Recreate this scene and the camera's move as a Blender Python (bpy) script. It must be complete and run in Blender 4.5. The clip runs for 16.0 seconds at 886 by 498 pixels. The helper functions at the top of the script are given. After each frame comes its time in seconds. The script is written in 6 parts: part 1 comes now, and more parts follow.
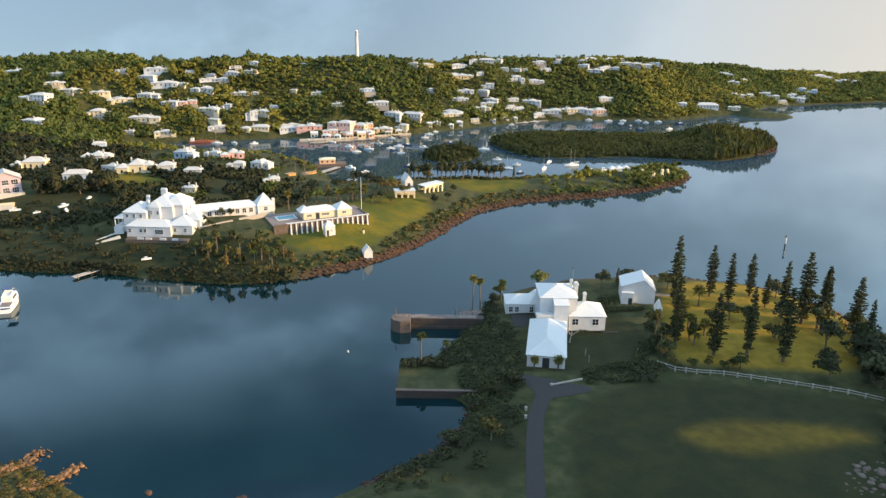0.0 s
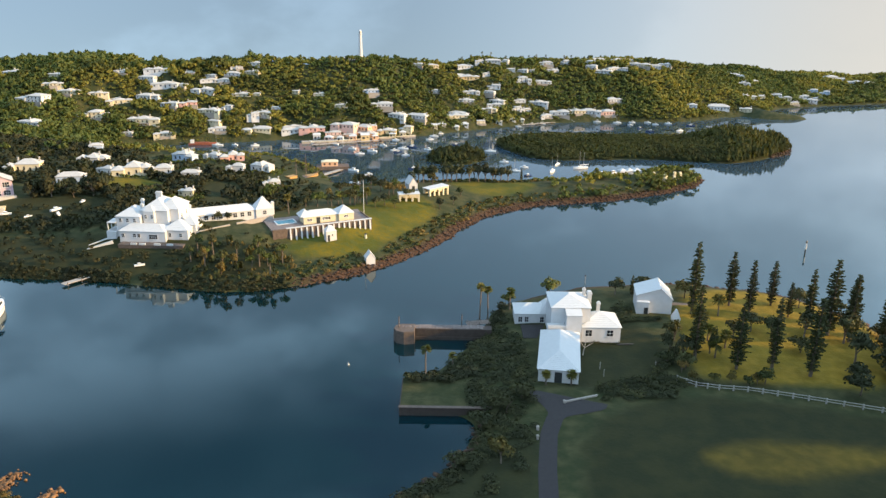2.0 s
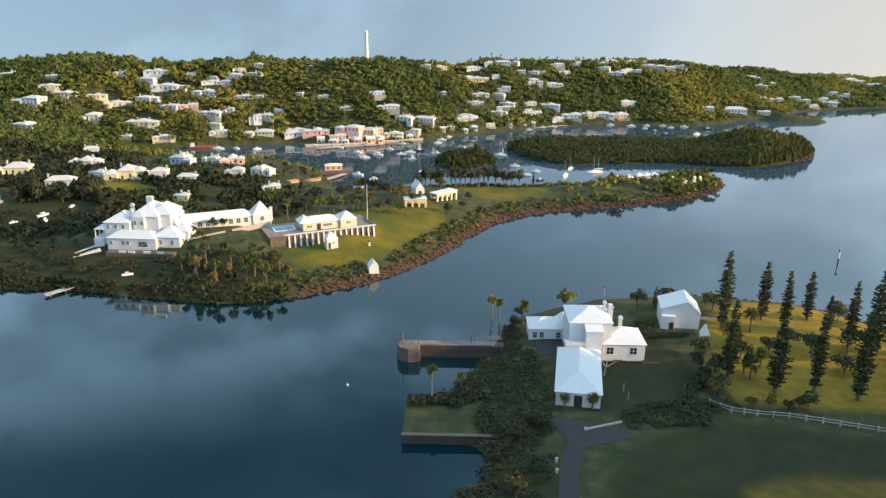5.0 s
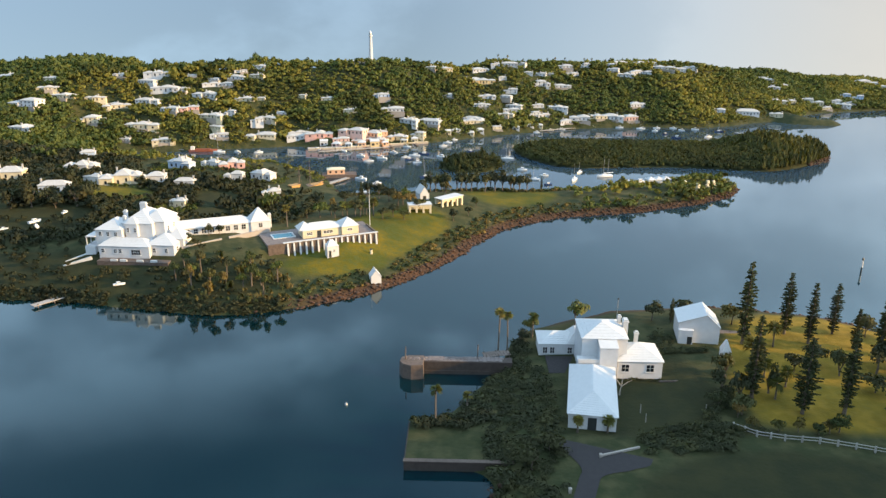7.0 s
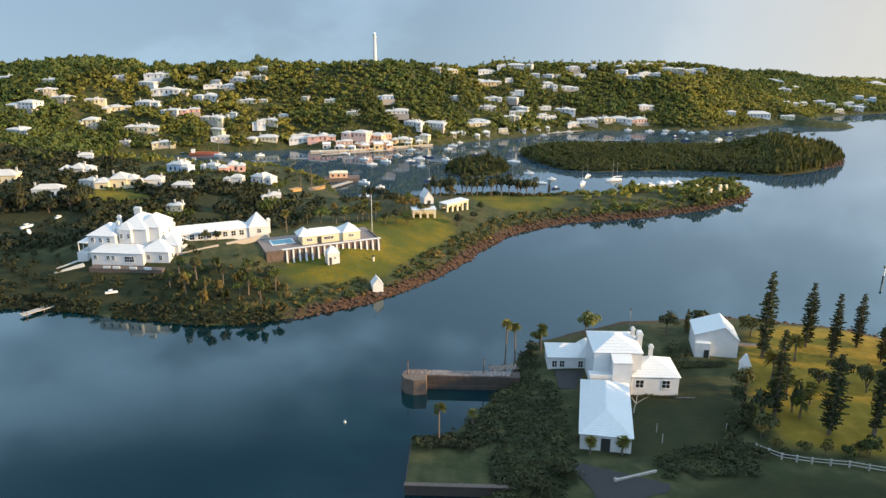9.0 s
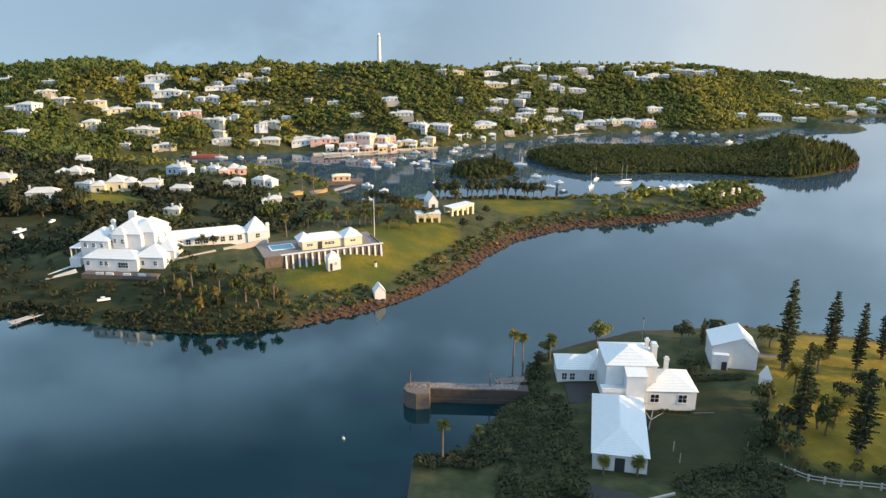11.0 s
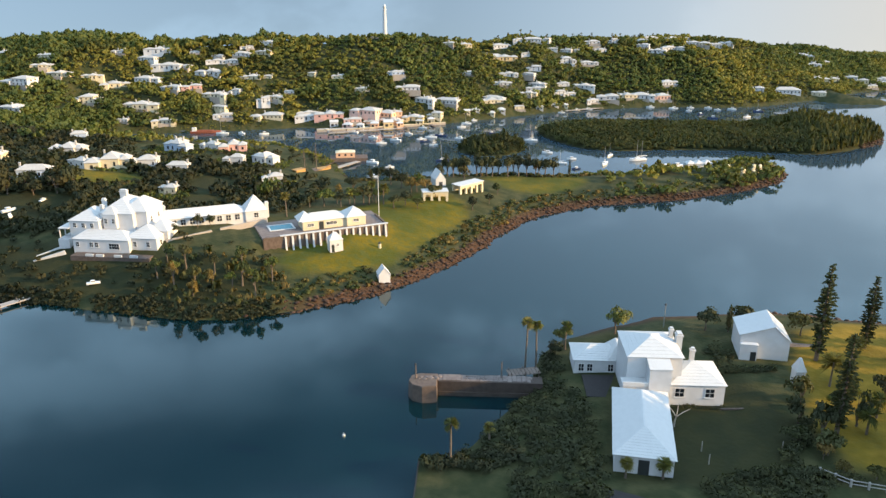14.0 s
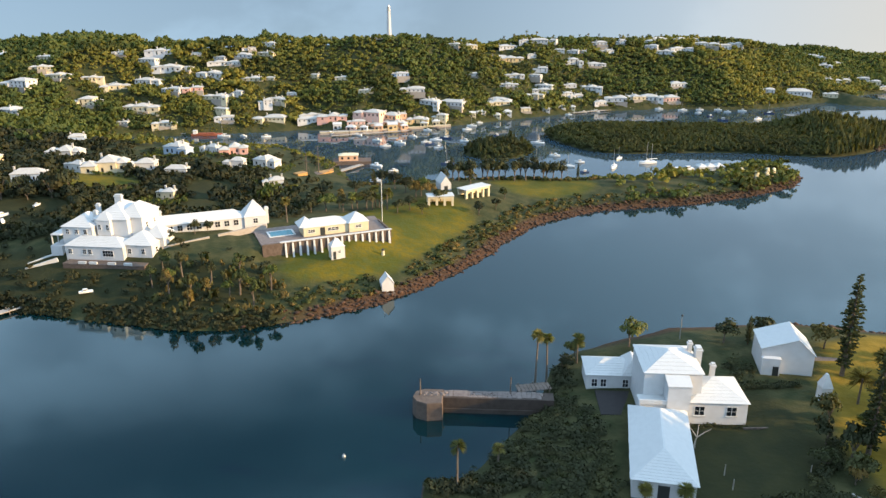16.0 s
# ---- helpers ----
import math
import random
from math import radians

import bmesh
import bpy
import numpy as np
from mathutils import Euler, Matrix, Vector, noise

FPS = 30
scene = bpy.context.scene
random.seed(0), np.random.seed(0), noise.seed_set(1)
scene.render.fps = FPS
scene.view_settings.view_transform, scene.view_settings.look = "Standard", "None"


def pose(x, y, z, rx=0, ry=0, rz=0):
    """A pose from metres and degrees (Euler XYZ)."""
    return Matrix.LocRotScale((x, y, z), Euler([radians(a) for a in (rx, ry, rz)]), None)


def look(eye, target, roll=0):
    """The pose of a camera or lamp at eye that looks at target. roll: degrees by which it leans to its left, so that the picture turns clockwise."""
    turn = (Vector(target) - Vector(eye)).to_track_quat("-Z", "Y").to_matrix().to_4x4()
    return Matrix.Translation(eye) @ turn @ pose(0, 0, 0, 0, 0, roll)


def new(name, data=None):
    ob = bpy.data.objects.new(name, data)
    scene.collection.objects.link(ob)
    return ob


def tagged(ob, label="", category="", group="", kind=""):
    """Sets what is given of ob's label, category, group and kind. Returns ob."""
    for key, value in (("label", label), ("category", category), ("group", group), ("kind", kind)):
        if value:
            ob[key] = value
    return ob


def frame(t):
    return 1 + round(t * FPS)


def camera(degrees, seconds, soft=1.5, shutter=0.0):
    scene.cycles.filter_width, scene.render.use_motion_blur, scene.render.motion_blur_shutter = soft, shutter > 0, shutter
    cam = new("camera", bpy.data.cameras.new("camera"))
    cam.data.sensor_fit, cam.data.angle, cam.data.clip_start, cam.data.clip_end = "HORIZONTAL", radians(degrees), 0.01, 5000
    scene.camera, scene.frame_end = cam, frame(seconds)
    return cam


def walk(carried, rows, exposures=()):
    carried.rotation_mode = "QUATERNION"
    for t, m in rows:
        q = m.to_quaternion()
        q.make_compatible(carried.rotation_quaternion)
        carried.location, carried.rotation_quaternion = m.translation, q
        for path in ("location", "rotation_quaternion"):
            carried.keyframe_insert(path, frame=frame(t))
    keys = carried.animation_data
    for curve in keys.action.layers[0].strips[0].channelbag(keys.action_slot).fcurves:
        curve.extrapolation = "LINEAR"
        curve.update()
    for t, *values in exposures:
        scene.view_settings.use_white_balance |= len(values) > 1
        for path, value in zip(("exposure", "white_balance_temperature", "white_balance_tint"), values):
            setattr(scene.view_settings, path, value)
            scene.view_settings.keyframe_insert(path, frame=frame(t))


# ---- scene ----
cam = camera(60.0, 16.0, soft=1.45)
PATH = [
    (0.0, (0.00, 0.00, 74.69), (0.00, 94.55, 42.12), 0.70),
    (0.5, (-0.02, 2.07, 74.22), (-0.18, 96.63, 41.71), 0.70),
    (1.0, (-0.06, 4.39, 73.62), (-0.40, 99.00, 41.21), 0.68),
    (1.5, (-0.13, 6.57, 73.07), (-0.62, 101.20, 40.74), 0.64),
    (2.0, (-0.26, 8.75, 72.63), (-0.88, 103.40, 40.38), 0.64),
    (2.5, (-0.26, 11.01, 72.13), (-1.08, 105.70, 39.99), 0.62),
    (3.0, (-0.28, 13.22, 71.52), (-1.32, 107.94, 39.47), 0.58),
    (3.5, (-0.31, 15.23, 70.82), (-1.51, 110.00, 38.92), 0.55),
    (4.0, (-0.27, 17.37, 70.06), (-1.66, 112.19, 38.32), 0.53),
    (6.5, (-0.33, 27.86, 68.24), (-2.57, 122.78, 36.85), 0.44),
    (7.0, (-0.31, 29.97, 67.94), (-2.78, 124.91, 36.64), 0.41),
    (7.5, (-0.36, 31.82, 67.71), (-2.99, 126.77, 36.47), 0.43),
    (8.0, (-0.33, 33.66, 67.48), (-3.15, 128.64, 36.31), 0.40),
    (8.5, (-0.35, 35.37, 67.15), (-3.34, 130.37, 36.07), 0.36),
    (9.0, (-0.32, 37.06, 66.73), (-3.49, 132.09, 35.75), 0.35),
    (11.5, (-0.32, 45.16, 64.84), (-4.43, 140.31, 34.35), 0.23),
    (12.0, (-0.32, 46.77, 64.40), (-4.64, 141.95, 34.03), 0.19),
    (12.5, (-0.36, 48.29, 63.99), (-4.83, 143.51, 33.75), 0.14),
    (13.0, (-0.45, 49.85, 63.69), (-5.07, 145.00, 33.27), 0.13),
    (13.5, (-0.64, 51.37, 63.31), (-5.36, 145.97, 31.24), 0.15),
    (14.0, (-0.79, 52.92, 63.06), (-5.62, 147.04, 29.62), 0.10),
    (14.5, (-0.93, 54.44, 62.78), (-5.89, 148.57, 29.40), 0.12),
    (15.0, (-1.04, 56.05, 62.50), (-6.14, 150.20, 29.20), 0.08),
    (15.5, (-1.16, 57.54, 62.30), (-6.42, 151.70, 29.03), 0.03),
    (16.0, (-1.30, 59.07, 62.02), (-6.74, 153.25, 28.84), -0.01),
]
walk(cam, [(t, look(eye, target, roll)) for t, eye, target, roll in PATH], exposures=[(0.0, 0.82, 6800, 12), (16.0, 0.82, 6700, 12)])

# ---- sky, sun and exposure ----
SUN_TURN, SUN_UP = 99.0, 15.0          # degrees: clockwise from +y, and above the sea
world = bpy.data.worlds.new("sky")
scene.world = world
world.use_nodes = True
wn, wl = world.node_tree.nodes, world.node_tree.links
wn.clear()
w_out, w_bg = wn.new("ShaderNodeOutputWorld"), wn.new("ShaderNodeBackground")
w_sky = wn.new("ShaderNodeTexSky")
w_sky.sky_type, w_sky.sun_disc = "NISHITA", False
w_sky.sun_elevation, w_sky.sun_rotation = radians(SUN_UP), radians(SUN_TURN)
w_sky.air_density, w_sky.dust_density, w_sky.ozone_density = 1.0, 1.3, 1.3
w_co = wn.new("ShaderNodeTexCoord")
w_lift = wn.new("ShaderNodeVectorMath")
w_lift.operation = "MULTIPLY_ADD"
w_lift.inputs[1].default_value, w_lift.inputs[2].default_value = (1, 1, 0.55), (0, 0, 0.2)
w_norm = wn.new("ShaderNodeVectorMath")
w_norm.operation = "NORMALIZE"
wl.new(w_co.outputs["Generated"], w_lift.inputs[0])
wl.new(w_lift.outputs[0], w_norm.inputs[0])
wl.new(w_norm.outputs[0], w_sky.inputs["Vector"])
# thin drifting cloud over the clear sky
w_map = wn.new("ShaderNodeMapping")
w_map.inputs["Scale"].default_value, w_map.inputs["Location"].default_value = (1.6, 1.6, 5.0), (0.0, 0.0, 0.9)
w_noise = wn.new("ShaderNodeTexNoise")
w_noise.inputs["Scale"].default_value, w_noise.inputs["Detail"].default_value, w_noise.inputs["Roughness"].default_value = 1.7, 6.0, 0.55
w_ramp = wn.new("ShaderNodeMapRange")
w_ramp.interpolation_type = "SMOOTHSTEP"
for key, value in (("From Min", 0.43), ("From Max", 0.60), ("To Min", 0.38), ("To Max", 0.95)):
    w_ramp.inputs[key].default_value = value
w_mix = wn.new("ShaderNodeMix")
w_mix.data_type = "RGBA"
# cloud turns from cool grey-blue to cream on the sunward side, where the haze is thickest
w_side = wn.new("ShaderNodeVectorMath")
w_side.operation = "DOT_PRODUCT"
w_side.inputs[1].default_value = (math.sin(radians(SUN_TURN)), math.cos(radians(SUN_TURN)), 0)
w_warm, w_haze = wn.new("ShaderNodeMapRange"), wn.new("ShaderNodeMapRange")
for node, values in ((w_warm, (-0.5, 0.35, 0.0, 1.0)), (w_haze, (-0.3, 0.6, 0.0, 0.7))):
    node.interpolation_type = "SMOOTHSTEP"
    for key, value in zip(("From Min", "From Max", "To Min", "To Max"), values):
        node.inputs[key].default_value = value
    wl.new(w_side.outputs["Value"], node.inputs["Value"])
wl.new(w_norm.outputs[0], w_side.inputs[0])
w_cloud = wn.new("ShaderNodeMix")
w_cloud.data_type = "RGBA"
w_cloud.inputs["A"].default_value, w_cloud.inputs["B"].default_value = (10.6, 15.8, 21.2, 1), (6.8, 6.5, 5.8, 1)
wl.new(w_cloud.outputs["Result"], w_mix.inputs["B"])
# unseen cloud added to brighten the water and the shade: a low bank over the sea, clear blue above it, a thin veil
# overhead
w_sep = wn.new("ShaderNodeSeparateXYZ")
w_high = wn.new("ShaderNodeValToRGB")
w_high.color_ramp.interpolation = "EASE"
while len(w_high.color_ramp.elements) < 6:
    w_high.color_ramp.elements.new(0.5)
for stop, (at, value) in zip(w_high.color_ramp.elements, ((0.18, 0.13), (0.32, 0.55), (0.42, 0.55), (0.51, 0.05), (0.61, 0.4), (0.75, 1.0))):
    stop.position, stop.color = at, (value, value, value, 1)
w_sum = wn.new("ShaderNodeMath")
w_sum.operation, w_sum.use_clamp = "MULTIPLY_ADD", True
w_tint = wn.new("ShaderNodeMix")
w_tint.data_type, w_tint.blend_type = "RGBA", "MULTIPLY"
w_tint.inputs["Factor"].default_value, w_tint.inputs["B"].default_value = 1.0, (0.86, 0.88, 0.94, 1)
wl.new(w_norm.outputs[0], w_map.inputs["Vector"])
wl.new(w_map.outputs[0], w_noise.inputs["Vector"])
wl.new(w_noise.outputs["Fac"], w_ramp.inputs["Value"])
wl.new(w_norm.outputs[0], w_sep.inputs[0])
wl.new(w_sep.outputs["Z"], w_high.inputs["Fac"])
wl.new(w_ramp.outputs["Result"], w_sum.inputs[0])
wl.new(w_high.outputs["Color"], w_sum.inputs[1])
# the haze lies low over the sea
w_thin = wn.new("ShaderNodeMapRange")
w_thin.interpolation_type = "SMOOTHSTEP"
for key, value in (("From Min", 0.17), ("From Max", 0.32), ("To Min", 1.0), ("To Max", 0.7)):
    w_thin.inputs[key].default_value = value
w_low = wn.new("ShaderNodeMath")
w_low.operation = "MULTIPLY"
wl.new(w_sep.outputs["Z"], w_thin.inputs["Value"])
wl.new(w_thin.outputs["Result"], w_low.inputs[0])
wl.new(w_haze.outputs["Result"], w_low.inputs[1])
wl.new(w_low.outputs[0], w_sum.inputs[2])
w_cream = wn.new("ShaderNodeMath")
w_cream.operation = "MULTIPLY"
w_fade = wn.new("ShaderNodeMapRange")
for key, value in (("From Min", 0.2), ("From Max", 0.42), ("To Min", 1.0), ("To Max", 0.1)):
    w_fade.inputs[key].default_value = value
wl.new(w_sep.outputs["Z"], w_fade.inputs["Value"])
wl.new(w_fade.outputs["Result"], w_cream.inputs[0])
wl.new(w_warm.outputs["Result"], w_cream.inputs[1])
wl.new(w_cream.outputs[0], w_cloud.inputs["Factor"])
wl.new(w_sum.outputs[0], w_mix.inputs["Factor"])
wl.new(w_sky.outputs[0], w_tint.inputs["A"])
wl.new(w_tint.outputs["Result"], w_mix.inputs["A"])
wl.new(w_mix.outputs["Result"], w_bg.inputs["Color"])
w_bg.inputs["Strength"].default_value = 0.077
wl.new(w_bg.outputs[0], w_out.inputs["Surface"])

sun = new("sun", bpy.data.lights.new("sun", "SUN"))
sun.data.energy, sun.data.angle, sun.data.color = 4.8, radians(0.8), (1.0, 0.69, 0.34)
sun_from = Vector((math.sin(radians(SUN_TURN)) * math.cos(radians(SUN_UP)), math.cos(radians(SUN_TURN)) * math.cos(radians(SUN_UP)), math.sin(radians(SUN_UP))))
sun.matrix_basis = look(sun_from * 300, (0, 0, 0))


# ---- materials ----
def material(name, colour, rough=0.6, spots=0.0, spot_scale=1.0, dark=(0.5, 0.5, 0.5), bump=0.0, bump_scale=8.0, metal=0.0, vary=0.0, tint="", spec=0.5):
    """A surface with grain at two scales; vary: how far the pieces differ, tint: the name of a number stored on the mesh."""
    mat = bpy.data.materials.new(name)
    mat.use_nodes = True
    n, l = mat.node_tree.nodes, mat.node_tree.links
    bsdf = n["Principled BSDF"]
    bsdf.inputs["Roughness"].default_value, bsdf.inputs["Metallic"].default_value = rough, metal
    bsdf.inputs["Specular IOR Level"].default_value = spec
    co = n.new("ShaderNodeNewGeometry").outputs["Position"]

    def noise_at(scale, detail=5.0):
        t = n.new("ShaderNodeTexNoise")
        t.inputs["Scale"].default_value, t.inputs["Detail"].default_value = scale, detail
        l.new(co, t.inputs["Vector"])
        return t.outputs["Fac"]

    def mix(a, b, fac, mode="MIX"):
        m = n.new("ShaderNodeMix")
        m.data_type, m.blend_type = "RGBA", mode
        for key, value in (("A", a), ("B", b), ("Factor", fac)):
            if isinstance(value, bpy.types.NodeSocket):
                l.new(value, m.inputs[key])
            else:
                m.inputs[key].default_value = value if key == "Factor" else (*value, 1)
        return m.outputs["Result"]

    def ramp(value, lo, hi, a=0.0, b=1.0):
        r = n.new("ShaderNodeMapRange")
        r.interpolation_type = "SMOOTHSTEP"
        l.new(value, r.inputs["Value"])
        for key, v in (("From Min", lo), ("From Max", hi), ("To Min", a), ("To Max", b)):
            r.inputs[key].default_value = v
        return r.outputs["Result"]

    out = colour
    if spots:
        fine = ramp(noise_at(spot_scale), 0.35, 0.7, 0.0, spots)
        out = mix(out, tuple(c * k for c, k in zip(colour, dark)), fine)
        broad = ramp(noise_at(spot_scale * 0.11, 3.0), 0.3, 0.7, 0.0, spots * 0.8)
        out = mix(out, tuple(c * (0.5 + 0.5 * k) for c, k in zip(colour, dark)), broad)
    if vary:
        info = n.new("ShaderNodeNewGeometry").outputs["Random Per Island"]
        hsv = n.new("ShaderNodeHueSaturation")
        l.new(ramp(info, 0, 1, 1 - vary, 1 + vary), hsv.inputs["Value"])
        if isinstance(out, bpy.types.NodeSocket):
            l.new(out, hsv.inputs["Color"])
        else:
            hsv.inputs["Color"].default_value = (*out, 1)
        out = hsv.outputs["Color"]
    if isinstance(out, bpy.types.NodeSocket):
        l.new(out, bsdf.inputs["Base Color"])
    else:
        bsdf.inputs["Base Color"].default_value = (*out, 1)
    if bump:
        b = n.new("ShaderNodeBump")
        b.inputs["Strength"].default_value, b.inputs["Distance"].default_value = bump, 0.1
        l.new(noise_at(bump_scale), b.inputs["Height"])
        l.new(b.outputs[0], bsdf.inputs["Normal"])
    return mat, n, l, bsdf, mix, ramp, noise_at


def foliage(name, low, high, warm, rough=0.75):
    """Leaves: each clump differs a little, each tree differs more."""
    mat, n, l, bsdf, mix, ramp, noise_at = material(name, low, rough, spec=0.25)
    tree = n.new("ShaderNodeAttribute")
    tree.attribute_name = "tint"
    leaf = n.new("ShaderNodeNewGeometry").outputs["Random Per Island"]
    c = mix(low, high, ramp(leaf, 0.0, 1.0, 0.1, 0.9))
    c = mix(c, warm, ramp(tree.outputs["Fac"], 0.3, 1.0, 0.0, 0.8))
    c = mix(c, tuple(v * 0.6 for v in low), ramp(noise_at(0.045, 3.0), 0.48, 0.68, 0.0, 0.7))
    l.new(c, bsdf.inputs["Base Color"])
    # thin leaves let some of the light through
    through_leaf = n.new("ShaderNodeBsdfTranslucent")
    l.new(mix(c, (1.0, 1.05, 0.55), 1.0, "MULTIPLY"), through_leaf.inputs["Color"])
    both = n.new("ShaderNodeMixShader")
    both.inputs["Fac"].default_value = 0.3
    l.new(bsdf.outputs[0], both.inputs[1])
    l.new(through_leaf.outputs[0], both.inputs[2])
    l.new(both.outputs[0], n["Material Output"].inputs["Surface"])
    return mat


def plain(*a, **k):
    return material(*a, **k)[0]


M_WOODS = foliage("woodland leaves", (0.078, 0.100, 0.026), (0.130, 0.150, 0.033), (0.250, 0.215, 0.038))
M_MANGROVE = foliage("mangrove leaves", (0.058, 0.064, 0.020), (0.078, 0.082, 0.023), (0.15, 0.13, 0.03))
M_SHRUB = foliage("shore shrubs", (0.040, 0.056, 0.02), (0.09, 0.105, 0.03), (0.24, 0.15, 0.045))
M_PINE = foliage("pine needles", (0.050, 0.060, 0.027), (0.080, 0.090, 0.036), (0.10, 0.10, 0.038))
M_DARK = foliage("garden leaves", (0.046, 0.053, 0.026), (0.054, 0.061, 0.028), (0.085, 0.084, 0.032))
# darker leaf copy: the shade on woods and bank is put into its colour
M_SHADE_LEAF = foliage("leaves darkened for shade", (0.029, 0.035, 0.017), (0.039, 0.045, 0.020), (0.062, 0.056, 0.021))
M_PALM = foliage("palm fronds", (0.09, 0.105, 0.03), (0.17, 0.17, 0.045), (0.28, 0.21, 0.06))
M_BARK = plain("bark", (0.16, 0.125, 0.095), 0.9, 0.7, 3.0)
M_ROOF = plain("whitewashed stone roof", (0.55, 0.55, 0.54), 0.75, 0.18, 1.3, (0.72, 0.73, 0.74), 0.25, 3.0)
# darker copy of the roof above, with far houses' weaker light in its colour
M_DIM_ROOF = plain("weathered lime-washed roof", (0.46, 0.445, 0.42), 0.85, 0.35, 1.6, (0.62, 0.60, 0.56), 0.3, 4.0, vary=0.15)
M_WALLS = {
    "white": plain("white lime render", (0.60, 0.60, 0.60), 0.8, 0.22, 0.9, (0.7, 0.69, 0.66), 0.15, 6.0),
    "cream": plain("cream render", (0.62, 0.55, 0.39), 0.8, 0.25, 0.9, (0.75, 0.7, 0.6), 0.15, 6.0),
    "pink": plain("pink render", (0.68, 0.40, 0.34), 0.8, 0.25, 0.9, (0.75, 0.7, 0.7), 0.15, 6.0),
    "rose": plain("pale rose render", (0.70, 0.46, 0.38), 0.8, 0.25, 0.9, (0.75, 0.7, 0.7), 0.15, 6.0),
    # pink wall with the bluish tint of shade put into its colour
    "lilac": plain("lilac-pink render", (0.50, 0.38, 0.42), 0.8, 0.25, 0.9, (0.75, 0.7, 0.7), 0.15, 6.0),
    "peach": plain("peach render", (0.72, 0.45, 0.29), 0.8, 0.25, 0.9, (0.75, 0.7, 0.65), 0.15, 6.0),
    "blue": plain("pale blue render", (0.46, 0.56, 0.70), 0.8, 0.25, 0.9, (0.75, 0.75, 0.75), 0.15, 6.0),
    "yellow": plain("yellow render", (0.72, 0.55, 0.30), 0.8, 0.25, 0.9, (0.75, 0.7, 0.6), 0.15, 6.0),
}
M_GLASS = plain("dark window glass", (0.012, 0.016, 0.022), 0.06)
M_SHUTTER = plain("dark painted timber", (0.03, 0.035, 0.035), 0.5, 0.4, 6.0)
M_FRAME = plain("white painted timber", (0.75, 0.74, 0.71), 0.45, 0.2, 5.0)
M_STONE = plain("weathered limestone", (0.125, 0.092, 0.074), 0.9, 0.6, 1.6, (0.45, 0.42, 0.4), 0.6, 5.0, vary=0.18)
M_ROCK = plain("red-brown shore rock", (0.060, 0.029, 0.015), 0.92, 0.6, 0.9, (0.45, 0.42, 0.42), 0.7, 4.0, vary=0.4)
M_BLUFF = plain("ochre bluff rock", (0.20, 0.10, 0.04), 0.92, 0.6, 0.9, (0.45, 0.42, 0.42), 0.7, 4.0, vary=0.4)
M_TIMBER = plain("weathered dock timber", (0.15, 0.115, 0.095), 0.85, 0.6, 2.0, (0.5, 0.48, 0.46), 0.4, 12.0, vary=0.15)
M_HULL = plain("white boat hull", (0.80, 0.80, 0.79), 0.25, 0.1, 2.0)
M_HULL_BLUE = plain("navy boat hull", (0.03, 0.05, 0.12), 0.25, 0.2, 2.0)
M_SHIP = plain("varnished timber hull", (0.48, 0.27, 0.09), 0.5, 0.4, 3.0)
M_RUST = plain("rust-red hull paint", (0.28, 0.085, 0.045), 0.6, 0.4, 2.0)
M_METAL = plain("galvanised pole", (0.45, 0.45, 0.44), 0.45, 0.2, 4.0, metal=0.6)
M_ASPHALT = plain("worn asphalt", (0.031, 0.027, 0.027), 0.95, 0.5, 1.2, (0.7, 0.7, 0.7), 0.3, 12.0)
# mossy stone, with the shade on its faces put into the colour
M_QUAY = plain("dark mossy quay stone", (0.060, 0.044, 0.036), 0.9, 0.6, 1.1, (0.5, 0.48, 0.45), 0.5, 5.0)
M_FENCE = plain("flaking white fence paint", (0.36, 0.34, 0.31), 0.7, 0.5, 2.5, (0.55, 0.52, 0.48))
M_DECK = plain("bleached rubble deck", (0.20, 0.165, 0.15), 0.9, 0.7, 1.4, (0.45, 0.42, 0.42), 0.5, 5.0, vary=0.2)
M_POOL = plain("pool water", (0.08, 0.25, 0.29), 0.05, 0.2, 1.0)
M_PAVING = plain("pale stone paving", (0.36, 0.32, 0.28), 0.85, 0.4, 1.5, (0.7, 0.68, 0.66), 0.2, 8.0)

# ground: woodland floor, mown grass, shade-darkened turf, dry grass with a painted sunlit patch, and bare rock, told
# apart by numbers stored on the sheet
M_GROUND, gn, gl, g_bsdf, g_mix, g_ramp, g_noise = material("island ground", (0.05, 0.055, 0.025), 0.95, spec=0.2)


def stored(name):
    a = gn.new("ShaderNodeAttribute")
    a.attribute_name = name
    return a.outputs["Fac"]


floor_c = g_mix((0.028, 0.036, 0.013), (0.06, 0.058, 0.024), g_ramp(g_noise(0.35), 0.35, 0.7))
grass_c = g_mix((0.058, 0.062, 0.004), (0.140, 0.100, 0.005), g_ramp(g_noise(0.12, 4.0), 0.35, 0.68))
grass_c = g_mix(grass_c, (0.06, 0.075, 0.02), g_ramp(g_noise(0.9), 0.4, 0.7, 0.0, 0.7))
# serves the dry pine lawn and the sun patch painted on the green
dry_lit_c = g_mix((0.195, 0.125, 0.013), (0.280, 0.170, 0.022), g_ramp(g_noise(0.5), 0.35, 0.7))
rock_c = g_mix((0.085, 0.042, 0.022), (0.045, 0.027, 0.017), g_ramp(g_noise(0.8), 0.35, 0.65))
# near-black turf: shade over green, garden and bank is put into the colour
shade_turf_c = g_mix((0.019, 0.023, 0.008), (0.030, 0.031, 0.010), g_ramp(g_noise(0.25), 0.35, 0.7))
shade_turf_c = g_mix(shade_turf_c, (0.030, 0.028, 0.014), g_ramp(g_noise(3.0), 0.4, 0.8, 0.0, 0.5))
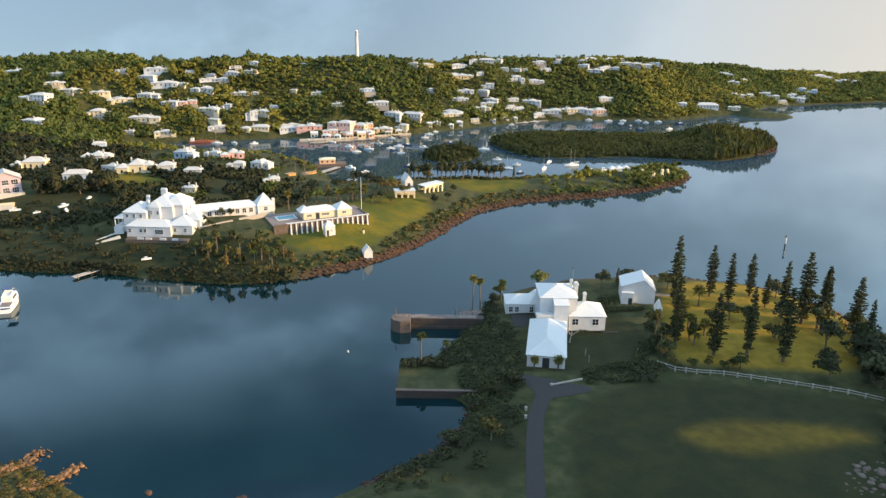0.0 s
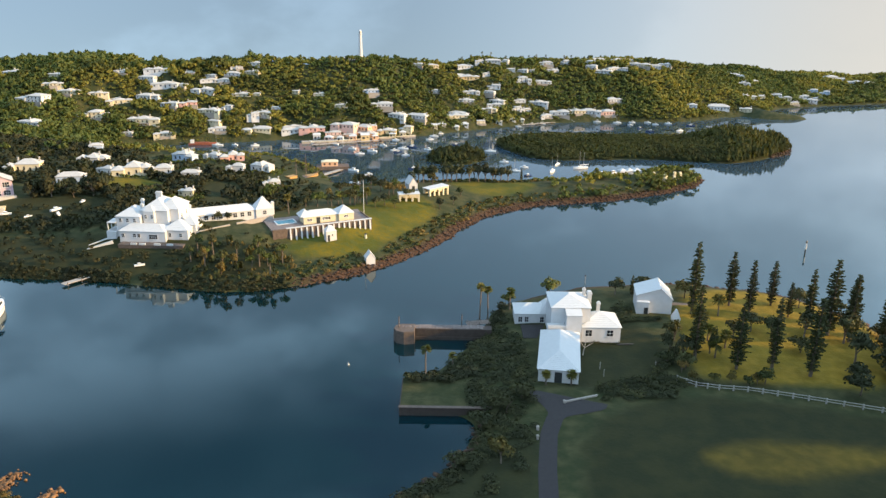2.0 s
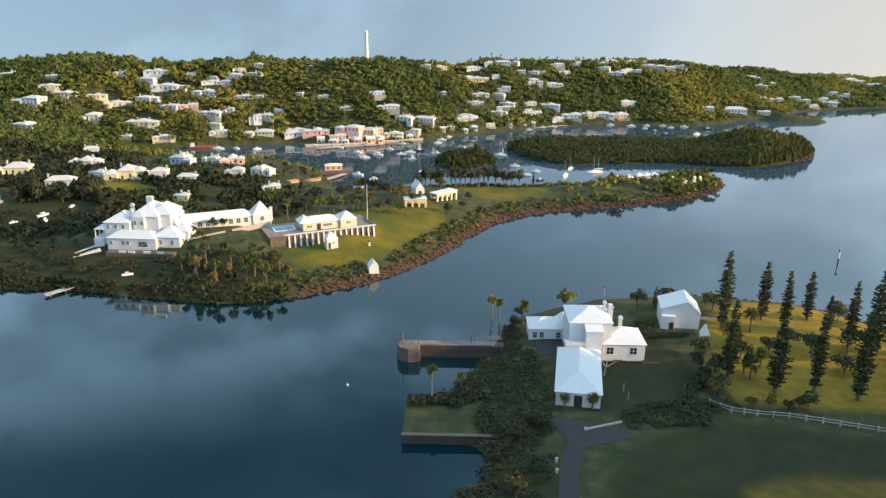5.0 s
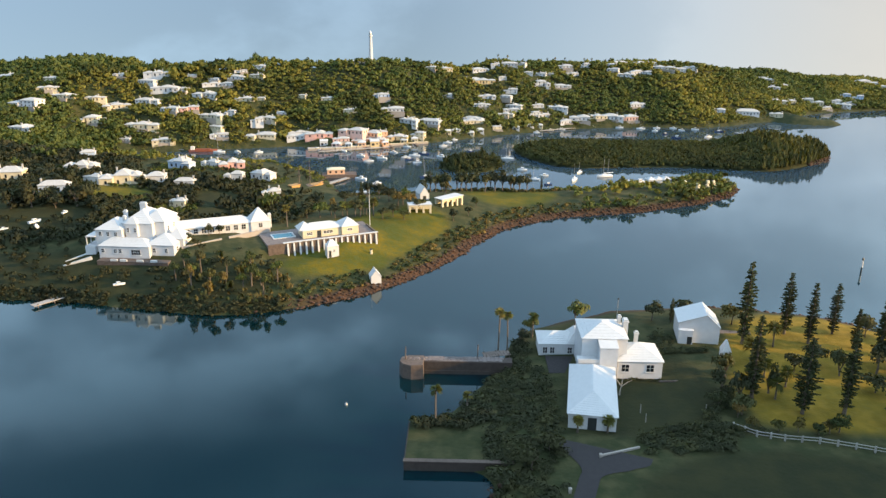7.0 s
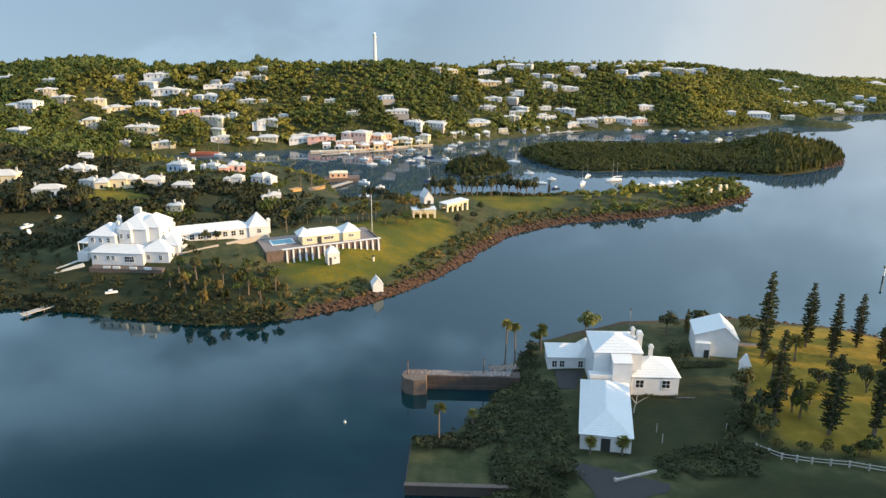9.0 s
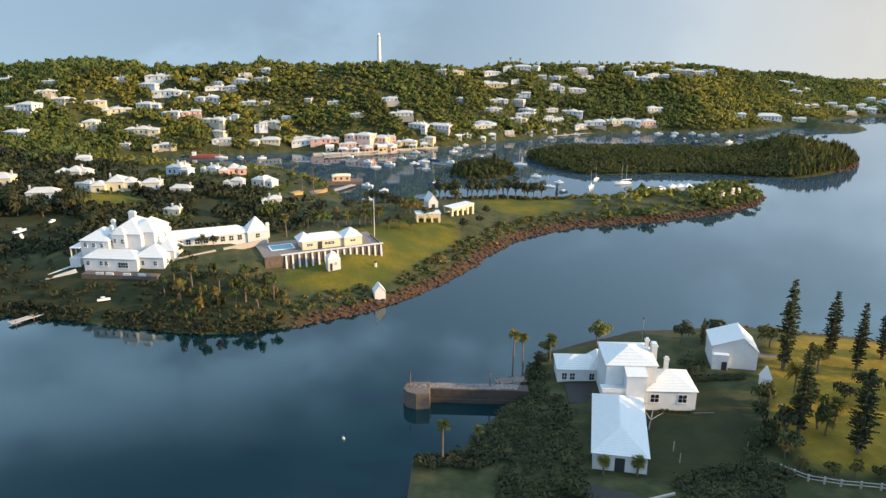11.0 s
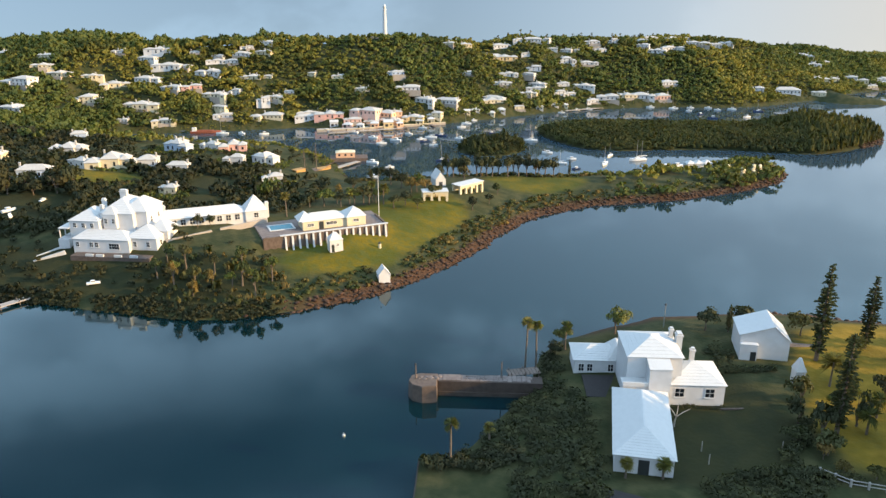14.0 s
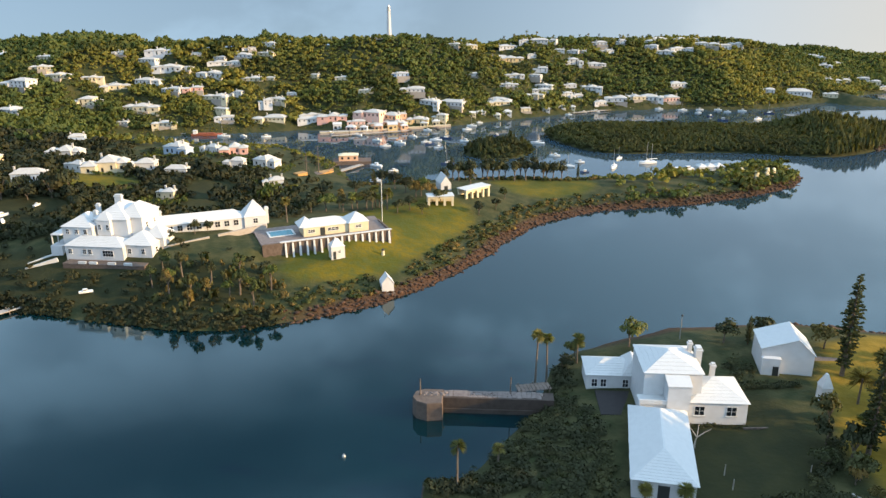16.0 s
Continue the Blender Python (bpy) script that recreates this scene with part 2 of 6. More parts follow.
gc = g_mix(floor_c, grass_c, stored("lawn"))
gc = g_mix(gc, shade_turf_c, stored("shade_turf"))
gc = g_mix(gc, dry_lit_c, stored("dry_lit"))
gc = g_mix(gc, rock_c, stored("rock"))
gl.new(gc, g_bsdf.inputs["Base Color"])
g_bump = gn.new("ShaderNodeBump")
g_bump.inputs["Strength"].default_value, g_bump.inputs["Distance"].default_value = 0.5, 0.25
gl.new(g_noise(1.5, 8.0), g_bump.inputs["Height"])
gl.new(g_bump.outputs[0], g_bsdf.inputs["Normal"])

M_WATER, wn2, wl2, w_bsdf, w_mx, w_rp, w_ns = material("calm bay water", (0.006, 0.022, 0.034), 0.045)
w_bsdf.inputs["IOR"].default_value = 1.72
w_bsdf.inputs["Specular Tint"].default_value = (0.66, 0.95, 1.0, 1)
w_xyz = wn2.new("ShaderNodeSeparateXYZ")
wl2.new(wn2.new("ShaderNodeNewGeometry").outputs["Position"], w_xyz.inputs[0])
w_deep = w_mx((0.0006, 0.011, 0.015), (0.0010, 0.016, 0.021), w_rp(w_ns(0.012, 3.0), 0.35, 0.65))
# paler with distance: the sky's brightness on harbour and outer bay is put into the colour
w_sky_pale = w_mx(w_deep, (0.030, 0.056, 0.080), w_rp(w_xyz.outputs["Y"], 215.0, 360.0))
wl2.new(w_sky_pale, w_bsdf.inputs["Base Color"])
wl2.new(w_rp(w_ns(0.02, 4.0), 0.4, 0.7, 0.015, 0.06), w_bsdf.inputs["Roughness"])
w_bump = wn2.new("ShaderNodeBump")
w_bump.inputs["Strength"].default_value, w_bump.inputs["Distance"].default_value = 0.02, 0.1
wl2.new(w_ns(0.9, 4.0), w_bump.inputs["Height"])
wl2.new(w_bump.outputs[0], w_bsdf.inputs["Normal"])


# ---- land: shorelines, hills and the height of the ground ----
MAINLAND = [(-420, 196), (-240, 205), (-120, 195), (-101, 193), (-78, 191), (-57, 185.5), (-42, 189), (-28, 196.5), (-17.5, 206),
            (-1.5, 228), (7, 248), (17.5, 261.5), (32, 271), (63, 280), (93, 297), (106, 317), (97, 330), (65, 317), (50, 307),
            (22, 304), (-10, 303), (-32, 293), (-45, 296), (-52, 318), (-64, 334), (-80, 344), (-107, 345), (-131, 348), (-147, 350), (-157, 360), (-150, 369), (-139, 370), (-124, 374), (-110, 378), (-98, 381), (-90, 387), (-76, 388), (-64, 386),
            (-52, 387), (-42, 391), (-26, 397), (-8, 406), (20, 426), (50, 447), (102, 457), (134, 453), (180, 486), (184, 471), (204, 468), (214, 471), (214, 477), (196, 483),
            (204, 512), (266, 535), (330, 552), (460, 570), (460, 680), (-420, 680)]
MANGROVE = [(22, 386), (26, 369), (32, 358), (42, 347), (60, 348), (84, 352), (108, 348), (124, 344), (138, 350), (152, 361), (167, 377), (160, 392), (140, 407), (122, 401), (98, 399), (70, 396), (40, 397)]
ISLET = [(-12, 342), (-4, 335), (11, 336), (17, 350), (12, 359), (-7, 358)]
GOLF = [(-12, 102), (-3, 109), (5, 121), (5, 129), (-5, 131), (-5, 140), (-1, 147), (5, 157), (9, 173), (17, 184), (40, 195), (63, 196),
        (78, 191), (90, 184), (96, 172), (99, 156), (116, 158), (160, 154), (300, 150), (300, -260), (-300, -260), (-140, 60),
        (-76, 105), (-67, 107), (-60, 101), (-50, 94), (-30, 88)]
RIDGE = [(-420, 436, 26), (-290, 430, 27), (-241, 428, 27.5), (-201, 426, 30), (-185, 425, 30.5), (-164, 424, 27.5), (-148, 424, 28), (-126, 424, 29), (-113, 425, 30.5), (-103, 430, 31.5), (-73, 436, 30.5), (-49, 447, 32), (-31, 458, 28),
         (-13, 468, 26.5), (12, 484, 27), (46, 500, 25), (81, 508, 25.5), (106, 516, 27), (139, 526, 25.5), (164, 544, 18)]
FAR_RIDGE = [(150, 575, 14), (210, 592, 14.5), (243, 602, 11.5), (277, 622, 9.5), (312, 640, 8), (420, 650, 9)]
SPUR = [(20, 482, 3), (24, 472, 6), (30, 463, 5), (38, 452, 3)]
KNOLLS = [(-80, 216, 5.5, 30), (-38, 228, 4.5, 24), (-8, 262, 3.5, 20), (-120, 262, 6, 36), (-76, 270, 3.5, 20), (86, 306, 3, 15),
          (-190, 270, 10, 50), (-20, 285, 1.5, 20), (45, 290, 1.5, 16), (5, 348, 1.2, 9), (90, 380, 1.0, 40), (146, 378, 4.0, 18)]


def rounded(points, passes=2):
    pts = np.array(points, float)
    for _ in range(passes):
        nxt = np.roll(pts, -1, axis=0)
        pts = np.stack([pts * 0.75 + nxt * 0.25, pts * 0.25 + nxt * 0.75], 1).reshape(-1, 2)
    return pts


def lattice(x, y, seed):
    n = np.sin(x * 127.1 + y * 311.7 + seed * 74.7) * 43758.5453
    return n - np.floor(n)


def value_noise(x, y, seed=0):
    xi, yi = np.floor(x), np.floor(y)
    u, v = x - xi, y - yi
    u, v = u * u * (3 - 2 * u), v * v * (3 - 2 * v)
    a, b = lattice(xi, yi, seed), lattice(xi + 1, yi, seed)
    c, d = lattice(xi, yi + 1, seed), lattice(xi + 1, yi + 1, seed)
    return (a * (1 - u) + b * u) * (1 - v) + (c * (1 - u) + d * u) * v


def fbm(x, y, seed=0):
    return sum(value_noise(x * 2 ** k, y * 2 ** k, seed + k) * 0.5 ** k for k in range(4)) / 1.875


def inside_distance(x, y, poly):
    best, odd = np.full(np.shape(x), 1e9), np.zeros(np.shape(x), bool)
    for (ax, ay), (bx, by) in zip(poly, np.roll(poly, -1, axis=0)):
        dx, dy = bx - ax, by - ay
        k = np.clip(((x - ax) * dx + (y - ay) * dy) / (dx * dx + dy * dy + 1e-9), 0, 1)
        best = np.minimum(best, np.hypot(x - ax - k * dx, y - ay - k * dy))
        if abs(dy) > 1e-9:
            odd ^= ((ay > y) != (by > y)) & (x < ax + (y - ay) / dy * dx)
    return np.where(odd, best, -best)


LANDS = [rounded(p) for p in (MAINLAND, MANGROVE, ISLET)] + [rounded(GOLF, 1)]


def smooth(lo, hi, v):
    k = np.clip((v - lo) / (hi - lo), 0, 1)
    return k * k * (3 - 2 * k)


def along(x, y, line, width):
    """The height that a crest line lends to the ground beside it."""
    best, value = np.full(np.shape(x), 1e9), np.zeros(np.shape(x))
    for (ax, ay, ah), (bx, by, bh) in zip(line, line[1:]):
        dx, dy = bx - ax, by - ay
        k = np.clip(((x - ax) * dx + (y - ay) * dy) / (dx * dx + dy * dy), 0, 1)
        d = np.hypot(x - ax - k * dx, y - ay - k * dy)
        value = np.where(d < best, ah + k * (bh - ah), value)
        best = np.minimum(best, d)
    return value * np.exp(-(best / width) ** 2)


def shore(x, y):
    x, y = np.asarray(x, float), np.asarray(y, float)
    return np.max([inside_distance(x, y, p) for p in LANDS], axis=0) + (fbm(x * 0.09, y * 0.09, 3) - 0.5) * 3.0


def raw_height(x, y, d=None):
    x, y = np.asarray(x, float), np.asarray(y, float)
    d = shore(x, y) if d is None else d
    z = np.where(d < 0, d * 0.35, 2.4 * (1 - np.exp(-np.maximum(d, 0) / 4.5)))
    ridges = np.maximum(along(x, y, RIDGE, 75), along(x, y, FAR_RIDGE, 55))
    hill = 0
    for kx, ky, kh, kr in KNOLLS:
        hill = hill + kh * np.exp(-((x - kx) ** 2 + (y - ky) ** 2) / kr ** 2)
    # hill out of view, added to throw shade over the foreground
    near = smooth(138, 128, y) * smooth(102, 134, x) * 26
    rough = (fbm(x * 0.035, y * 0.035, 9) - 0.5) * 7 * smooth(250, 330, y) * smooth(15, 50, d)
    spurs = along(x, y, SPUR, 13) * smooth(0, 40, d)
    z = z + ridges * np.clip(d / 46, 0, 1) ** 0.85 + (hill + near) * smooth(0, 26, d) + rough + spurs
    # the pool terrace is cut into the slope, and the bank falls away below its wall
    u, v = (x + 45.8) * 0.8996 + (y - 215.2) * 0.4367, (y - 215.2) * 0.8996 - (x + 45.8) * 0.4367
    cut = smooth(-10, -7, u) * smooth(28, 25, u) * smooth(0.0, 0.8, v) * smooth(17, 14, v)
    z = z + (np.minimum(z, 6.9) - z) * cut
    z = z + (np.minimum(z, 4.3) - z) * smooth(-9, -4, u) * smooth(16, 8, u) * smooth(0.8, 0.0, v) * smooth(-13, -6, v)
    # the garden of the white house is set lower than the drive, to fit its walls to the camera's view
    return z - 0.6 * smooth(10, 14, x) * smooth(41, 38, x) * smooth(135, 138, y) * smooth(180, 176, y)


# where the houses stand on the hills and along the far shores: x, y, width of the front, and the wall's colour
WALL_COLOURS = {"w": "white", "c": "cream", "p": "pink", "P": "rose", "e": "peach", "b": "blue", "y": "yellow"}
WEST_HILL = [(-225, 407, 12.5, "w"), (-197, 395, 8.2, "c"), (-194, 386, 9.7, "c"), (-186, 383, 10.7, "c"), (-198, 371, 13.5, "w"), (-174, 390, 9.3, "c"), (-168, 394, 8.8, "c"), (-169, 408, 6.2, "w"), (-152, 411, 12.5, "w"), (-156, 407, 8.5, "w"), (-145, 402, 13.5, "w"), (-138, 404, 6.8, "w"), (-152, 395, 11.6, "w"), (-164, 390, 12.0, "c"), (-171, 375, 13.2, "c"), (-188, 347, 11.3, "w"), (-140, 392, 8.8, "w"), (-131, 394, 8.3, "p"), (-120, 391, 12.1, "c"), (-112, 395, 5.0, "w"), (-126, 403, 11.8, "w"), (-149, 380, 15.6, "c"), (-154, 371, 5.3, "w"), (-137, 374, 10.1, "c")]
MID_HILL = [(-135, 413, 4.6, "w"), (-125, 414, 5.7, "w"), (-125, 410, 8.0, "w"), (-118, 411, 7.4, "w"), (-114, 416, 8.7, "w"), (-106, 427, 8.0, "w"), (-113, 422, 6.4, "w"), (-105, 420, 8.7, "c"), (-107, 404, 9.6, "c"), (-100, 407, 4.6, "c"), (-117, 386, 7.1, "c"), (-114, 382, 8.1, "w"), (-95, 397, 9.5, "c"), (-99, 394, 6.1, "w"), (-96, 387, 13.7, "c"), (-89, 402, 4.5, "w"), (-81, 413, 4.0, "c"), (-68, 412, 6.3, "c"), (-56, 405, 6.8, "c"), (-42, 419, 8.2, "b"), (-36, 412, 11.6, "w")]
WEST_SHORE = [(-147, 266, 11.0, "c"), (-131, 283, 10.2, "w"), (-120, 268, 6.3, "w"), (-111, 269, 11.8, "c"), (-103, 275, 7.8, "w"), (-91, 271, 6.3, "w"), (-107, 310, 10.6, "b"), (-97, 315, 6.2, "w"), (-88, 314, 9.4, "p"), (-74, 299, 8.6, "w"), (-82, 295, 6.7, "w"), (-125, 254, 8.6, "b"), (-86, 250, 5.3, "c"), (-62, 269, 6.0, "w"), (-144, 316, 5.3, "b")]
TOWN = [(-69, 390, 12.8, "p"), (-79, 394, 10.1, "w"), (-79, 390, 10.1, "w"), (-54, 392, 12.3, "P"), (-47, 396, 12.4, "e"), (-40, 397, 6.2, "e"), (-32, 396, 9.6, "y"), (-58, 388, 7.8, "P"), (-42, 392, 10.1, "e"), (-50, 389, 6.7, "e"), (-23, 401, 6.9, "c"), (-28, 407, 10.4, "w"), (-18, 411, 11.1, "w")]
EAST_HILL = [(-9, 438, 6.7, "w"), (-11, 460, 8.9, "c"), (-19, 454, 6.3, "c"), (3, 462, 14.1, "c"), (9, 470, 9.7, "w"), (10, 460, 13.4, "y"), (21, 465, 4.5, "w"), (36, 479, 5.3, "w"), (43, 482, 6.7, "w"), (49, 485, 4.0, "w"), (63, 489, 6.8, "w"), (43, 473, 10.5, "w"), (56, 477, 9.3, "w"), (25, 458, 7.6, "w"), (12, 449, 9.4, "w"), (22, 454, 6.3, "w"), (9, 440, 9.2, "w"), (26, 449, 9.4, "w"), (25, 445, 8.7, "w"), (21, 439, 9.2, "c"), (4, 429, 10.8, "w"), (40, 455, 7.0, "w"), (51, 458, 11.6, "w"), (38, 448, 6.3, "w"), (43, 449, 6.9, "w"), (17, 427, 4.8, "c"), (4, 424, 13.1, "c")]
EAST_SHORE = [(82, 457, 11.1, "w"), (91, 458, 10.4, "P"), (74, 456, 9.7, "c"), (98, 469, 9.2, "w"), (144, 472, 7.1, "w"), (163, 479, 13.1, "w"), (181, 483, 7.3, "c"), (63, 453, 11.0, "w"), (55, 449, 6.8, "w")]
CREST = [(17, 474, 5.2, "w"), (25, 476, 9.2, "w"), (32, 485, 5.4, "w"), (59, 494, 8.2, "w"), (71, 497, 5.5, "w"), (94, 509, 8.4, "w"), (87, 503, 6.9, "w"), (101, 495, 8.2, "w"), (107, 495, 5.5, "w"), (94, 492, 10.2, "w"), (87, 496, 6.8, "w"), (120, 500, 8.3, "c"), (129, 504, 7.0, "w"), (136, 509, 8.4, "w"), (115, 501, 7.6, "w"), (105, 507, 8.4, "w"), (114, 512, 5.6, "w")]
BAY = [(196, 548, 11.5, "w"), (198, 537, 8.9, "w"), (210, 551, 6.6, "c"), (191, 512, 6.2, "c"), (203, 519, 7.1, "c"), (195, 511, 6.2, "c"), (218, 530, 7.2, "w"), (224, 528, 7.2, "c"), (228, 523, 6.3, "c"), (241, 530, 9.6, "w"), (253, 554, 6.7, "b"), (260, 551, 6.7, "b"), (240, 537, 6.5, "w"), (249, 536, 5.7, "w"), (289, 605, 10.9, "w"), (302, 595, 10.7, "w"), (312, 592, 8.9, "w"), (295, 603, 7.2, "w")]
HOMES = np.array([home[:3] for rows in (WEST_HILL, WEST_SHORE, MID_HILL, TOWN, EAST_HILL, EAST_SHORE, CREST, BAY) for home in rows])
LEVEL = raw_height(HOMES[:, 0], HOMES[:, 1] + 0.03 * HOMES[:, 2])


def height(x, y, d=None):
    """The ground with a level cut for each house."""
    x, y = np.asarray(x, float), np.asarray(y, float)
    z = raw_height(x, y, d)
    for (hx, hy, w), level in zip(HOMES, LEVEL):
        k = smooth(1.15, 0.75, np.maximum(np.abs(x - hx) / (0.62 * w + 0.8), np.abs(y - hy - 0.2 * w) / (0.26 * w + 0.8)))
        z = z + (level - z) * k
    return z


# ---- builders ----
class Shape:
    """Collects corners and faces for one mesh."""

    def __init__(self):
        self.v, self.f = [], []

    def add(self, verts, faces):
        k = len(self.v)
        self.v += [tuple(p) for p in verts]
        self.f += [tuple(i + k for i in q) for q in faces]
        return self

    def box(self, x0, x1, y0, y1, z0, z1):
        return self.add([(x0, y0, z0), (x1, y0, z0), (x1, y1, z0), (x0, y1, z0), (x0, y0, z1), (x1, y0, z1), (x1, y1, z1), (x0, y1, z1)],
                        [(3, 2, 1, 0), (4, 5, 6, 7), (0, 1, 5, 4), (1, 2, 6, 5), (2, 3, 7, 6), (3, 0, 4, 7)])

    def hip(self, x0, x1, y0, y1, z0, z1, eave=0.3, thick=0.18, gable=False):
        """A hipped roof on a rectangle: an eaves slab with the slopes on it, the ridge along the longer side."""
        x0, x1, y0, y1 = x0 - eave, x1 + eave, y0 - eave, y1 + eave
        w, d = x1 - x0, y1 - y0
        m = min(w, d) / 2
        if w >= d:
            k = 0.0 if gable else m
            a, b = (x0 + k, (y0 + y1) / 2, z1), (x1 - k, (y0 + y1) / 2, z1)
        else:
            k = 0.0 if gable else m
            a, b = ((x0 + x1) / 2, y0 + k, z1), ((x0 + x1) / 2, y1 - k, z1)
        e = z0 + thick
        v = [(x0, y0, z0), (x1, y0, z0), (x1, y1, z0), (x0, y1, z0), (x0, y0, e), (x1, y0, e), (x1, y1, e), (x0, y1, e), a, b]
        f = [(3, 2, 1, 0), (0, 1, 5, 4), (1, 2, 6, 5), (2, 3, 7, 6), (3, 0, 4, 7)]
        f += [(4, 5, 9, 8), (5, 6, 9), (6, 7, 8, 9), (7, 4, 8)] if w >= d else [(4, 5, 8), (5, 6, 9, 8), (6, 7, 9), (7, 4, 8, 9)]
        return self.add(v, f)

    def pyramid(self, x0, x1, y0, y1, z0, z1):
        return self.add([(x0, y0, z0), (x1, y0, z0), (x1, y1, z0), (x0, y1, z0), ((x0 + x1) / 2, (y0 + y1) / 2, z1)],
                        [(3, 2, 1, 0), (0, 1, 4), (1, 2, 4), (2, 3, 4), (3, 0, 4)])

    def tube(self, path, radii, sides=8, cap=True):
        """A tube through the points of path, with a radius at each."""
        k = len(self.v)
        path = [Vector(p) for p in path]
        for i, p in enumerate(path):
            t = (path[min(i + 1, len(path) - 1)] - path[max(i - 1, 0)]).normalized()
            side = t.orthogonal().normalized() if abs(t.z) < 0.99 else Vector((1, 0, 0))
            up = t.cross(side).normalized()
            side = up.cross(t).normalized()
            for s in range(sides):
                a = 2 * math.pi * s / sides
                self.v.append(tuple(p + (side * math.cos(a) + up * math.sin(a)) * radii[i]))
        for i in range(len(path) - 1):
            for s in range(sides):
                a, b = k + i * sides + s, k + i * sides + (s + 1) % sides
                self.f.append((a, b, b + sides, a + sides))
        if cap:
            self.f.append(tuple(k + s for s in reversed(range(sides))))
            self.f.append(tuple(k + (len(path) - 1) * sides + s for s in range(sides)))
        return self

    def turned(self, m):
        self.v = [tuple(m @ Vector(p)) for p in self.v]
        return self

    def mesh(self, name, mat, soft=False):
        me = bpy.data.meshes.new(name)
        me.from_pydata(self.v, [], self.f)
        me.materials.append(mat)
        if soft:
            me.polygons.foreach_set("use_smooth", [True] * len(me.polygons))
        me.update()
        return me


def part(name, shape, mat, parent, label="", soft=False):
    data = shape.mesh(name, mat, soft) if isinstance(shape, Shape) else shape
    ob = new(name, data)
    ob.parent = parent
    if label:
        tagged(ob, label)
    return ob


def thing(name, m, label, category, group="", kind=""):
    ob = new(name)
    ob.empty_display_size = 0.5
    ob.matrix_basis = m
    return tagged(ob, label, category, group, kind)


def big_mesh(name, verts, faces, mat, attrs=None, soft=False, normals=None):
    """A mesh from arrays; faces all of one size."""
    me = bpy.data.meshes.new(name)
    n, k = faces.shape
    me.vertices.add(len(verts))
    me.vertices.foreach_set("co", np.ascontiguousarray(verts, np.float32).ravel())
    me.loops.add(n * k)
    me.loops.foreach_set("vertex_index", np.ascontiguousarray(faces, np.int32).ravel())
    me.polygons.add(n)
    me.polygons.foreach_set("loop_start", np.arange(0, n * k, k, dtype=np.int32))
    me.polygons.foreach_set("loop_total", np.full(n, k, np.int32))
    if soft:
        me.polygons.foreach_set("use_smooth", np.ones(n, bool))
    me.materials.append(mat)
    for key, values in (attrs or {}).items():
        me.attributes.new(key, "FLOAT", "POINT").data.foreach_set("value", np.ascontiguousarray(values, np.float32))
    me.update(calc_edges=True)
    if normals is not None:
        me.polygons.foreach_set("use_smooth", np.ones(n, bool))
        me.normals_split_custom_set_from_vertices(normals)
    return me


rng = np.random.default_rng(7)


def fine_crown(leaves, flat=0.8, size=0.2, seed=0, lobes=5, depth=0.25, wild=0.3, up=0.25):
    """A crown of radius 1 that stands on z = 0, of many small four-cornered sprays on uneven lobes."""
    r = np.random.default_rng(seed)
    mid = r.normal(size=(lobes, 3)) * 0.36
    mid[:, 2] = np.abs(mid[:, 2]) * 0.7
    girth = 0.5 + 0.22 * r.random(lobes)
    d = r.normal(size=(leaves, 3))
    d /= np.linalg.norm(d, axis=1)[:, None]
    d[:, 2] = np.where(d[:, 2] < -0.3, -0.6 * d[:, 2], d[:, 2])
    k = np.arange(leaves) % lobes
    c = mid[k] + d * (girth[k] * (1 - depth * r.random(leaves)))[:, None]
    c[:, 2] = c[:, 2] * flat + flat * 0.7
    a = np.cross(d + r.normal(size=(leaves, 3)) * 0.5, r.normal(size=(leaves, 3)))
    a /= np.linalg.norm(a, axis=1)[:, None] + 1e-9
    b = np.cross(d + r.normal(size=(leaves, 3)) * 0.4, a)
    b /= np.linalg.norm(b, axis=1)[:, None] + 1e-9
    s = (size * (0.6 + 0.8 * r.random(leaves)))[:, None]
    V = np.stack([c + s * (a * u * (0.7 + 0.6 * r.random((leaves, 1))) + b * v * (0.6 + 0.6 * r.random((leaves, 1)))) for u, v in ((-1.0, -0.5), (0.3, -0.9), (1.0, 0.4), (-0.4, 0.9))], 1)
    n = d + wild * r.normal(size=(leaves, 3)) + np.array([0, 0, up])
    n /= np.linalg.norm(n, axis=1)[:, None]
    q = np.arange(leaves)[:, None] * 4
    front = (np.einsum("ij,ij->i", np.cross(a, b), d) > 0)[:, None]
    F = np.concatenate([np.where(front, q + np.array([0, 1, 2]), q + np.array([2, 1, 0])), np.where(front, q + np.array([0, 2, 3]), q + np.array([3, 2, 0]))])
    return V.reshape(-1, 3), F, np.repeat(n, 4, axis=0)


CROWNS = [fine_crown(44, 0.72, 0.26, s, 4, 0.25, 0.25, 0.7) for s in range(8)]
LOW_CROWNS = [fine_crown(60, 0.5, 0.22, 40 + s, 4) for s in range(6)]
MANGROVES = [fine_crown(34, 0.55, 0.30, 30 + s, 3, 0.15, 0.2, 2.0) for s in range(6)]
SCRUB = [fine_crown(190, 0.6, 0.115, 50 + s, 6, 0.25, 0.14, 1.0) for s in range(6)]
THIN_CROWNS = [fine_crown(22, 0.6, 0.34, 70 + s, 3, 0.2, 0.2, 0.7) for s in range(6)]
WILD_CROWNS = [fine_crown(120, 0.85, 0.17, 80 + s, 7, 0.35, 0.3, 0.5) for s in range(6)]
FULL_CROWNS = [fine_crown(520, 0.8, 0.105, 60 + s, 7, 0.4) for s in range(4)]


def ball_template(seed):
    r = np.random.default_rng(seed)
    g = (1 + 5 ** 0.5) / 2
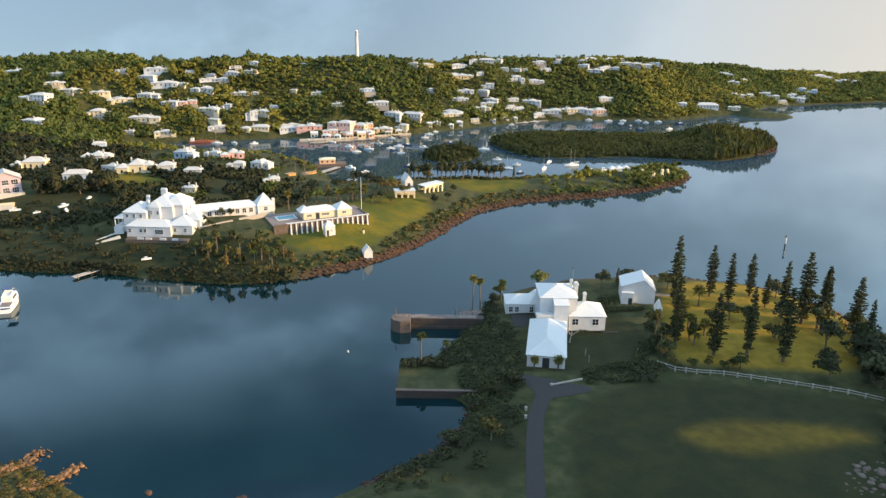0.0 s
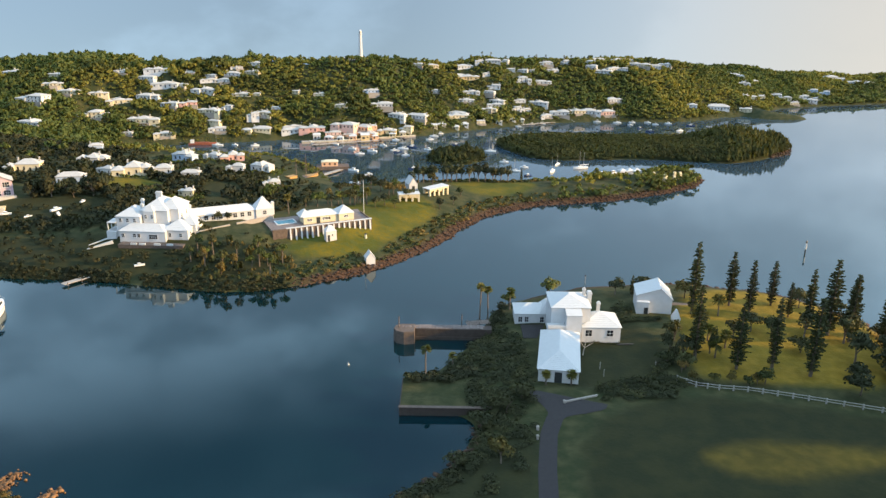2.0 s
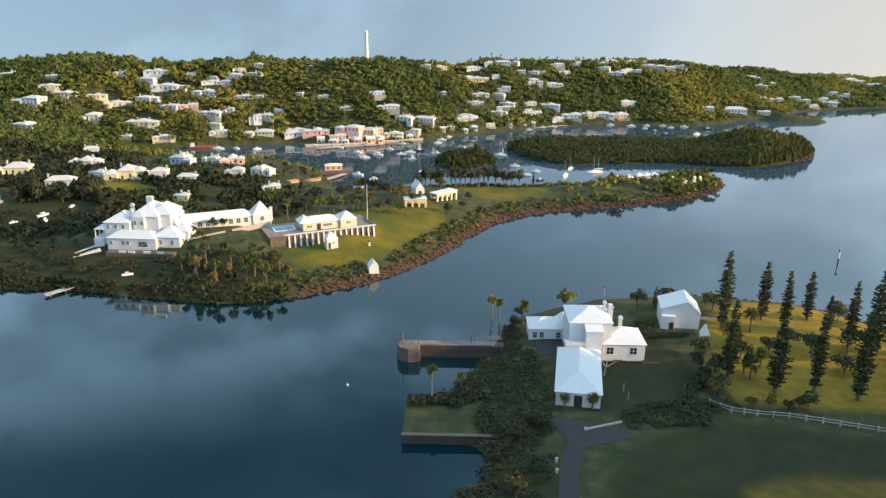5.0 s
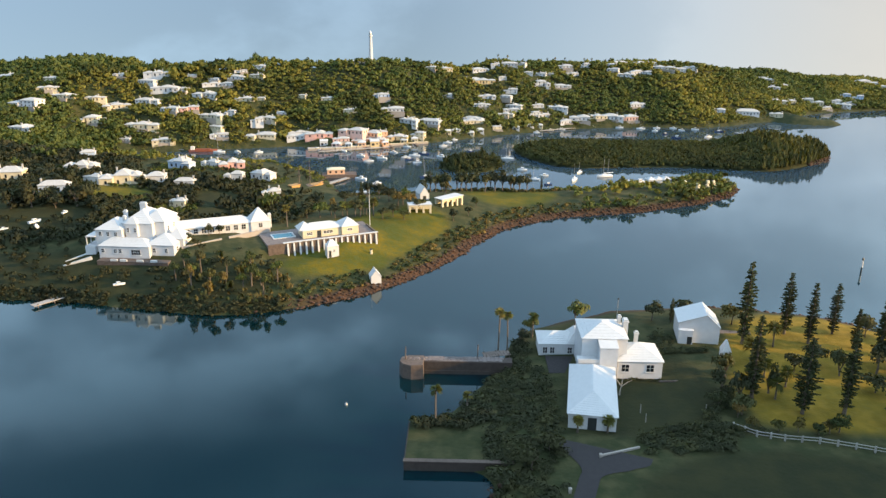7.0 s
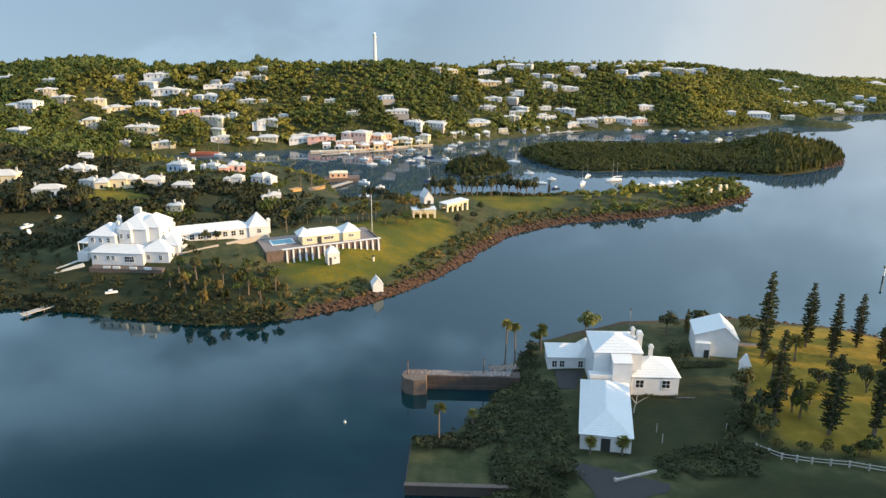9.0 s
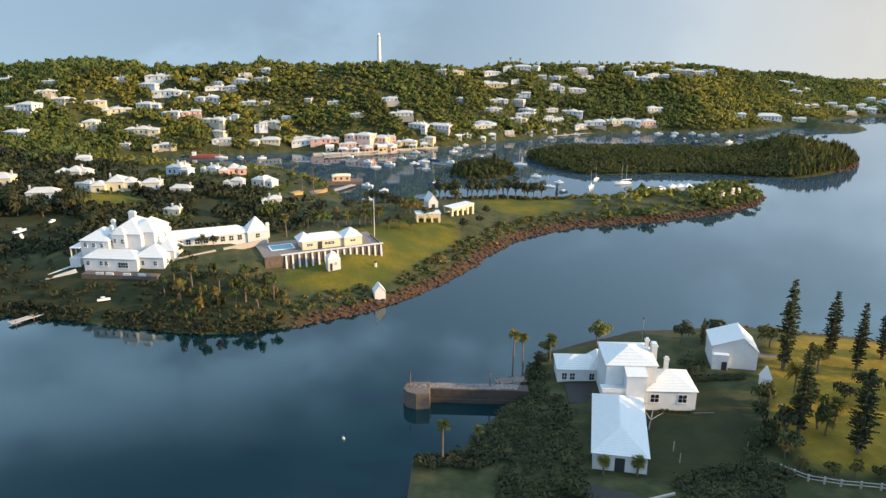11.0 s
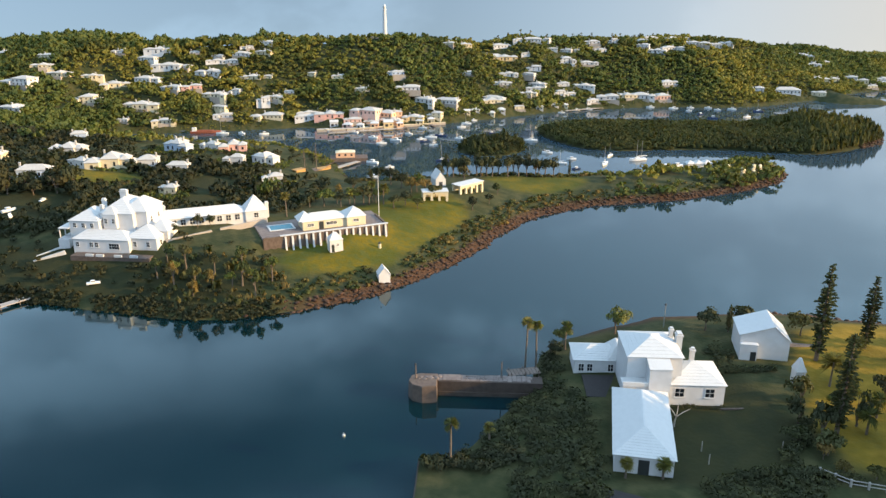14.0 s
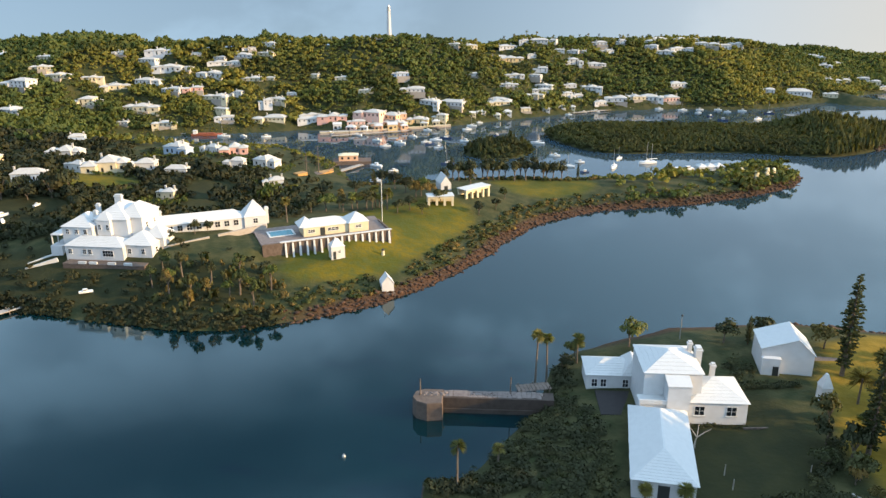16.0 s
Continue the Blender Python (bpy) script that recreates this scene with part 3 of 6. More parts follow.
    v = np.array([(-1, g, 0), (1, g, 0), (-1, -g, 0), (1, -g, 0), (0, -1, g), (0, 1, g), (0, -1, -g), (0, 1, -g), (g, 0, -1), (g, 0, 1), (-g, 0, -1), (-g, 0, 1)]) / 1.9
    f = np.array([(0, 11, 5), (0, 5, 1), (0, 1, 7), (0, 7, 10), (0, 10, 11), (1, 5, 9), (5, 11, 4), (11, 10, 2), (10, 7, 6), (7, 1, 8), (3, 9, 4), (3, 4, 2), (3, 2, 6), (3, 6, 8), (3, 8, 9), (4, 9, 5), (2, 4, 11), (6, 2, 10), (8, 6, 7), (9, 8, 1)])
    return v * (0.65 + 0.6 * r.random((12, 1))) * np.array([1.2, 0.9, 0.6]), f, None


ROCKS = [ball_template(s) for s in range(6)]


def scattered(name, pts, radius, tall, mat, templates, label, category, seed=1, tint=None, lift=0.0, kind="stuff"):
    """One object of many small pieces: a turned and sized copy of a template at each place."""
    r = np.random.default_rng(seed)
    pts = np.asarray(pts, float)
    n = len(pts)
    radius, tall = np.broadcast_to(radius, n), np.broadcast_to(tall, n)
    tint = r.random(n) if tint is None else tint
    which, turn = r.integers(0, len(templates), n), r.random(n) * 2 * math.pi
    VV, FF, TT, NN, base = [], [], [], [], 0
    for k, (tv, tf, tn) in enumerate(templates):
        i = np.where(which == k)[0]
        if not len(i):
            continue
        c, s = np.cos(turn[i])[:, None], np.sin(turn[i])[:, None]
        x = (tv[None, :, 0] * c - tv[None, :, 1] * s) * radius[i][:, None] + pts[i, 0][:, None]
        y = (tv[None, :, 0] * s + tv[None, :, 1] * c) * radius[i][:, None] + pts[i, 1][:, None]
        z = tv[None, :, 2] * tall[i][:, None] + pts[i, 2][:, None] + lift
        VV.append(np.stack([x, y, z], 2).reshape(-1, 3))
        FF.append((tf[None] + (np.arange(len(i)) * len(tv))[:, None, None]).reshape(-1, 3) + base)
        TT.append(np.repeat(tint[i], len(tv)))
        if tn is not None:
            NN.append(np.stack([tn[None, :, 0] * c - tn[None, :, 1] * s, tn[None, :, 0] * s + tn[None, :, 1] * c, np.broadcast_to(tn[None, :, 2], x.shape)], 2).reshape(-1, 3))
        base += len(i) * len(tv)
    me = big_mesh(name, np.concatenate(VV), np.concatenate(FF), mat, {"tint": np.concatenate(TT)}, normals=np.concatenate(NN) if NN else None)
    return tagged(new(name, me), label, category, kind=kind)


# ---- the ground, one sheet, and the water ----
def stepped(*runs):
    return np.concatenate([np.arange(a, b, s) for a, b, s in runs])


def region(x, y, points, soft=2.0):
    return smooth(-soft, soft, inside_distance(x, y, rounded(points, 1)) + (fbm(x * 0.2, y * 0.2, 5) - 0.5) * 3)


LAWNS = [[(-45, 203), (-24, 208), (-14, 226), (-4, 246), (-6, 258), (-24, 262), (-40, 240), (-44, 218)],
         [(0, 285), (10, 272), (30, 280), (34, 294), (20, 302), (2, 300)],
         [(-128, 254), (-98, 252), (-96, 266), (-124, 266)],
         [(46, 141), (60, 139), (86, 136), (97, 160), (92, 180), (70, 190), (54, 180)]]
SHADE_TURF = [[(-146, 222), (-108, 222), (-104, 240), (-116, 246), (-132, 240), (-146, 240)], [(-92, 241), (-74, 240), (-66, 247), (-72, 252), (-90, 250)], [(-84, 255), (-72, 255), (-70, 266), (-84, 267)],
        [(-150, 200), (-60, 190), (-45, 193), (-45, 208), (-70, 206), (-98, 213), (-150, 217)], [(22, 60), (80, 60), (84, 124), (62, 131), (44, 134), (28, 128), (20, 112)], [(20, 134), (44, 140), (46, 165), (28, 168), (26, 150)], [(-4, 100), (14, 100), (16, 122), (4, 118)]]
LIT_PATCH = [(40, 114), (46, 109.5), (54, 108.5), (62, 110.5), (74, 112), (74, 115.5), (62, 118), (50, 118.5)]


def cover(x, y, d):
    lawn = np.max([region(x, y, p) for p in LAWNS], axis=0)
    shade_turf = np.max([region(x, y, p, 1.5) for p in SHADE_TURF], axis=0)
    # pool of sunlight painted on the dark green
    dry_lit = region(x, y, LIT_PATCH, 2.2) * (0.15 + 0.5 * fbm(x * 0.12, y * 0.25, 8))
    dry_lit = np.maximum(dry_lit, lawn * smooth(132, 140, y) * smooth(205, 195, y) * (0.35 + 0.7 * fbm(x * 0.15, y * 0.3, 18)))
    rock = smooth(4.5, 1.5, d) * smooth(-44, -30, x) * smooth(180, 186, y)
    rock = rock * smooth(112, 100, x) * smooth(332, 322, y)
    rock = np.maximum(rock, smooth(3, 1, d) * smooth(200, 190, y) * smooth(40, 60, x))
    return lawn, shade_turf, dry_lit, rock


gx = stepped((-420, -260, 8), (-260, -160, 2.5), (-160, 160, 1.6), (160, 330, 2.5), (330, 460.1, 6.5))
gy = stepped((-260, 60, 10), (60, 240, 1.5), (240, 680.1, 2.6))
X, Y = np.meshgrid(gx, gy)
D = shore(X, Y)
Z = height(X, Y, D)
ny, nx = X.shape
ids = np.arange(nx * ny).reshape(ny, nx)
quads = np.stack([ids[:-1, :-1], ids[:-1, 1:], ids[1:, 1:], ids[1:, :-1]], -1).reshape(-1, 4)
c_lawn, c_shade_turf, c_dry_lit, c_rock = cover(X, Y, D)
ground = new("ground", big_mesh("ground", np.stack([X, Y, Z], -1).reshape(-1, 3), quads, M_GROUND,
                                {"lawn": c_lawn.ravel(), "shade_turf": c_shade_turf.ravel(), "dry_lit": c_dry_lit.ravel(), "rock": c_rock.ravel()}, soft=True))
tagged(ground, "green island ground with lawns and rocky brown shore", "ground", kind="structure")

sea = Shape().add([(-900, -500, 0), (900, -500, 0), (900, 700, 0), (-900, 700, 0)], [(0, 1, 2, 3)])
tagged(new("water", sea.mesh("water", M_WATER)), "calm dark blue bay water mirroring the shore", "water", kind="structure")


def ground_at(x, y):
    return float(height(np.array([x]), np.array([y]))[0])


# ---- houses on the hills and along the far shore ----
window_mesh = Shape().box(-0.5, 0.5, -0.06, 0.06, 0, 1).mesh("window", M_GLASS)
shutter_mesh = Shape().box(-0.5, 0.5, -0.05, 0.05, 0, 1).mesh("door", M_SHUTTER)


def pane(parent, x, y, z, w, h, side=0.0, name="window", data=None):
    ob = part(name, data or window_mesh, None, parent)
    ob.matrix_basis = pose(x, y, z, 0, 0, side) @ Matrix.Diagonal((w, 1, h, 1))
    return ob


def cottage(x, y, w, colour, r, group, tall=1.0):
    """A low lime-washed house: a rendered main block with a white hipped roof, wings set back or forward, terrace, chimneys, door and windows."""
    s = min(1.15, max(0.62, w / 9))
    d = min(6.5, max(3.0, w * (0.42 + 0.18 * r.random())))
    h, rise = (0.75 + 0.075 * w) * (0.85 + 0.3 * r.random()) * tall, (0.2 + 0.065 * w) * tall
    turn = (r.random() - 0.5) * 44 - 4
    two = r.random() < (0.16 if 4.5 < w < 8.5 else 0.03)
    h *= 1.6 if two else 1.0
    words = {"white": "white lime-washed", "cream": "cream rendered", "pink": "pink rendered", "rose": "pale rose", "peach": "peach rendered", "blue": "pale blue", "yellow": "yellow rendered"}[colour]
    home = thing("house", pose(x, y, ground_at(x, y + 0.1 * w) + 0.05, 0, 0, turn),
                 f"{words} {'two-storey' if two else 'single-storey'} house with white hipped roof among trees", "house", group)
    a, b = -w / 2, w / 2
    wing, far_wing = w > 4.8 and r.random() < 0.85, w > 8.5 and r.random() < 0.7
    cut = a + w * (0.26 + 0.16 * r.random()) if wing else a
    end = b - w * (0.2 + 0.12 * r.random()) if far_wing else b
    part("wall", Shape().box(cut, end, 0, d, -2.5, h), M_WALLS[colour], home)
    part("roof", Shape().hip(cut, end, 0, d, h, h + rise, 0.22 * s, 0.12), M_DIM_ROOF, home)
    for x0, x1, on in ((a, cut, wing), (end, b, far_wing)):
        if not on:
            continue
        k, low = (r.random() - 0.55) * d * 0.7, h * (0.58 if two else 0.8 + 0.12 * r.random())
        part("wing_wall", Shape().box(x0, x1, k, k + d * 0.75, -2.5, low), M_WALLS[colour], home)
        part("wing_roof", Shape().hip(x0, x1, k, k + d * 0.75, low, low + rise * 0.75, 0.2 * s, 0.12), M_DIM_ROOF, home)
        pane(home, (x0 + x1) / 2, k, low * 0.3, 0.65 * s, low * 0.42)
    if r.random() < 0.4:
        part("terrace", Shape().box(cut + 0.2, end + 0.4, -1.3 * s, -0.02, -2.5, 0.12).box(cut + 0.2, end + 0.4, -1.3 * s, -1.15 * s, 0.12, 0.4), M_PAVING, home)
    for k in range(2):
        if r.random() < 0.6:
            cx = (end - 0.45, cut + 0.5)[k]
            part("chimney", Shape().box(cx - 0.22, cx + 0.22, d * 0.5, d * 0.5 + 0.5, h - 0.3, h + rise + 0.35).box(cx - 0.28, cx + 0.28, d * 0.5 - 0.06, d * 0.5 + 0.56, h + rise + 0.352, h + rise + 0.45), M_DIM_ROOF, home)
    n = max(2, int((end - cut) / 1.7))
    door = r.integers(0, n)
    for level in range(2 if two else 1):
        base = h * 0.5 * level + h * (0.12 if two else 0.3)
        for i in range(n):
            px = cut + (end - cut) * (i + 0.5) / n
            if level == 0 and i == door:
                pane(home, px, 0, 0.0, 0.55 * s, min(1.3 * s, h * 0.75), 0, "door", shutter_mesh)
            else:
                pane(home, px, 0, base, 0.48 * s, h * (0.24 if two else 0.42))
        for k in (0.35, 0.7):
            pane(home, end, d * k, base, 0.5 * s, h * (0.26 if two else 0.45), 90)
    return home


def quarter(rows, group, seed, tall=1.0):
    r = np.random.default_rng(seed)
    for x, y, w, colour in rows:
        cottage(x, y, w, WALL_COLOURS[colour], r, group, tall)


quarter(WEST_HILL, "houses on the western hill", 1)
quarter(WEST_SHORE, "houses above the inlet", 2, 1.75)
quarter(MID_HILL, "houses below the lighthouse", 3)
quarter(TOWN, "houses on the harbour front", 14, 1.15)
quarter(EAST_HILL, "houses above the harbour", 5)
quarter(EAST_SHORE, "houses by the harbour water", 6, 1.3)
quarter(CREST, "houses along the crest", 7, 1.15)
quarter(BAY, "houses round the far bay", 8, 1.2)


# ---- the white house on the near point ----
def glazed(parent, x, y, z, w, h, side=0.0, leaves=2, name="window"):
    """A sash or casement: white frame proud of the wall, dark panes, a stone sill."""
    m = pose(x, y, z, 0, 0, side)
    win = part(name, Shape().box(-w / 2, w / 2, -0.05, 0.04, 0, h), M_FRAME, parent, "white-framed window")
    win.matrix_basis = m
    pw, ph = (w - 0.07) / leaves, (h - 0.07) / 2
    for i in range(leaves):
        for k in range(2):
            x0, z0 = -w / 2 + 0.07 + i * pw, 0.07 + k * ph
            part("pane", Shape().box(x0, x0 + pw - 0.07, -0.06, -0.045, z0, z0 + ph - 0.07), M_GLASS, win)
    part("sill", Shape().box(-w / 2 - 0.1, w / 2 + 0.1, -0.16, 0.0, -0.1, -0.002), M_ROOF, win)
    return win


def stepped_roof(x0, x1, y0, y1, z0, z1, eave=0.35, courses=9):
    """A roof of overlapping limestone courses: each stands a hand's width in and up from the one below."""
    s = Shape()
    x0, x1, y0, y1 = x0 - eave, x1 + eave, y0 - eave, y1 + eave
    m = min(x1 - x0, y1 - y0) / 2 - 0.12
    for i in range(courses + 1):
        a, z = m * i / courses, z0 + (z1 - z0) * i / courses
        for lift in (0.0, 0.032):
            s.v += [(x0 + a, y0 + a, z + lift), (x1 - a, y0 + a, z + lift), (x1 - a, y1 - a, z + lift), (x0 + a, y1 - a, z + lift)]
    rings = 2 * courses + 1
    for i in range(rings):
        s.f += [(4 * i + k, 4 * i + (k + 1) % 4, 4 * i + (k + 1) % 4 + 4, 4 * i + k + 4) for k in range(4)]
    s.f += [(3, 2, 1, 0), tuple(4 * rings + k for k in range(4))]
    return s


NH = thing("house", pose(0, 0, 2.15), "white house with stepped white hipped roofs and four wings", "house")
WHITE = M_WALLS["white"]
# front wing, towards the drive
FW = pose(17.25, 139.4, 0, 0, 0, -8.5)
part("front_wing_wall", Shape().box(0, 7.6, 0, 17.2, -1.4, 2.35).turned(FW), WHITE, NH)
part("front_wing_roof", stepped_roof(0, 7.6, 0, 17.2, 2.35, 4.6, 0.3, 11).turned(FW), M_ROOF, NH)
# tall middle block with a projecting stair tower
part("middle_wall", Shape().box(21.8, 30.0, 157.8, 166.6, -1.4, 7.0), WHITE, NH)
part("middle_roof", stepped_roof(21.8, 30.0, 157.8, 166.6, 7.0, 8.6, 0.2, 6), M_ROOF, NH)
part("tower_wall", Shape().box(24.7, 27.9, 155.3, 157.8, -1.4, 6.3), WHITE, NH)
part("tower_roof", Shape().add([(24.6, 155.2, 6.3), (28.0, 155.2, 6.3), (28.0, 157.8, 6.95), (24.6, 157.8, 6.95), (24.6, 155.2, 6.15), (28.0, 155.2, 6.15), (28.0, 157.8, 6.15), (24.6, 157.8, 6.15)],
     [(0, 1, 2, 3), (4, 7, 6, 5), (0, 4, 5, 1), (1, 5, 6, 2), (3, 7, 4, 0)]), M_ROOF, NH)
part("link_wall", Shape().box(21.0, 24.7, 155.6, 157.8, -1.4, 3.3), WHITE, NH)
part("link_roof", Shape().box(20.9, 24.7, 155.4, 157.8, 3.3, 3.5), M_ROOF, NH)
part("parapet", Shape().box(20.9, 24.7, 155.4, 155.6, 3.5, 3.95), M_ROOF, NH)
# wing towards the pines, and wing towards the jetty
part("east_wing_wall", Shape().box(28.3, 36.4, 156.6, 164.2, -1.4, 3.15), WHITE, NH)
part("east_wing_roof", stepped_roof(28.3, 36.4, 156.6, 164.2, 3.15, 5.2, 0.25, 8), M_ROOF, NH)
part("west_wing_wall", Shape().box(15.0, 23.6, 166.6, 172.6, -1.4, 1.7), WHITE, NH)
part("west_wing_roof", stepped_roof(15.0, 23.6, 166.6, 172.6, 1.7, 3.1, 0.25, 7), M_ROOF, NH)
part("west_gable_roof", stepped_roof(20.4, 24.0, 166.3, 172.2, 1.75, 3.9, 0.1, 6), M_ROOF, NH)


def chimney(parent, x, y, w, d, z0, z1):
    s = Shape().box(x - w / 2, x + w / 2, y - d / 2, y + d / 2, z0, z1 - 0.5)
    s.box(x - w / 2 - 0.1, x + w / 2 + 0.1, y - d / 2 - 0.1, y + d / 2 + 0.1, z1 - 0.5, z1 - 0.3)
    s.box(x - w / 2 + 0.06, x + w / 2 - 0.06, y - d / 2 + 0.06, y + d / 2 - 0.06, z1 - 0.3, z1)
    return part("chimney", s, M_ROOF, parent)


chimney(NH, 30.5, 163.2, 0.9, 1.3, 2.0, 8.7)
chimney(NH, 29.6, 164.6, 0.6, 0.6, 6.5, 8.9)
chimney(NH, 32.2, 161.0, 0.65, 0.65, 4.0, 7.2)
glazed(NH, 29.7, 156.6, 1.05, 1.45, 1.5)
glazed(NH, 34.2, 156.6, 1.05, 1.45, 1.5)
for wx in (16.2, 17.6, 21.0):
    glazed(NH, wx, 166.6, -0.35, 0.95, 1.35)
glazed(NH, 23.2, 155.6, 1.4, 1.5, 1.1)
glazed(NH, 30.0, 161.0, 4.6, 0.9, 1.3, 90)
def front(ob):
    ob.matrix_basis = FW @ ob.matrix_basis
    return ob


front(glazed(NH, 1.5, 0, 0.5, 1.0, 1.3))
front(glazed(NH, 6.1, 0, 0.5, 1.0, 1.3))
front(part("door", Shape().box(3.1, 4.5, -0.1, 0.05, -0.4, 1.8), M_SHUTTER, NH, "dark double front door"))
front(part("step", Shape().box(2.8, 4.8, -1.0, -0.02, -1.0, -0.4), M_STONE, NH))
for wy in (3.1, 7.1, 11.1):
    front(glazed(NH, 0, wy, 0.7, 1.1, 1.2, -90))
    front(glazed(NH, 7.6, wy, 0.7, 1.1, 1.2, 90))
glazed(NH, 36.4, 160.3, 1.2, 1.2, 1.4, 90)

# ---- the cottage with the steep roof, and the gate turret beside it ----
SH = thing("cottage", pose(47.6, 174.6, 2.2, 0, 0, -8), "white cottage with a steep gabled front and lean-to wing", "house")
s = Shape()
for y in (-3.4, 3.6):
    s.v += [(-4.0, y, -0.8), (3.9, y, -0.8), (3.9, y, 3.7), (1.2, y, 6.1), (-4.0, y, 4.3)]
s.f += [(0, 1, 2, 3, 4), (9, 8, 7, 6, 5), (1, 6, 7, 2), (5, 0, 4, 9), (2, 7, 8, 3), (3, 8, 9, 4)]
part("wall", s, WHITE, SH)
s = Shape()
for y in (-3.55, 3.75):
    s.v += [(-4.25, y, 4.24), (1.2, y, 6.14), (4.1, y, 3.56), (4.1, y, 3.72), (1.2, y, 6.32), (-4.25, y, 4.4)]
s.f += [(0, 1, 4, 5), (1, 2, 3, 4), (11, 10, 7, 6), (10, 9, 8, 7), (5, 4, 10, 11), (4, 3, 9, 10), (6, 7, 1, 0), (7, 8, 2, 1), (0, 5, 11, 6), (3, 2, 8, 9)]
part("roof", s, M_ROOF, SH)
part("porch", Shape().box(-4.0, -1.2, -4.3, -3.42, -0.8, 3.0).hip(-4.0, -1.2, -4.3, -3.6, 3.0, 3.4, 0.05, 0.1), WHITE, SH)
part("door", Shape().box(-2.3, -1.4, -4.38, -4.28, -0.2, 1.8), M_SHUTTER, SH)
glazed(SH, 3.9, 0.5, 1.0, 1.0, 1.3, 90)
TU = thing("gate_turret", pose(49.9, 163.6, 2.15), "small white square turret with pyramid roof on the lawn", "turret")
part("wall", Shape().box(-0.75, 0.75, -0.9, 0.9, -0.4, 2.5), WHITE, TU)
part("roof", stepped_roof(-0.75, 0.75, -0.9, 0.9, 2.5, 4.5, 0.1, 6), M_ROOF, TU)
part("door", Shape().box(-0.35, 0.35, -0.95, -0.89, 0, 1.7), M_SHUTTER, TU)

# ---- mansion on the far point ----
MX = thing("mansion", pose(-90.0, 207.6, 6.2, 0, 0, -3), "large white mansion with many hipped roofs on the bank", "mansion")
CREAM = M_WALLS["white"]
for nm, b in (("front_wall", (0.0, 12.8, 0.0, 5.0, -2.5, 2.7)), ("west_wall", (-1.8, 5.0, 2.6, 11.0, -2.5, 6.0)), ("middle_wall", (4.4, 12.0, 4.6, 15.0, -2.5, 7.3)),
              ("east_wall", (9.0, 14.6, 6.0, 14.0, -2.5, 7.5)), ("garden_wall", (11.5, 18.6, 1.2, 8.6, -2.5, 2.9)), ("corner_wall", (15.2, 19.6, 4.8, 9.8, -2.5, 3.5))):
    part(nm, Shape().box(*b), CREAM, MX)
for nm, b in (("front_roof", (0.0, 12.8, 0.0, 5.0, 2.7, 4.2)), ("west_roof", (-1.8, 5.0, 2.6, 11.0, 6.0, 8.0)), ("middle_roof", (4.4, 12.0, 4.6, 15.0, 7.3, 9.9)),
              ("east_roof", (9.0, 14.6, 6.0, 14.0, 7.5, 9.8)), ("garden_roof", (11.5, 18.6, 1.2, 8.6, 2.9, 4.9)), ("corner_roof", (15.2, 19.6, 4.8, 9.8, 3.5, 5.7))):
    part(nm, stepped_roof(*b, 0.25, 7), M_ROOF, MX)
part("dormer_roof", stepped_roof(5.6, 8.6, 3.6, 6.0, 7.3, 8.8, 0.1, 5), M_ROOF, MX)
part("dormer_wall", Shape().box(5.6, 8.6, 3.6, 5.0, 4.0, 7.3), CREAM, MX)
chimney(MX, 7.8, 10.0, 1.6, 0.9, 8.0, 11.4)
chimney(MX, 3.0, 9.6, 0.8, 0.8, 6.0, 9.3)
chimney(MX, 4.6, 5.6, 0.7, 0.7, 6.5, 9.0)
for wx, wz in ((1.0, 0.9), (5.4, 0.9), (4.2, 0.9)):
    glazed(MX, wx, 0.0, wz, 0.85, 1.1)
glazed(MX, 9.4, 0.0, 0.5, 2.4, 1.4, 0, 4)
for wx in (-0.6, 1.4, 3.4):
    glazed(MX, wx, 2.6, 4.4, 0.8, 1.1)
for wx in (6.2, 8.0):
    glazed(MX, wx, 3.6, 5.2, 0.7, 1.2)
for wy in (3.2, 6.2):
    glazed(MX, 18.6, wy, 0.9, 0.9, 1.2, 90)
for wy in (8.0, 11.5):
    glazed(MX, 14.6, wy, 4.8, 0.8, 1.2, 90)
glazed(MX, 13.6, 1.2, 0.9, 0.8, 1.2)
glazed(MX, 16.6, 1.2, 0.9, 0.8, 1.2)
# veranda on the west end and the terrace wall below
part("veranda_roof", Shape().box(-4.2, -1.8, 1.8, 6.4, 4.2, 4.4), M_ROOF, MX)
for py in (2.0, 4.0, 6.2):
    part("column", Shape().tube([(-4.0, py, -2.0), (-4.0, py, 4.2)], [0.16, 0.14], 8), M_ROOF, MX)
part("veranda_floor", Shape().box(-4.4, -1.8, 1.6, 6.6, -2.5, 1.9), CREAM, MX)
part("terrace", Shape().box(0.5, 18.4, -2.6, -0.02, -3.2, -0.35), M_STONE, MX)
for tx in (4.0, 6.4, 10.5, 14.0):
    part("parapet", Shape().box(tx, tx + 1.7, -2.6, -2.2, -0.345, 0.15), M_ROOF, MX)
for (ax, ay), (bx, by) in (((-4.2, 2.0), (-9.0, -0.6)), ((-2.0, -0.4), (-8.6, -2.4))):
    ang = math.atan2(by - ay, bx - ax)
    w = part("garden_steps", Shape().box(0, math.hypot(bx - ax, by - ay), -0.2, 0.2, -2.6, 0.2), M_ROOF, MX)
    w.matrix_basis = pose(ax, ay, -0.2, 0, 16, math.degrees(ang))
# long low wing and the pyramid pavilion at its end
WG = thing("mansion_wing", pose(-76.6, 219.5, 8.2, 0, 0, 24), "long low white wing with a row of windows and stepped roof", "house")
part("wall", Shape().box(0, 20.5, -2.3, 2.3, -3.0, 1.9), CREAM, WG)
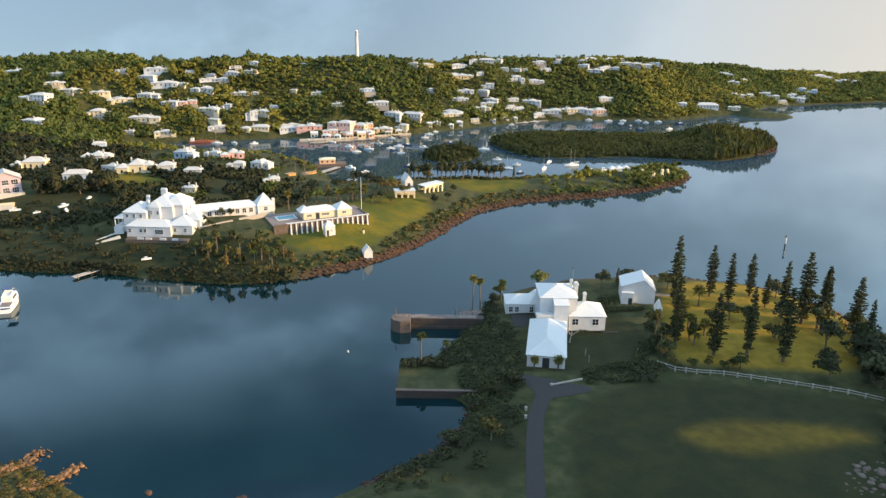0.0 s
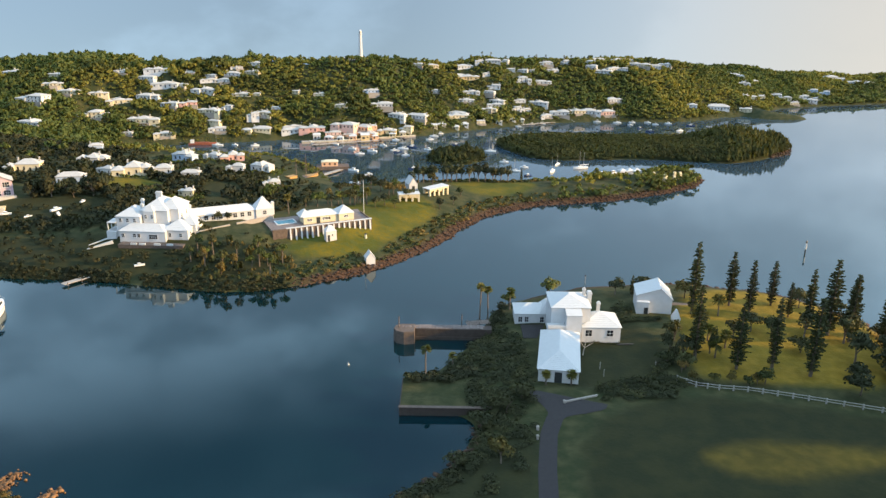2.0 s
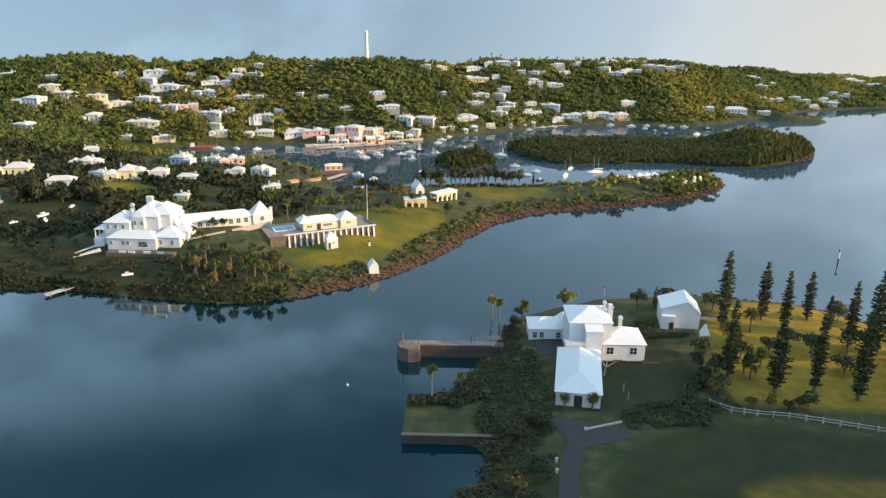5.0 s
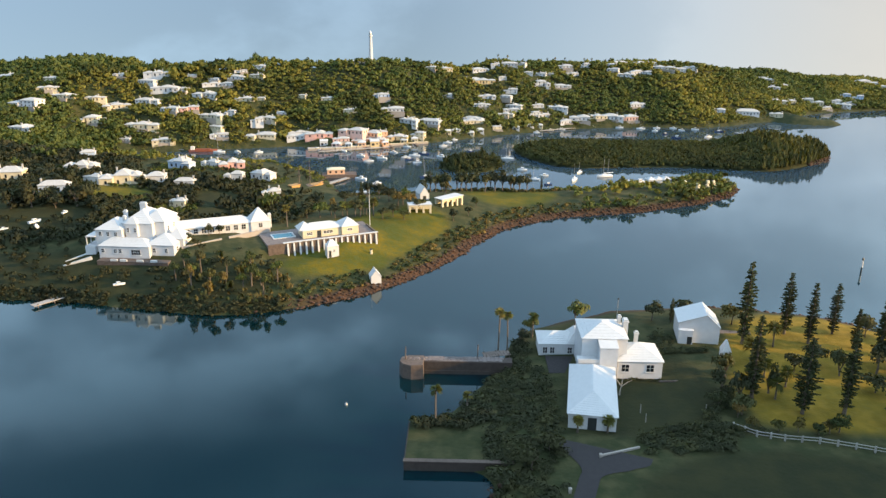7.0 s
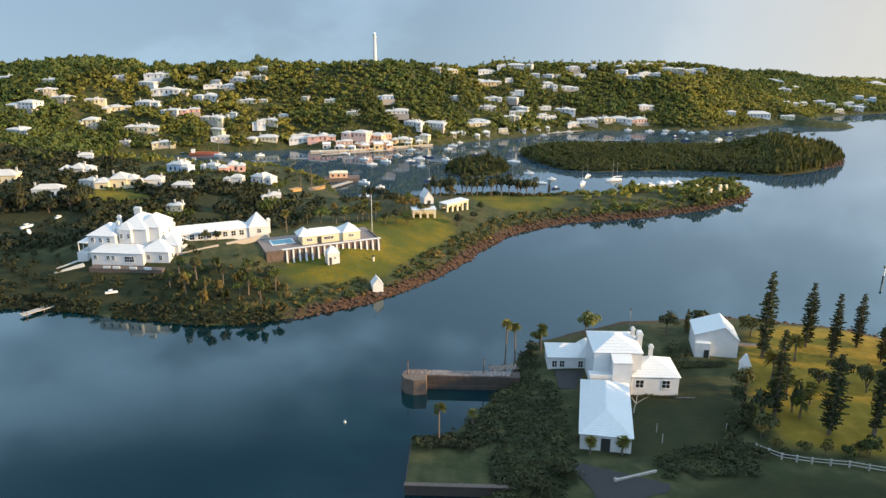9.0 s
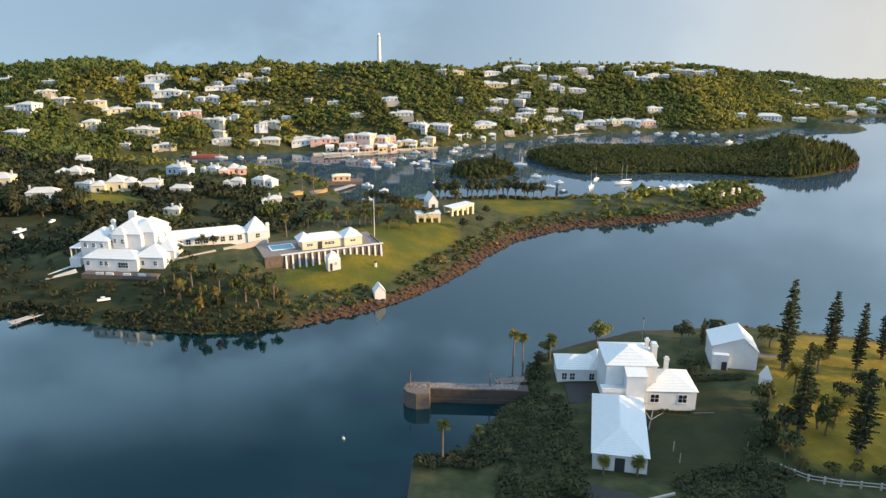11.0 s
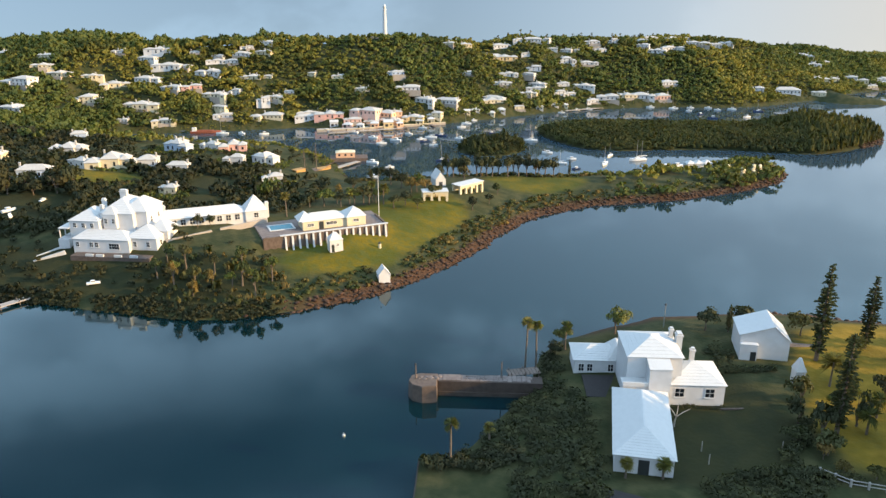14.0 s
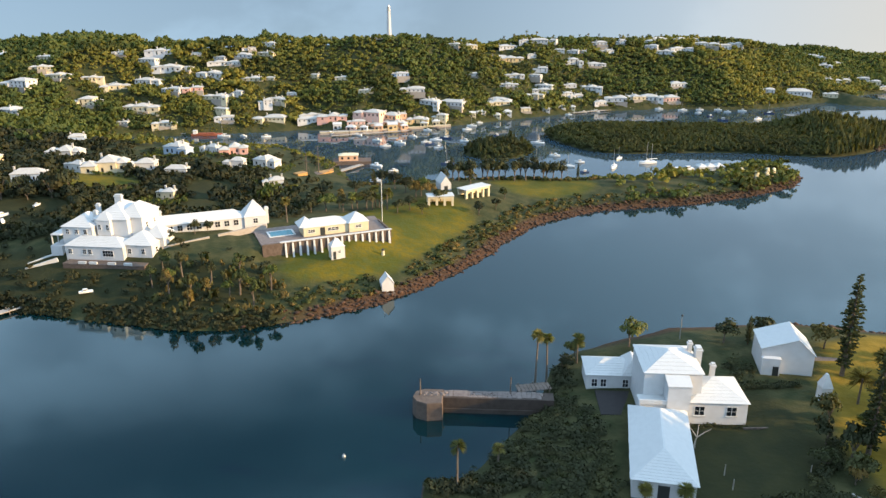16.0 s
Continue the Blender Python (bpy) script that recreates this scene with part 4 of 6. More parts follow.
part("roof", stepped_roof(0, 20.5, -2.3, 2.3, 1.9, 3.5, 0.25, 6), M_ROOF, WG)
for i in range(9):
    glazed(WG, 2.2 + i * 2.05, -2.3, 0.2, 1.2, 1.4)
chimney(WG, 2.4, 0.6, 0.7, 0.7, 2.6, 4.6)
part("pavilion_wall", Shape().box(20.5, 25.5, -2.7, 2.5, -3.0, 2.0), CREAM, WG)
part("pavilion_roof", stepped_roof(20.5, 25.5, -2.7, 2.5, 2.0, 5.3, 0.2, 8), M_ROOF, WG)
glazed(WG, 23.0, -2.7, 0.4, 1.1, 1.2)
chimney(WG, 26.0, 0.6, 0.8, 0.8, -1.0, 3.2)
PW = thing("garden_path", pose(-70.5, 210.8, 7.5, 0, -1.5, 40.0), "low pale stone garden wall beside the lawn", "wall")
part("wall", Shape().box(0, 10.5, -0.2, 0.2, -1.0, 0.35), M_PAVING, PW)
part("wall", Shape().box(12.5, 24.0, -0.2, 0.2, -1.0, 0.35), M_PAVING, PW)

# ---- pink villa with a gabled front, its terrace and the dinghies laid up beside it ----
PV = thing("villa", pose(-141.0, 240.5, ground_at(-138.0, 243.0), 0, 0, 32), "two-storey pink villa with shade-tinted walls, white gabled roof and big windows", "house")
s = Shape()
for y in (0.0, 6.0):
    s.v += [(-4.6, y, -2.5), (4.0, y, -2.5), (4.0, y, 5.2), (-0.3, y, 7.4), (-4.6, y, 5.2)]
s.f += [(0, 1, 2, 3, 4), (9, 8, 7, 6, 5), (1, 6, 7, 2), (5, 0, 4, 9), (2, 7, 8, 3), (3, 8, 9, 4)]
part("wall", s, M_WALLS["lilac"], PV)
s = Shape()
for y in (-0.4, 6.3):
    s.v += [(-5.0, y, 5.06), (-0.3, y, 7.45), (4.4, y, 5.06), (4.4, y, 5.24), (-0.3, y, 7.65), (-5.0, y, 5.24)]
s.f += [(0, 1, 4, 5), (1, 2, 3, 4), (11, 10, 7, 6), (10, 9, 8, 7), (5, 4, 10, 11), (4, 3, 9, 10), (6, 7, 1, 0), (7, 8, 2, 1), (0, 5, 11, 6), (3, 2, 8, 9)]
part("roof", s, M_DIM_ROOF, PV)
for wz in (0.6, 3.2):
    for wx in (-3.2, -0.5, 2.2):
        glazed(PV, wx, 0.0, wz, 2.0, 1.7, 0, 3)
    for wy in (1.6, 4.4):
        glazed(PV, 4.0, wy, wz, 1.2, 1.5, 90)
part("balcony", Shape().box(-4.6, 4.6, -1.3, -0.02, -2.5, 0.1).box(-4.6, 4.6, -1.3, -1.2, 0.1, 0.7), M_DIM_ROOF, PV)
VT = thing("terrace", pose(-139.0, 232.0, ground_at(-140.0, 233.0), 0, 0, 24), "sunlit ochre stone terrace below the pink villa", "terrace")
part("floor", Shape().box(-5.0, 3.6, -2.2, 3.0, -2.0, 0.5), M_WALLS["yellow"], VT)
part("parapet", Shape().box(-5.0, 3.6, -2.45, -2.2, -2.0, 1.1), M_DIM_ROOF, VT)


# ---- pool house on its buttressed terrace ----
ta, tb = Vector((-45.8, 215.2)), Vector((-22.9, 226.3))
tlen = (tb - ta).length
tang = math.degrees(math.atan2(tb.y - ta.y, tb.x - ta.x))
TR = thing("terrace", pose(ta.x, ta.y, 7.3, 0, 0, tang), "stone terrace with white buttresses holding the pool house", "terrace")
part("wall", Shape().box(0, tlen, 0, 0.5, -4.6, 0.35), M_STONE, TR)
part("floor", Shape().box(-4.0, tlen, 0.5, 13.0, -4.6, 0.0), M_DECK, TR)
part("west_wall", Shape().box(-4.0, 0.0, 0.0, 0.5, -4.6, 0.35), M_STONE, TR)
part("coping", Shape().box(-0.1, tlen + 0.1, -0.12, 0.62, 0.352, 0.5), M_ROOF, TR)
part("east_wall", Shape().box(tlen - 0.4, tlen, 0.5, 9.0, -4.6, 0.35), M_STONE, TR)
for i in range(16):
    bx = 1.0 + i * (tlen - 1.6) / 15
    s = Shape().add([(bx - 0.2, 0, 0.2), (bx + 0.2, 0, 0.2), (bx + 0.2, -0.25, 0.2), (bx - 0.2, -0.25, 0.2), (bx - 0.2, 0, -4.2), (bx + 0.2, 0, -4.2), (bx + 0.2, -0.95, -4.2), (bx - 0.2, -0.95, -4.2)],
                    [(0, 1, 2, 3), (3, 2, 6, 7), (2, 1, 5, 6), (0, 3, 7, 4)])
    part("buttress", s, M_WALLS["white"], TR)
PH = thing("pool_house", pose(ta.x, ta.y, 7.35, 0, 0, tang), "white pool house with hipped roofs on the terrace", "house")
part("wall", Shape().box(5.8, 16.2, 3.0, 8.0, 0, 2.1), M_WALLS["cream"], PH)
part("roof", stepped_roof(5.8, 16.2, 3.0, 8.0, 2.1, 3.4, 0.25, 6), M_ROOF, PH)
part("gable_wall", Shape().box(16.2, 20.8, 2.4, 7.6, 0, 2.2), M_WALLS["cream"], PH)
part("gable_roof", stepped_roof(16.2, 20.8, 2.4, 7.6, 2.2, 4.0, 0.2, 6), M_ROOF, PH)
part("west_gable_roof", stepped_roof(5.0, 8.6, 3.4, 8.0, 2.15, 3.8, 0.1, 5), M_ROOF, PH)
for wx, ww in ((7.6, 1.6), (12.6, 2.6)):
    glazed(PH, wx, 3.0, 0.8, ww, 0.8, 0, 3)
glazed(PH, 18.4, 2.4, 1.0, 1.4, 0.7, 0, 2)
part("door", Shape().box(9.6, 10.7, 2.93, 2.99, 0, 1.8), M_SHUTTER, PH)
PL = thing("swimming_pool", pose(ta.x, ta.y, 7.3, 0, 0, tang), "turquoise swimming pool with white rim in the terrace", "pool")
part("rim", Shape().box(-1.4, 4.6, 5.6, 6.0, 0.0, 0.12).box(-1.4, 4.6, 9.6, 10.0, 0.0, 0.12).box(-1.4, -1.0, 6.0, 9.6, 0.0, 0.12).box(4.2, 4.6, 6.0, 9.6, 0.0, 0.12), M_ROOF, PL)
part("water", Shape().box(-1.0, 4.2, 6.0, 9.6, 0.0, 0.05), M_POOL, PL)
BH = thing("bath_house", pose(-33.6, 215.6, 4.9, 0, 0, tang), "small white square bath house with pyramid roof against the terrace", "hut")
part("wall", Shape().box(-1.5, 1.5, -1.2, 1.2, -1.0, 2.4), M_WALLS["white"], BH)
part("roof", stepped_roof(-1.5, 1.5, -1.2, 1.2, 2.4, 3.9, 0.1, 5), M_ROOF, BH)
glazed(BH, 0.3, -1.2, 0.9, 0.6, 0.7)
part("door", Shape().box(-1.1, -0.5, -1.26, -1.21, -0.4, 1.4), M_SHUTTER, BH)
HT = thing("boat_shelter", pose(-21.5, 206.3, 0.7, 0, 0, 18) @ Matrix.Diagonal((0.78, 0.8, 0.8, 1)), "narrow white gabled boat shelter at the water's edge", "hut")
s = Shape().box(-1.6, 1.6, -1.5, 1.8, -1.4, 2.7)
s.add([(-1.6, -1.5, 2.7), (1.6, -1.5, 2.7), (0, -1.5, 4.6), (-1.6, 1.8, 2.7), (1.6, 1.8, 2.7), (0, 1.8, 4.6)], [(0, 1, 2), (4, 3, 5)])
part("wall", s, M_WALLS["white"], HT)
part("roof", Shape().add([(-1.75, -1.6, 2.55), (0, -1.6, 4.72), (0, 1.9, 4.72), (-1.75, 1.9, 2.55), (1.75, -1.6, 2.55), (1.75, 1.9, 2.55), (-1.75, -1.6, 2.42), (0, -1.6, 4.58), (0, 1.9, 4.58), (-1.75, 1.9, 2.42), (1.75, -1.6, 2.42), (1.75, 1.9, 2.42)],
     [(0, 1, 2, 3), (1, 4, 5, 2), (6, 9, 8, 7), (7, 8, 11, 10), (0, 6, 7, 1), (1, 7, 10, 4), (3, 2, 8, 9), (2, 5, 11, 8)]), M_ROOF, HT)
part("landing", Shape().box(-2.6, 1.8, -2.6, -1.5, -1.6, 0.1), M_STONE, HT)


def pole(name, x, y, z0, z1, r0, label, mat=None, top=None):
    p = thing(name, pose(x, y, z0), label, name.replace("_", " "))
    part("shaft", Shape().tube([(0, 0, -0.5), (0, 0, z1 - z0)], [r0, r0 * 0.7], 8), mat or M_FRAME, p)
    if top:
        part("cap", Shape().tube([(0, 0, z1 - z0), (0, 0, z1 - z0 + top * 0.5), (0, 0, z1 - z0 + top)], [top * 0.6, top * 0.6, 0.02], 8), M_SHUTTER, p)
    return p


pole("flagpole", -26.0, 234.0, 5.8, 17.5, 0.085, "tall white flagpole on the lawn behind the pool house", None, 0.3)
pole("stone_post", -24.0, 219.5, 3.2, 4.9, 0.45, "short white stone marker on the lawn", M_WALLS["cream"], 0.5)
pole("flagpole", 33.4, 184.0, 1.5, 6.4, 0.10, "slim grey pole with a lamp head behind the white house", M_METAL, 0.35)

# arched stone shelters and a little gabled chapel on the point
for ax, ay, ang, n in ((-16.2, 253.4, 12, 3), (-6.4, 260.6, 45, 4)):
    AR = thing("arched_shelter", pose(ax, ay, ground_at(ax, ay) + 0.1, 0, 0, ang), "cream stone shelter with open arches and white roof", "shelter")
    w = 2.1
    for i in range(n + 1):
        part("pier", Shape().box(i * w - 0.3, i * w + 0.3, 0, 0.6, -1.2, 1.6), M_WALLS["cream"], AR)
    part("lintel", Shape().box(-0.3, n * w + 0.3, 0, 0.6, 1.602, 2.2), M_WALLS["cream"], AR)
    part("back_wall", Shape().box(-0.3, n * w + 0.3, 3.0, 3.4, -1.2, 2.2), M_WALLS["cream"], AR)
    part("roof", Shape().box(-0.45, n * w + 0.45, -0.2, 3.6, 2.204, 2.42), M_ROOF, AR)
CH = thing("chapel", pose(-12.4, 266.5, 5.9, 0, 0, 20), "small pale gabled chapel front with a bell gable", "chapel")
s = Shape().box(-1.5, 1.5, 0, 5.0, -1, 2.4)
s.add([(-1.5, 0, 2.4), (1.5, 0, 2.4), (0, 0, 4.6), (-1.5, 5, 2.4), (1.5, 5, 2.4), (0, 5, 4.6)], [(0, 1, 2), (4, 3, 5)])
part("wall", s, M_WALLS["white"], CH)
part("roof", Shape().add([(-1.7, -0.1, 2.3), (0, -0.1, 4.75), (0, 5.1, 4.75), (-1.7, 5.1, 2.3), (1.7, -0.1, 2.3), (1.7, 5.1, 2.3)], [(0, 1, 2, 3), (1, 4, 5, 2)]), M_ROOF, CH)
part("door", Shape().box(-0.5, 0.5, -0.06, -0.005, 0, 1.7), M_SHUTTER, CH)

# ---- lighthouse on the crest ----
LH = thing("lighthouse", pose(-49.8, 444.0, ground_at(-49.8, 444.0)), "tall white iron lighthouse with gallery and lantern on the hilltop", "lighthouse")
lz = 50.5 - ground_at(-49.8, 444.0)
part("tower", Shape().tube([(0, 0, -0.5), (0, 0, 1.0), (0, 0, lz - 2.6)], [1.25, 1.15, 0.78], 16), M_WALLS["white"], LH, soft=False)
part("gallery", Shape().tube([(0, 0, lz - 2.6), (0, 0, lz - 2.3)], [1.15, 1.15], 16), M_FRAME, LH)
part("lantern", Shape().tube([(0, 0, lz - 2.3), (0, 0, lz - 1.0)], [0.72, 0.72], 12), M_METAL, LH)
part("dome", Shape().tube([(0, 0, lz - 1.0), (0, 0, lz - 0.5), (0, 0, lz)], [0.82, 0.6, 0.05], 12), M_FRAME, LH)
r_lh = np.random.default_rng(3)
for dx, dy, w in ((-8.5, -1.5, 9.0), (-3.5, -2.0, 4.0)):
    cottage(-49.8 + dx, 442 + dy, w, "white", r_lh, "buildings beside the lighthouse")

# ---- jetty, quays and landing stages ----
JT = thing("jetty", pose(0, 0, 0), "old stone jetty with a rounded head and broken rubble deck", "jetty")
head = Shape()
ring = [(-7.2, 158.4), (-9.4, 158.0), (-11.0, 158.7), (-11.7, 160.0), (-11.4, 161.6), (-10.2, 162.4), (-7.2, 162.4)]
for z, k in ((-1.5, 1.04), (0.6, 1.02), (2.7, 1.0), (2.9, 0.97)):
    head.v += [(-9.2 + (x + 9.2) * k, 160.3 + (y - 160.3) * k, z) for x, y in ring]
for lev in range(3):
    head.f += [(lev * 7 + i, lev * 7 + (i + 1) % 7, lev * 7 + 7 + (i + 1) % 7, lev * 7 + 7 + i) for i in range(7)]
head.f += [tuple(21 + i for i in range(7)), tuple(reversed(range(7)))]
part("head", head, M_STONE, JT, "weathered stone jetty head")
part("arm", Shape().box(-7.2, 9.5, 160.7, 162.9, -1.5, 2.45), M_QUAY, JT)
r_jt = np.random.default_rng(88)
for i in range(20):
    x0 = -7.1 + i * 0.74
    part("deck_slab", Shape().box(x0, x0 + 0.68, 160.95, 162.8, 2.452, 2.5 + 0.14 * r_jt.random()), M_DECK, JT)
part("ledge", Shape().box(-7.1, 9.0, 160.45, 160.7, -1.5, 0.7), M_QUAY, JT)
pts = np.column_stack([-11 + 19 * r_jt.random(150), 161.4 + 1.1 * r_jt.random(150), np.full(150, 2.5)])
pts[pts[:, 0] < -7.2, 1] -= 1.0
pts[pts[:, 0] < -7.2, 2] = 2.85
scattered("jetty_rubble", pts, 0.12 + 0.3 * r_jt.random(150) ** 2, 0.12 + 0.2 * r_jt.random(150), M_DECK, ROCKS, "pale broken stones on the old jetty", "rubble", 89)
pole("mooring_pole", -10.6, 160.6, 2.6, 5.4, 0.13, "dark timber mooring pole with white cap on the jetty head", M_TIMBER, 0.25)
pole("mooring_pole", 3.0, 162.2, 2.4, 5.2, 0.12, "dark timber mooring pole beside the jetty arm", M_TIMBER, 0.25)
ST = thing("boat_stage", pose(6.6, 165.2, 1.1, 0, 0, 14), "weathered timber boat stage on piles beside the jetty", "dock")
for i in range(9):
    part("plank", Shape().box(-2.6 + i * 0.6, -2.08 + i * 0.6, -1.1, 1.1, 1.0, 1.08), M_TIMBER, ST)
for px in (-2.2, 0.2, 2.4):
    for py in (-0.9, 0.9):
        part("pile", Shape().tube([(px, py, -2.6), (px, py, 1.5)], [0.1, 0.09], 6), M_TIMBER, ST)
QY = thing("quay", pose(0, 0, 0), "stone quay wall with pale coping round the basin", "quay")
part("front_wall", Shape().box(-8.6, 8.0, 129.2, 129.9, -1.5, 1.55), M_QUAY, QY)
part("coping", Shape().box(-8.7, 8.0, 129.1, 129.9, 1.55, 1.68), M_STONE, QY)
part("side_wall", Shape().box(-8.6, -8.4, 129.9, 140.6, -1.5, 1.5), M_QUAY, QY)
part("fill", Shape().box(-8.4, 4.0, 129.9, 140.4, -1.5, 1.58), M_GROUND, QY, "rough grass on the quay")


def landing(x0, y0, x1, y1, w, z, label):
    ang = math.degrees(math.atan2(y1 - y0, x1 - x0))
    L = math.hypot(x1 - x0, y1 - y0)
    st = thing("landing_stage", pose(x0, y0, z, 0, 0, ang), label, "dock")
    part("deck", Shape().box(0, L, -w / 2, w / 2, -0.15, 0.0), M_PAVING, st)
    for i in range(3):
        for sy in (-1, 1):
            part("pile", Shape().tube([(L * (0.1 + 0.4 * i), sy * w * 0.42, -3), (L * (0.1 + 0.4 * i), sy * w * 0.42, 0.3)], [0.12, 0.12], 6), M_TIMBER, st)
    return st


landing(-97.5, 188.5, -92.0, 196.0, 1.8, 0.7, "pale timber landing stage below the mansion")
landing(-52.0, 309.0, -45.0, 321.0, 2.2, 0.7, "timber dock beside the boat house")
landing(56.0, 308.0, 60.0, 318.0, 2.0, 0.7, "timber dock on the harbour side of the point")
landing(-66.0, 372.5, -35.0, 386.5, 1.6, 0.6, "long timber dock along the harbour front")
landing(40.0, 437.0, 60.0, 448.0, 1.6, 0.6, "timber dock at the head of the harbour")

# channel marker and mooring buoy
MK = thing("channel_marker", pose(104.5, 222.5, 0), "white-topped channel marker pile in the water", "marker")
part("pile", Shape().tube([(0, 0, -2), (0, 0, 1.2)], [0.22, 0.2], 10), M_SHUTTER, MK)
part("band", Shape().tube([(0, 0, 1.2), (0, 0, 3.0)], [0.24, 0.24], 10), M_FRAME, MK)
part("topmark", Shape().tube([(0, 0, 3.0), (0, 0, 3.4), (0, 0, 3.9)], [0.1, 0.34, 0.04], 8), M_SHUTTER, MK)
BY = thing("buoy", pose(-20.1, 148.2, 0.1), "small grey mooring buoy afloat", "buoy")
part("float", Shape().tube([(0, 0, -0.3), (0, 0, -0.15), (0, 0, 0.15), (0, 0, 0.3)], [0.1, 0.26, 0.26, 0.1], 10), M_METAL, BY, soft=True)
part("ring", Shape().tube([(0, 0, 0.3), (0, 0, 0.5)], [0.07, 0.05], 6), M_METAL, BY)

# drive, gate wall and rail fence
def draped(line, width, lift, steps=10):
    s, pts = Shape(), []
    for (ax, ay), (bx, by) in zip(line, line[1:]):
        pts += [(ax + (bx - ax) * k / steps, ay + (by - ay) * k / steps) for k in range(steps)]
    pts.append(line[-1])
    for i, (px, py) in enumerate(pts):
        qx, qy = pts[min(i + 1, len(pts) - 1)]
        rx, ry = pts[max(i - 1, 0)]
        n = Vector((-(qy - ry), qx - rx)).normalized() * width(i / len(pts)) / 2
        for k in (-1, -0.33, 0.33, 1):
            s.v.append((px + n.x * k, py + n.y * k, ground_at(px + n.x * k, py + n.y * k) + lift))
    for i in range(len(pts) - 1):
        for k in range(3):
            a = i * 4 + k
            s.f.append((a, a + 4, a + 5, a + 1))
    return s


drive = draped([(11.2, 60), (13.5, 88), (14.5, 98), (15.6, 110), (17.0, 120), (18.6, 125), (20.6, 129), (22.0, 132.5)], lambda k: 2.9 + 11.5 * smooth(0.72, 0.94, np.float64(k)), 0.07)
tagged(new("road", drive.mesh("road", M_ASPHALT)), "worn grey asphalt drive to the house", "road", kind="structure")
GW = thing("gate_wall", pose(0, 0, 2.15), "low white curved wall beside the drive", "wall")
for i in range(6):
    a = pose(21.6 + i * 1.05, 130.6 + 0.42 * i, 0, 0, 0, 22)
    w = part("wall", Shape().box(-0.54, 0.54, -0.14, 0.14, -0.4, 0.55), M_PAVING, GW)
    w.matrix_basis = a
for px, py in ((21.0, 130.3), (15.3, 121.6), (15.0, 118.8)):
    w = part("pier", Shape().box(-0.2, 0.2, -0.2, 0.2, -0.4, 0.7).pyramid(-0.25, 0.25, -0.25, 0.25, 0.7, 0.95), M_PAVING, GW)
    w.matrix_basis = pose(px, py, 0)
FN = thing("rail_fence", pose(0, 0, 0), "white rail fence along the edge of the green", "fence")
fence = [(43.6, 139.2), (46.5, 136.8), (50.5, 135.8), (55.6, 135.2), (60.5, 133.8), (65.5, 132.2), (71.0, 130.4), (76.8, 128.4), (82, 125.5)]
fpts = []
for (ax, ay), (bx, by) in zip(fence, fence[1:]):
    fpts += [(ax + (bx - ax) * k / 2, ay + (by - ay) * k / 2) for k in range(2)]
fpts.append(fence[-1])
for (ax, ay), (bx, by) in zip(fpts, fpts[1:]):
    za, zb = ground_at(ax, ay), ground_at(bx, by)
    part("post", Shape().box(ax - 0.12, ax + 0.12, ay - 0.12, ay + 0.12, za - 0.3, za + 1.1), M_FENCE, FN)
    for h in (0.45, 0.95):
        part("rail", Shape().tube([(ax, ay, za + h), (bx, by, zb + h)], [0.07, 0.07], 4), M_FENCE, FN)


def set_down(ob, x, y):
    """Moves a thing's base point under it, its parts staying where they are."""
    for c in ob.children:
        c.location.x -= x
        c.location.y -= y
    ob.location.x += x
    ob.location.y += y


for ob, bx, by in ((NH, 25, 157), (JT, -2, 163), (QY, -2, 130), (GW, 23, 131), (FN, 60, 133)):
    set_down(ob, bx, by)


# ---- boats ----
def hull_shape(L, B, H, rake=0.12, sections=9):
    s = Shape()
    for i in range(sections):
        k = i / (sections - 1)
        b = B / 2 * (1 - max(0, (k - 0.45) / 0.55) ** 2.2) * (0.86 + 0.14 * min(1, k * 4))
        x = (k - 0.5) * L + rake * L * k * k * 0.2
        sheer = H * (1 + 0.25 * k * k)
        s.v += [(x, -b, sheer), (x, -b * 0.9, 0.1 * H), (x, 0, -0.35 * H), (x, b * 0.9, 0.1 * H), (x, b, sheer)]
    for i in range(sections - 1):
        for j in range(4):
            a = i * 5 + j
            s.f.append((a, a + 1, a + 6, a + 5))
        s.f.append((i * 5 + 4, i * 5, i * 5 + 5, i * 5 + 9))
    s.f.append((0, 4, 3, 2, 1))
    return s


def sailing_boat(x, y, turn, L, mat=None, masts=1):
    b = thing("sailing_boat", pose(x, y, 0, 0, 0, turn), "moored sailing boat with bare mast", "boat", "boats moored in the harbour")
    part("hull", hull_shape(L, L * 0.3, L * 0.11), mat or M_HULL, b)
    part("cabin", Shape().box(-L * 0.12, L * 0.18, -L * 0.08, L * 0.08, L * 0.11, L * 0.17), M_FRAME, b)
    for i in range(masts):
        mx = L * (0.08 - 0.3 * i)
        part("mast", Shape().tube([(mx, 0, L * 0.1), (mx, 0, L * (1.2 - 0.1 * i))], [L * 0.012, L * 0.008], 6), M_METAL, b)
        part("boom", Shape().tube([(mx, 0, L * 0.24), (mx - L * 0.36, 0, L * 0.24)], [L * 0.02, L * 0.018], 6), M_FRAME, b)
    return b


def motor_boat(x, y, turn, L, mat=None, group="boats moored in the harbour"):
    b = thing("motor_boat", pose(x, y, 0, 0, 0, turn), "white motor boat with low cabin on calm water", "boat", group)
    part("hull", hull_shape(L, L * 0.34, L * 0.14), mat or M_HULL, b)
    part("cabin", Shape().box(-L * 0.16, L * 0.14, -L * 0.11, L * 0.11, L * 0.13, L * 0.28), M_FRAME, b)
    part("windscreen", Shape().box(-L * 0.15, L * 0.155, -L * 0.112, L * 0.112, L * 0.205, L * 0.255), M_GLASS, b)
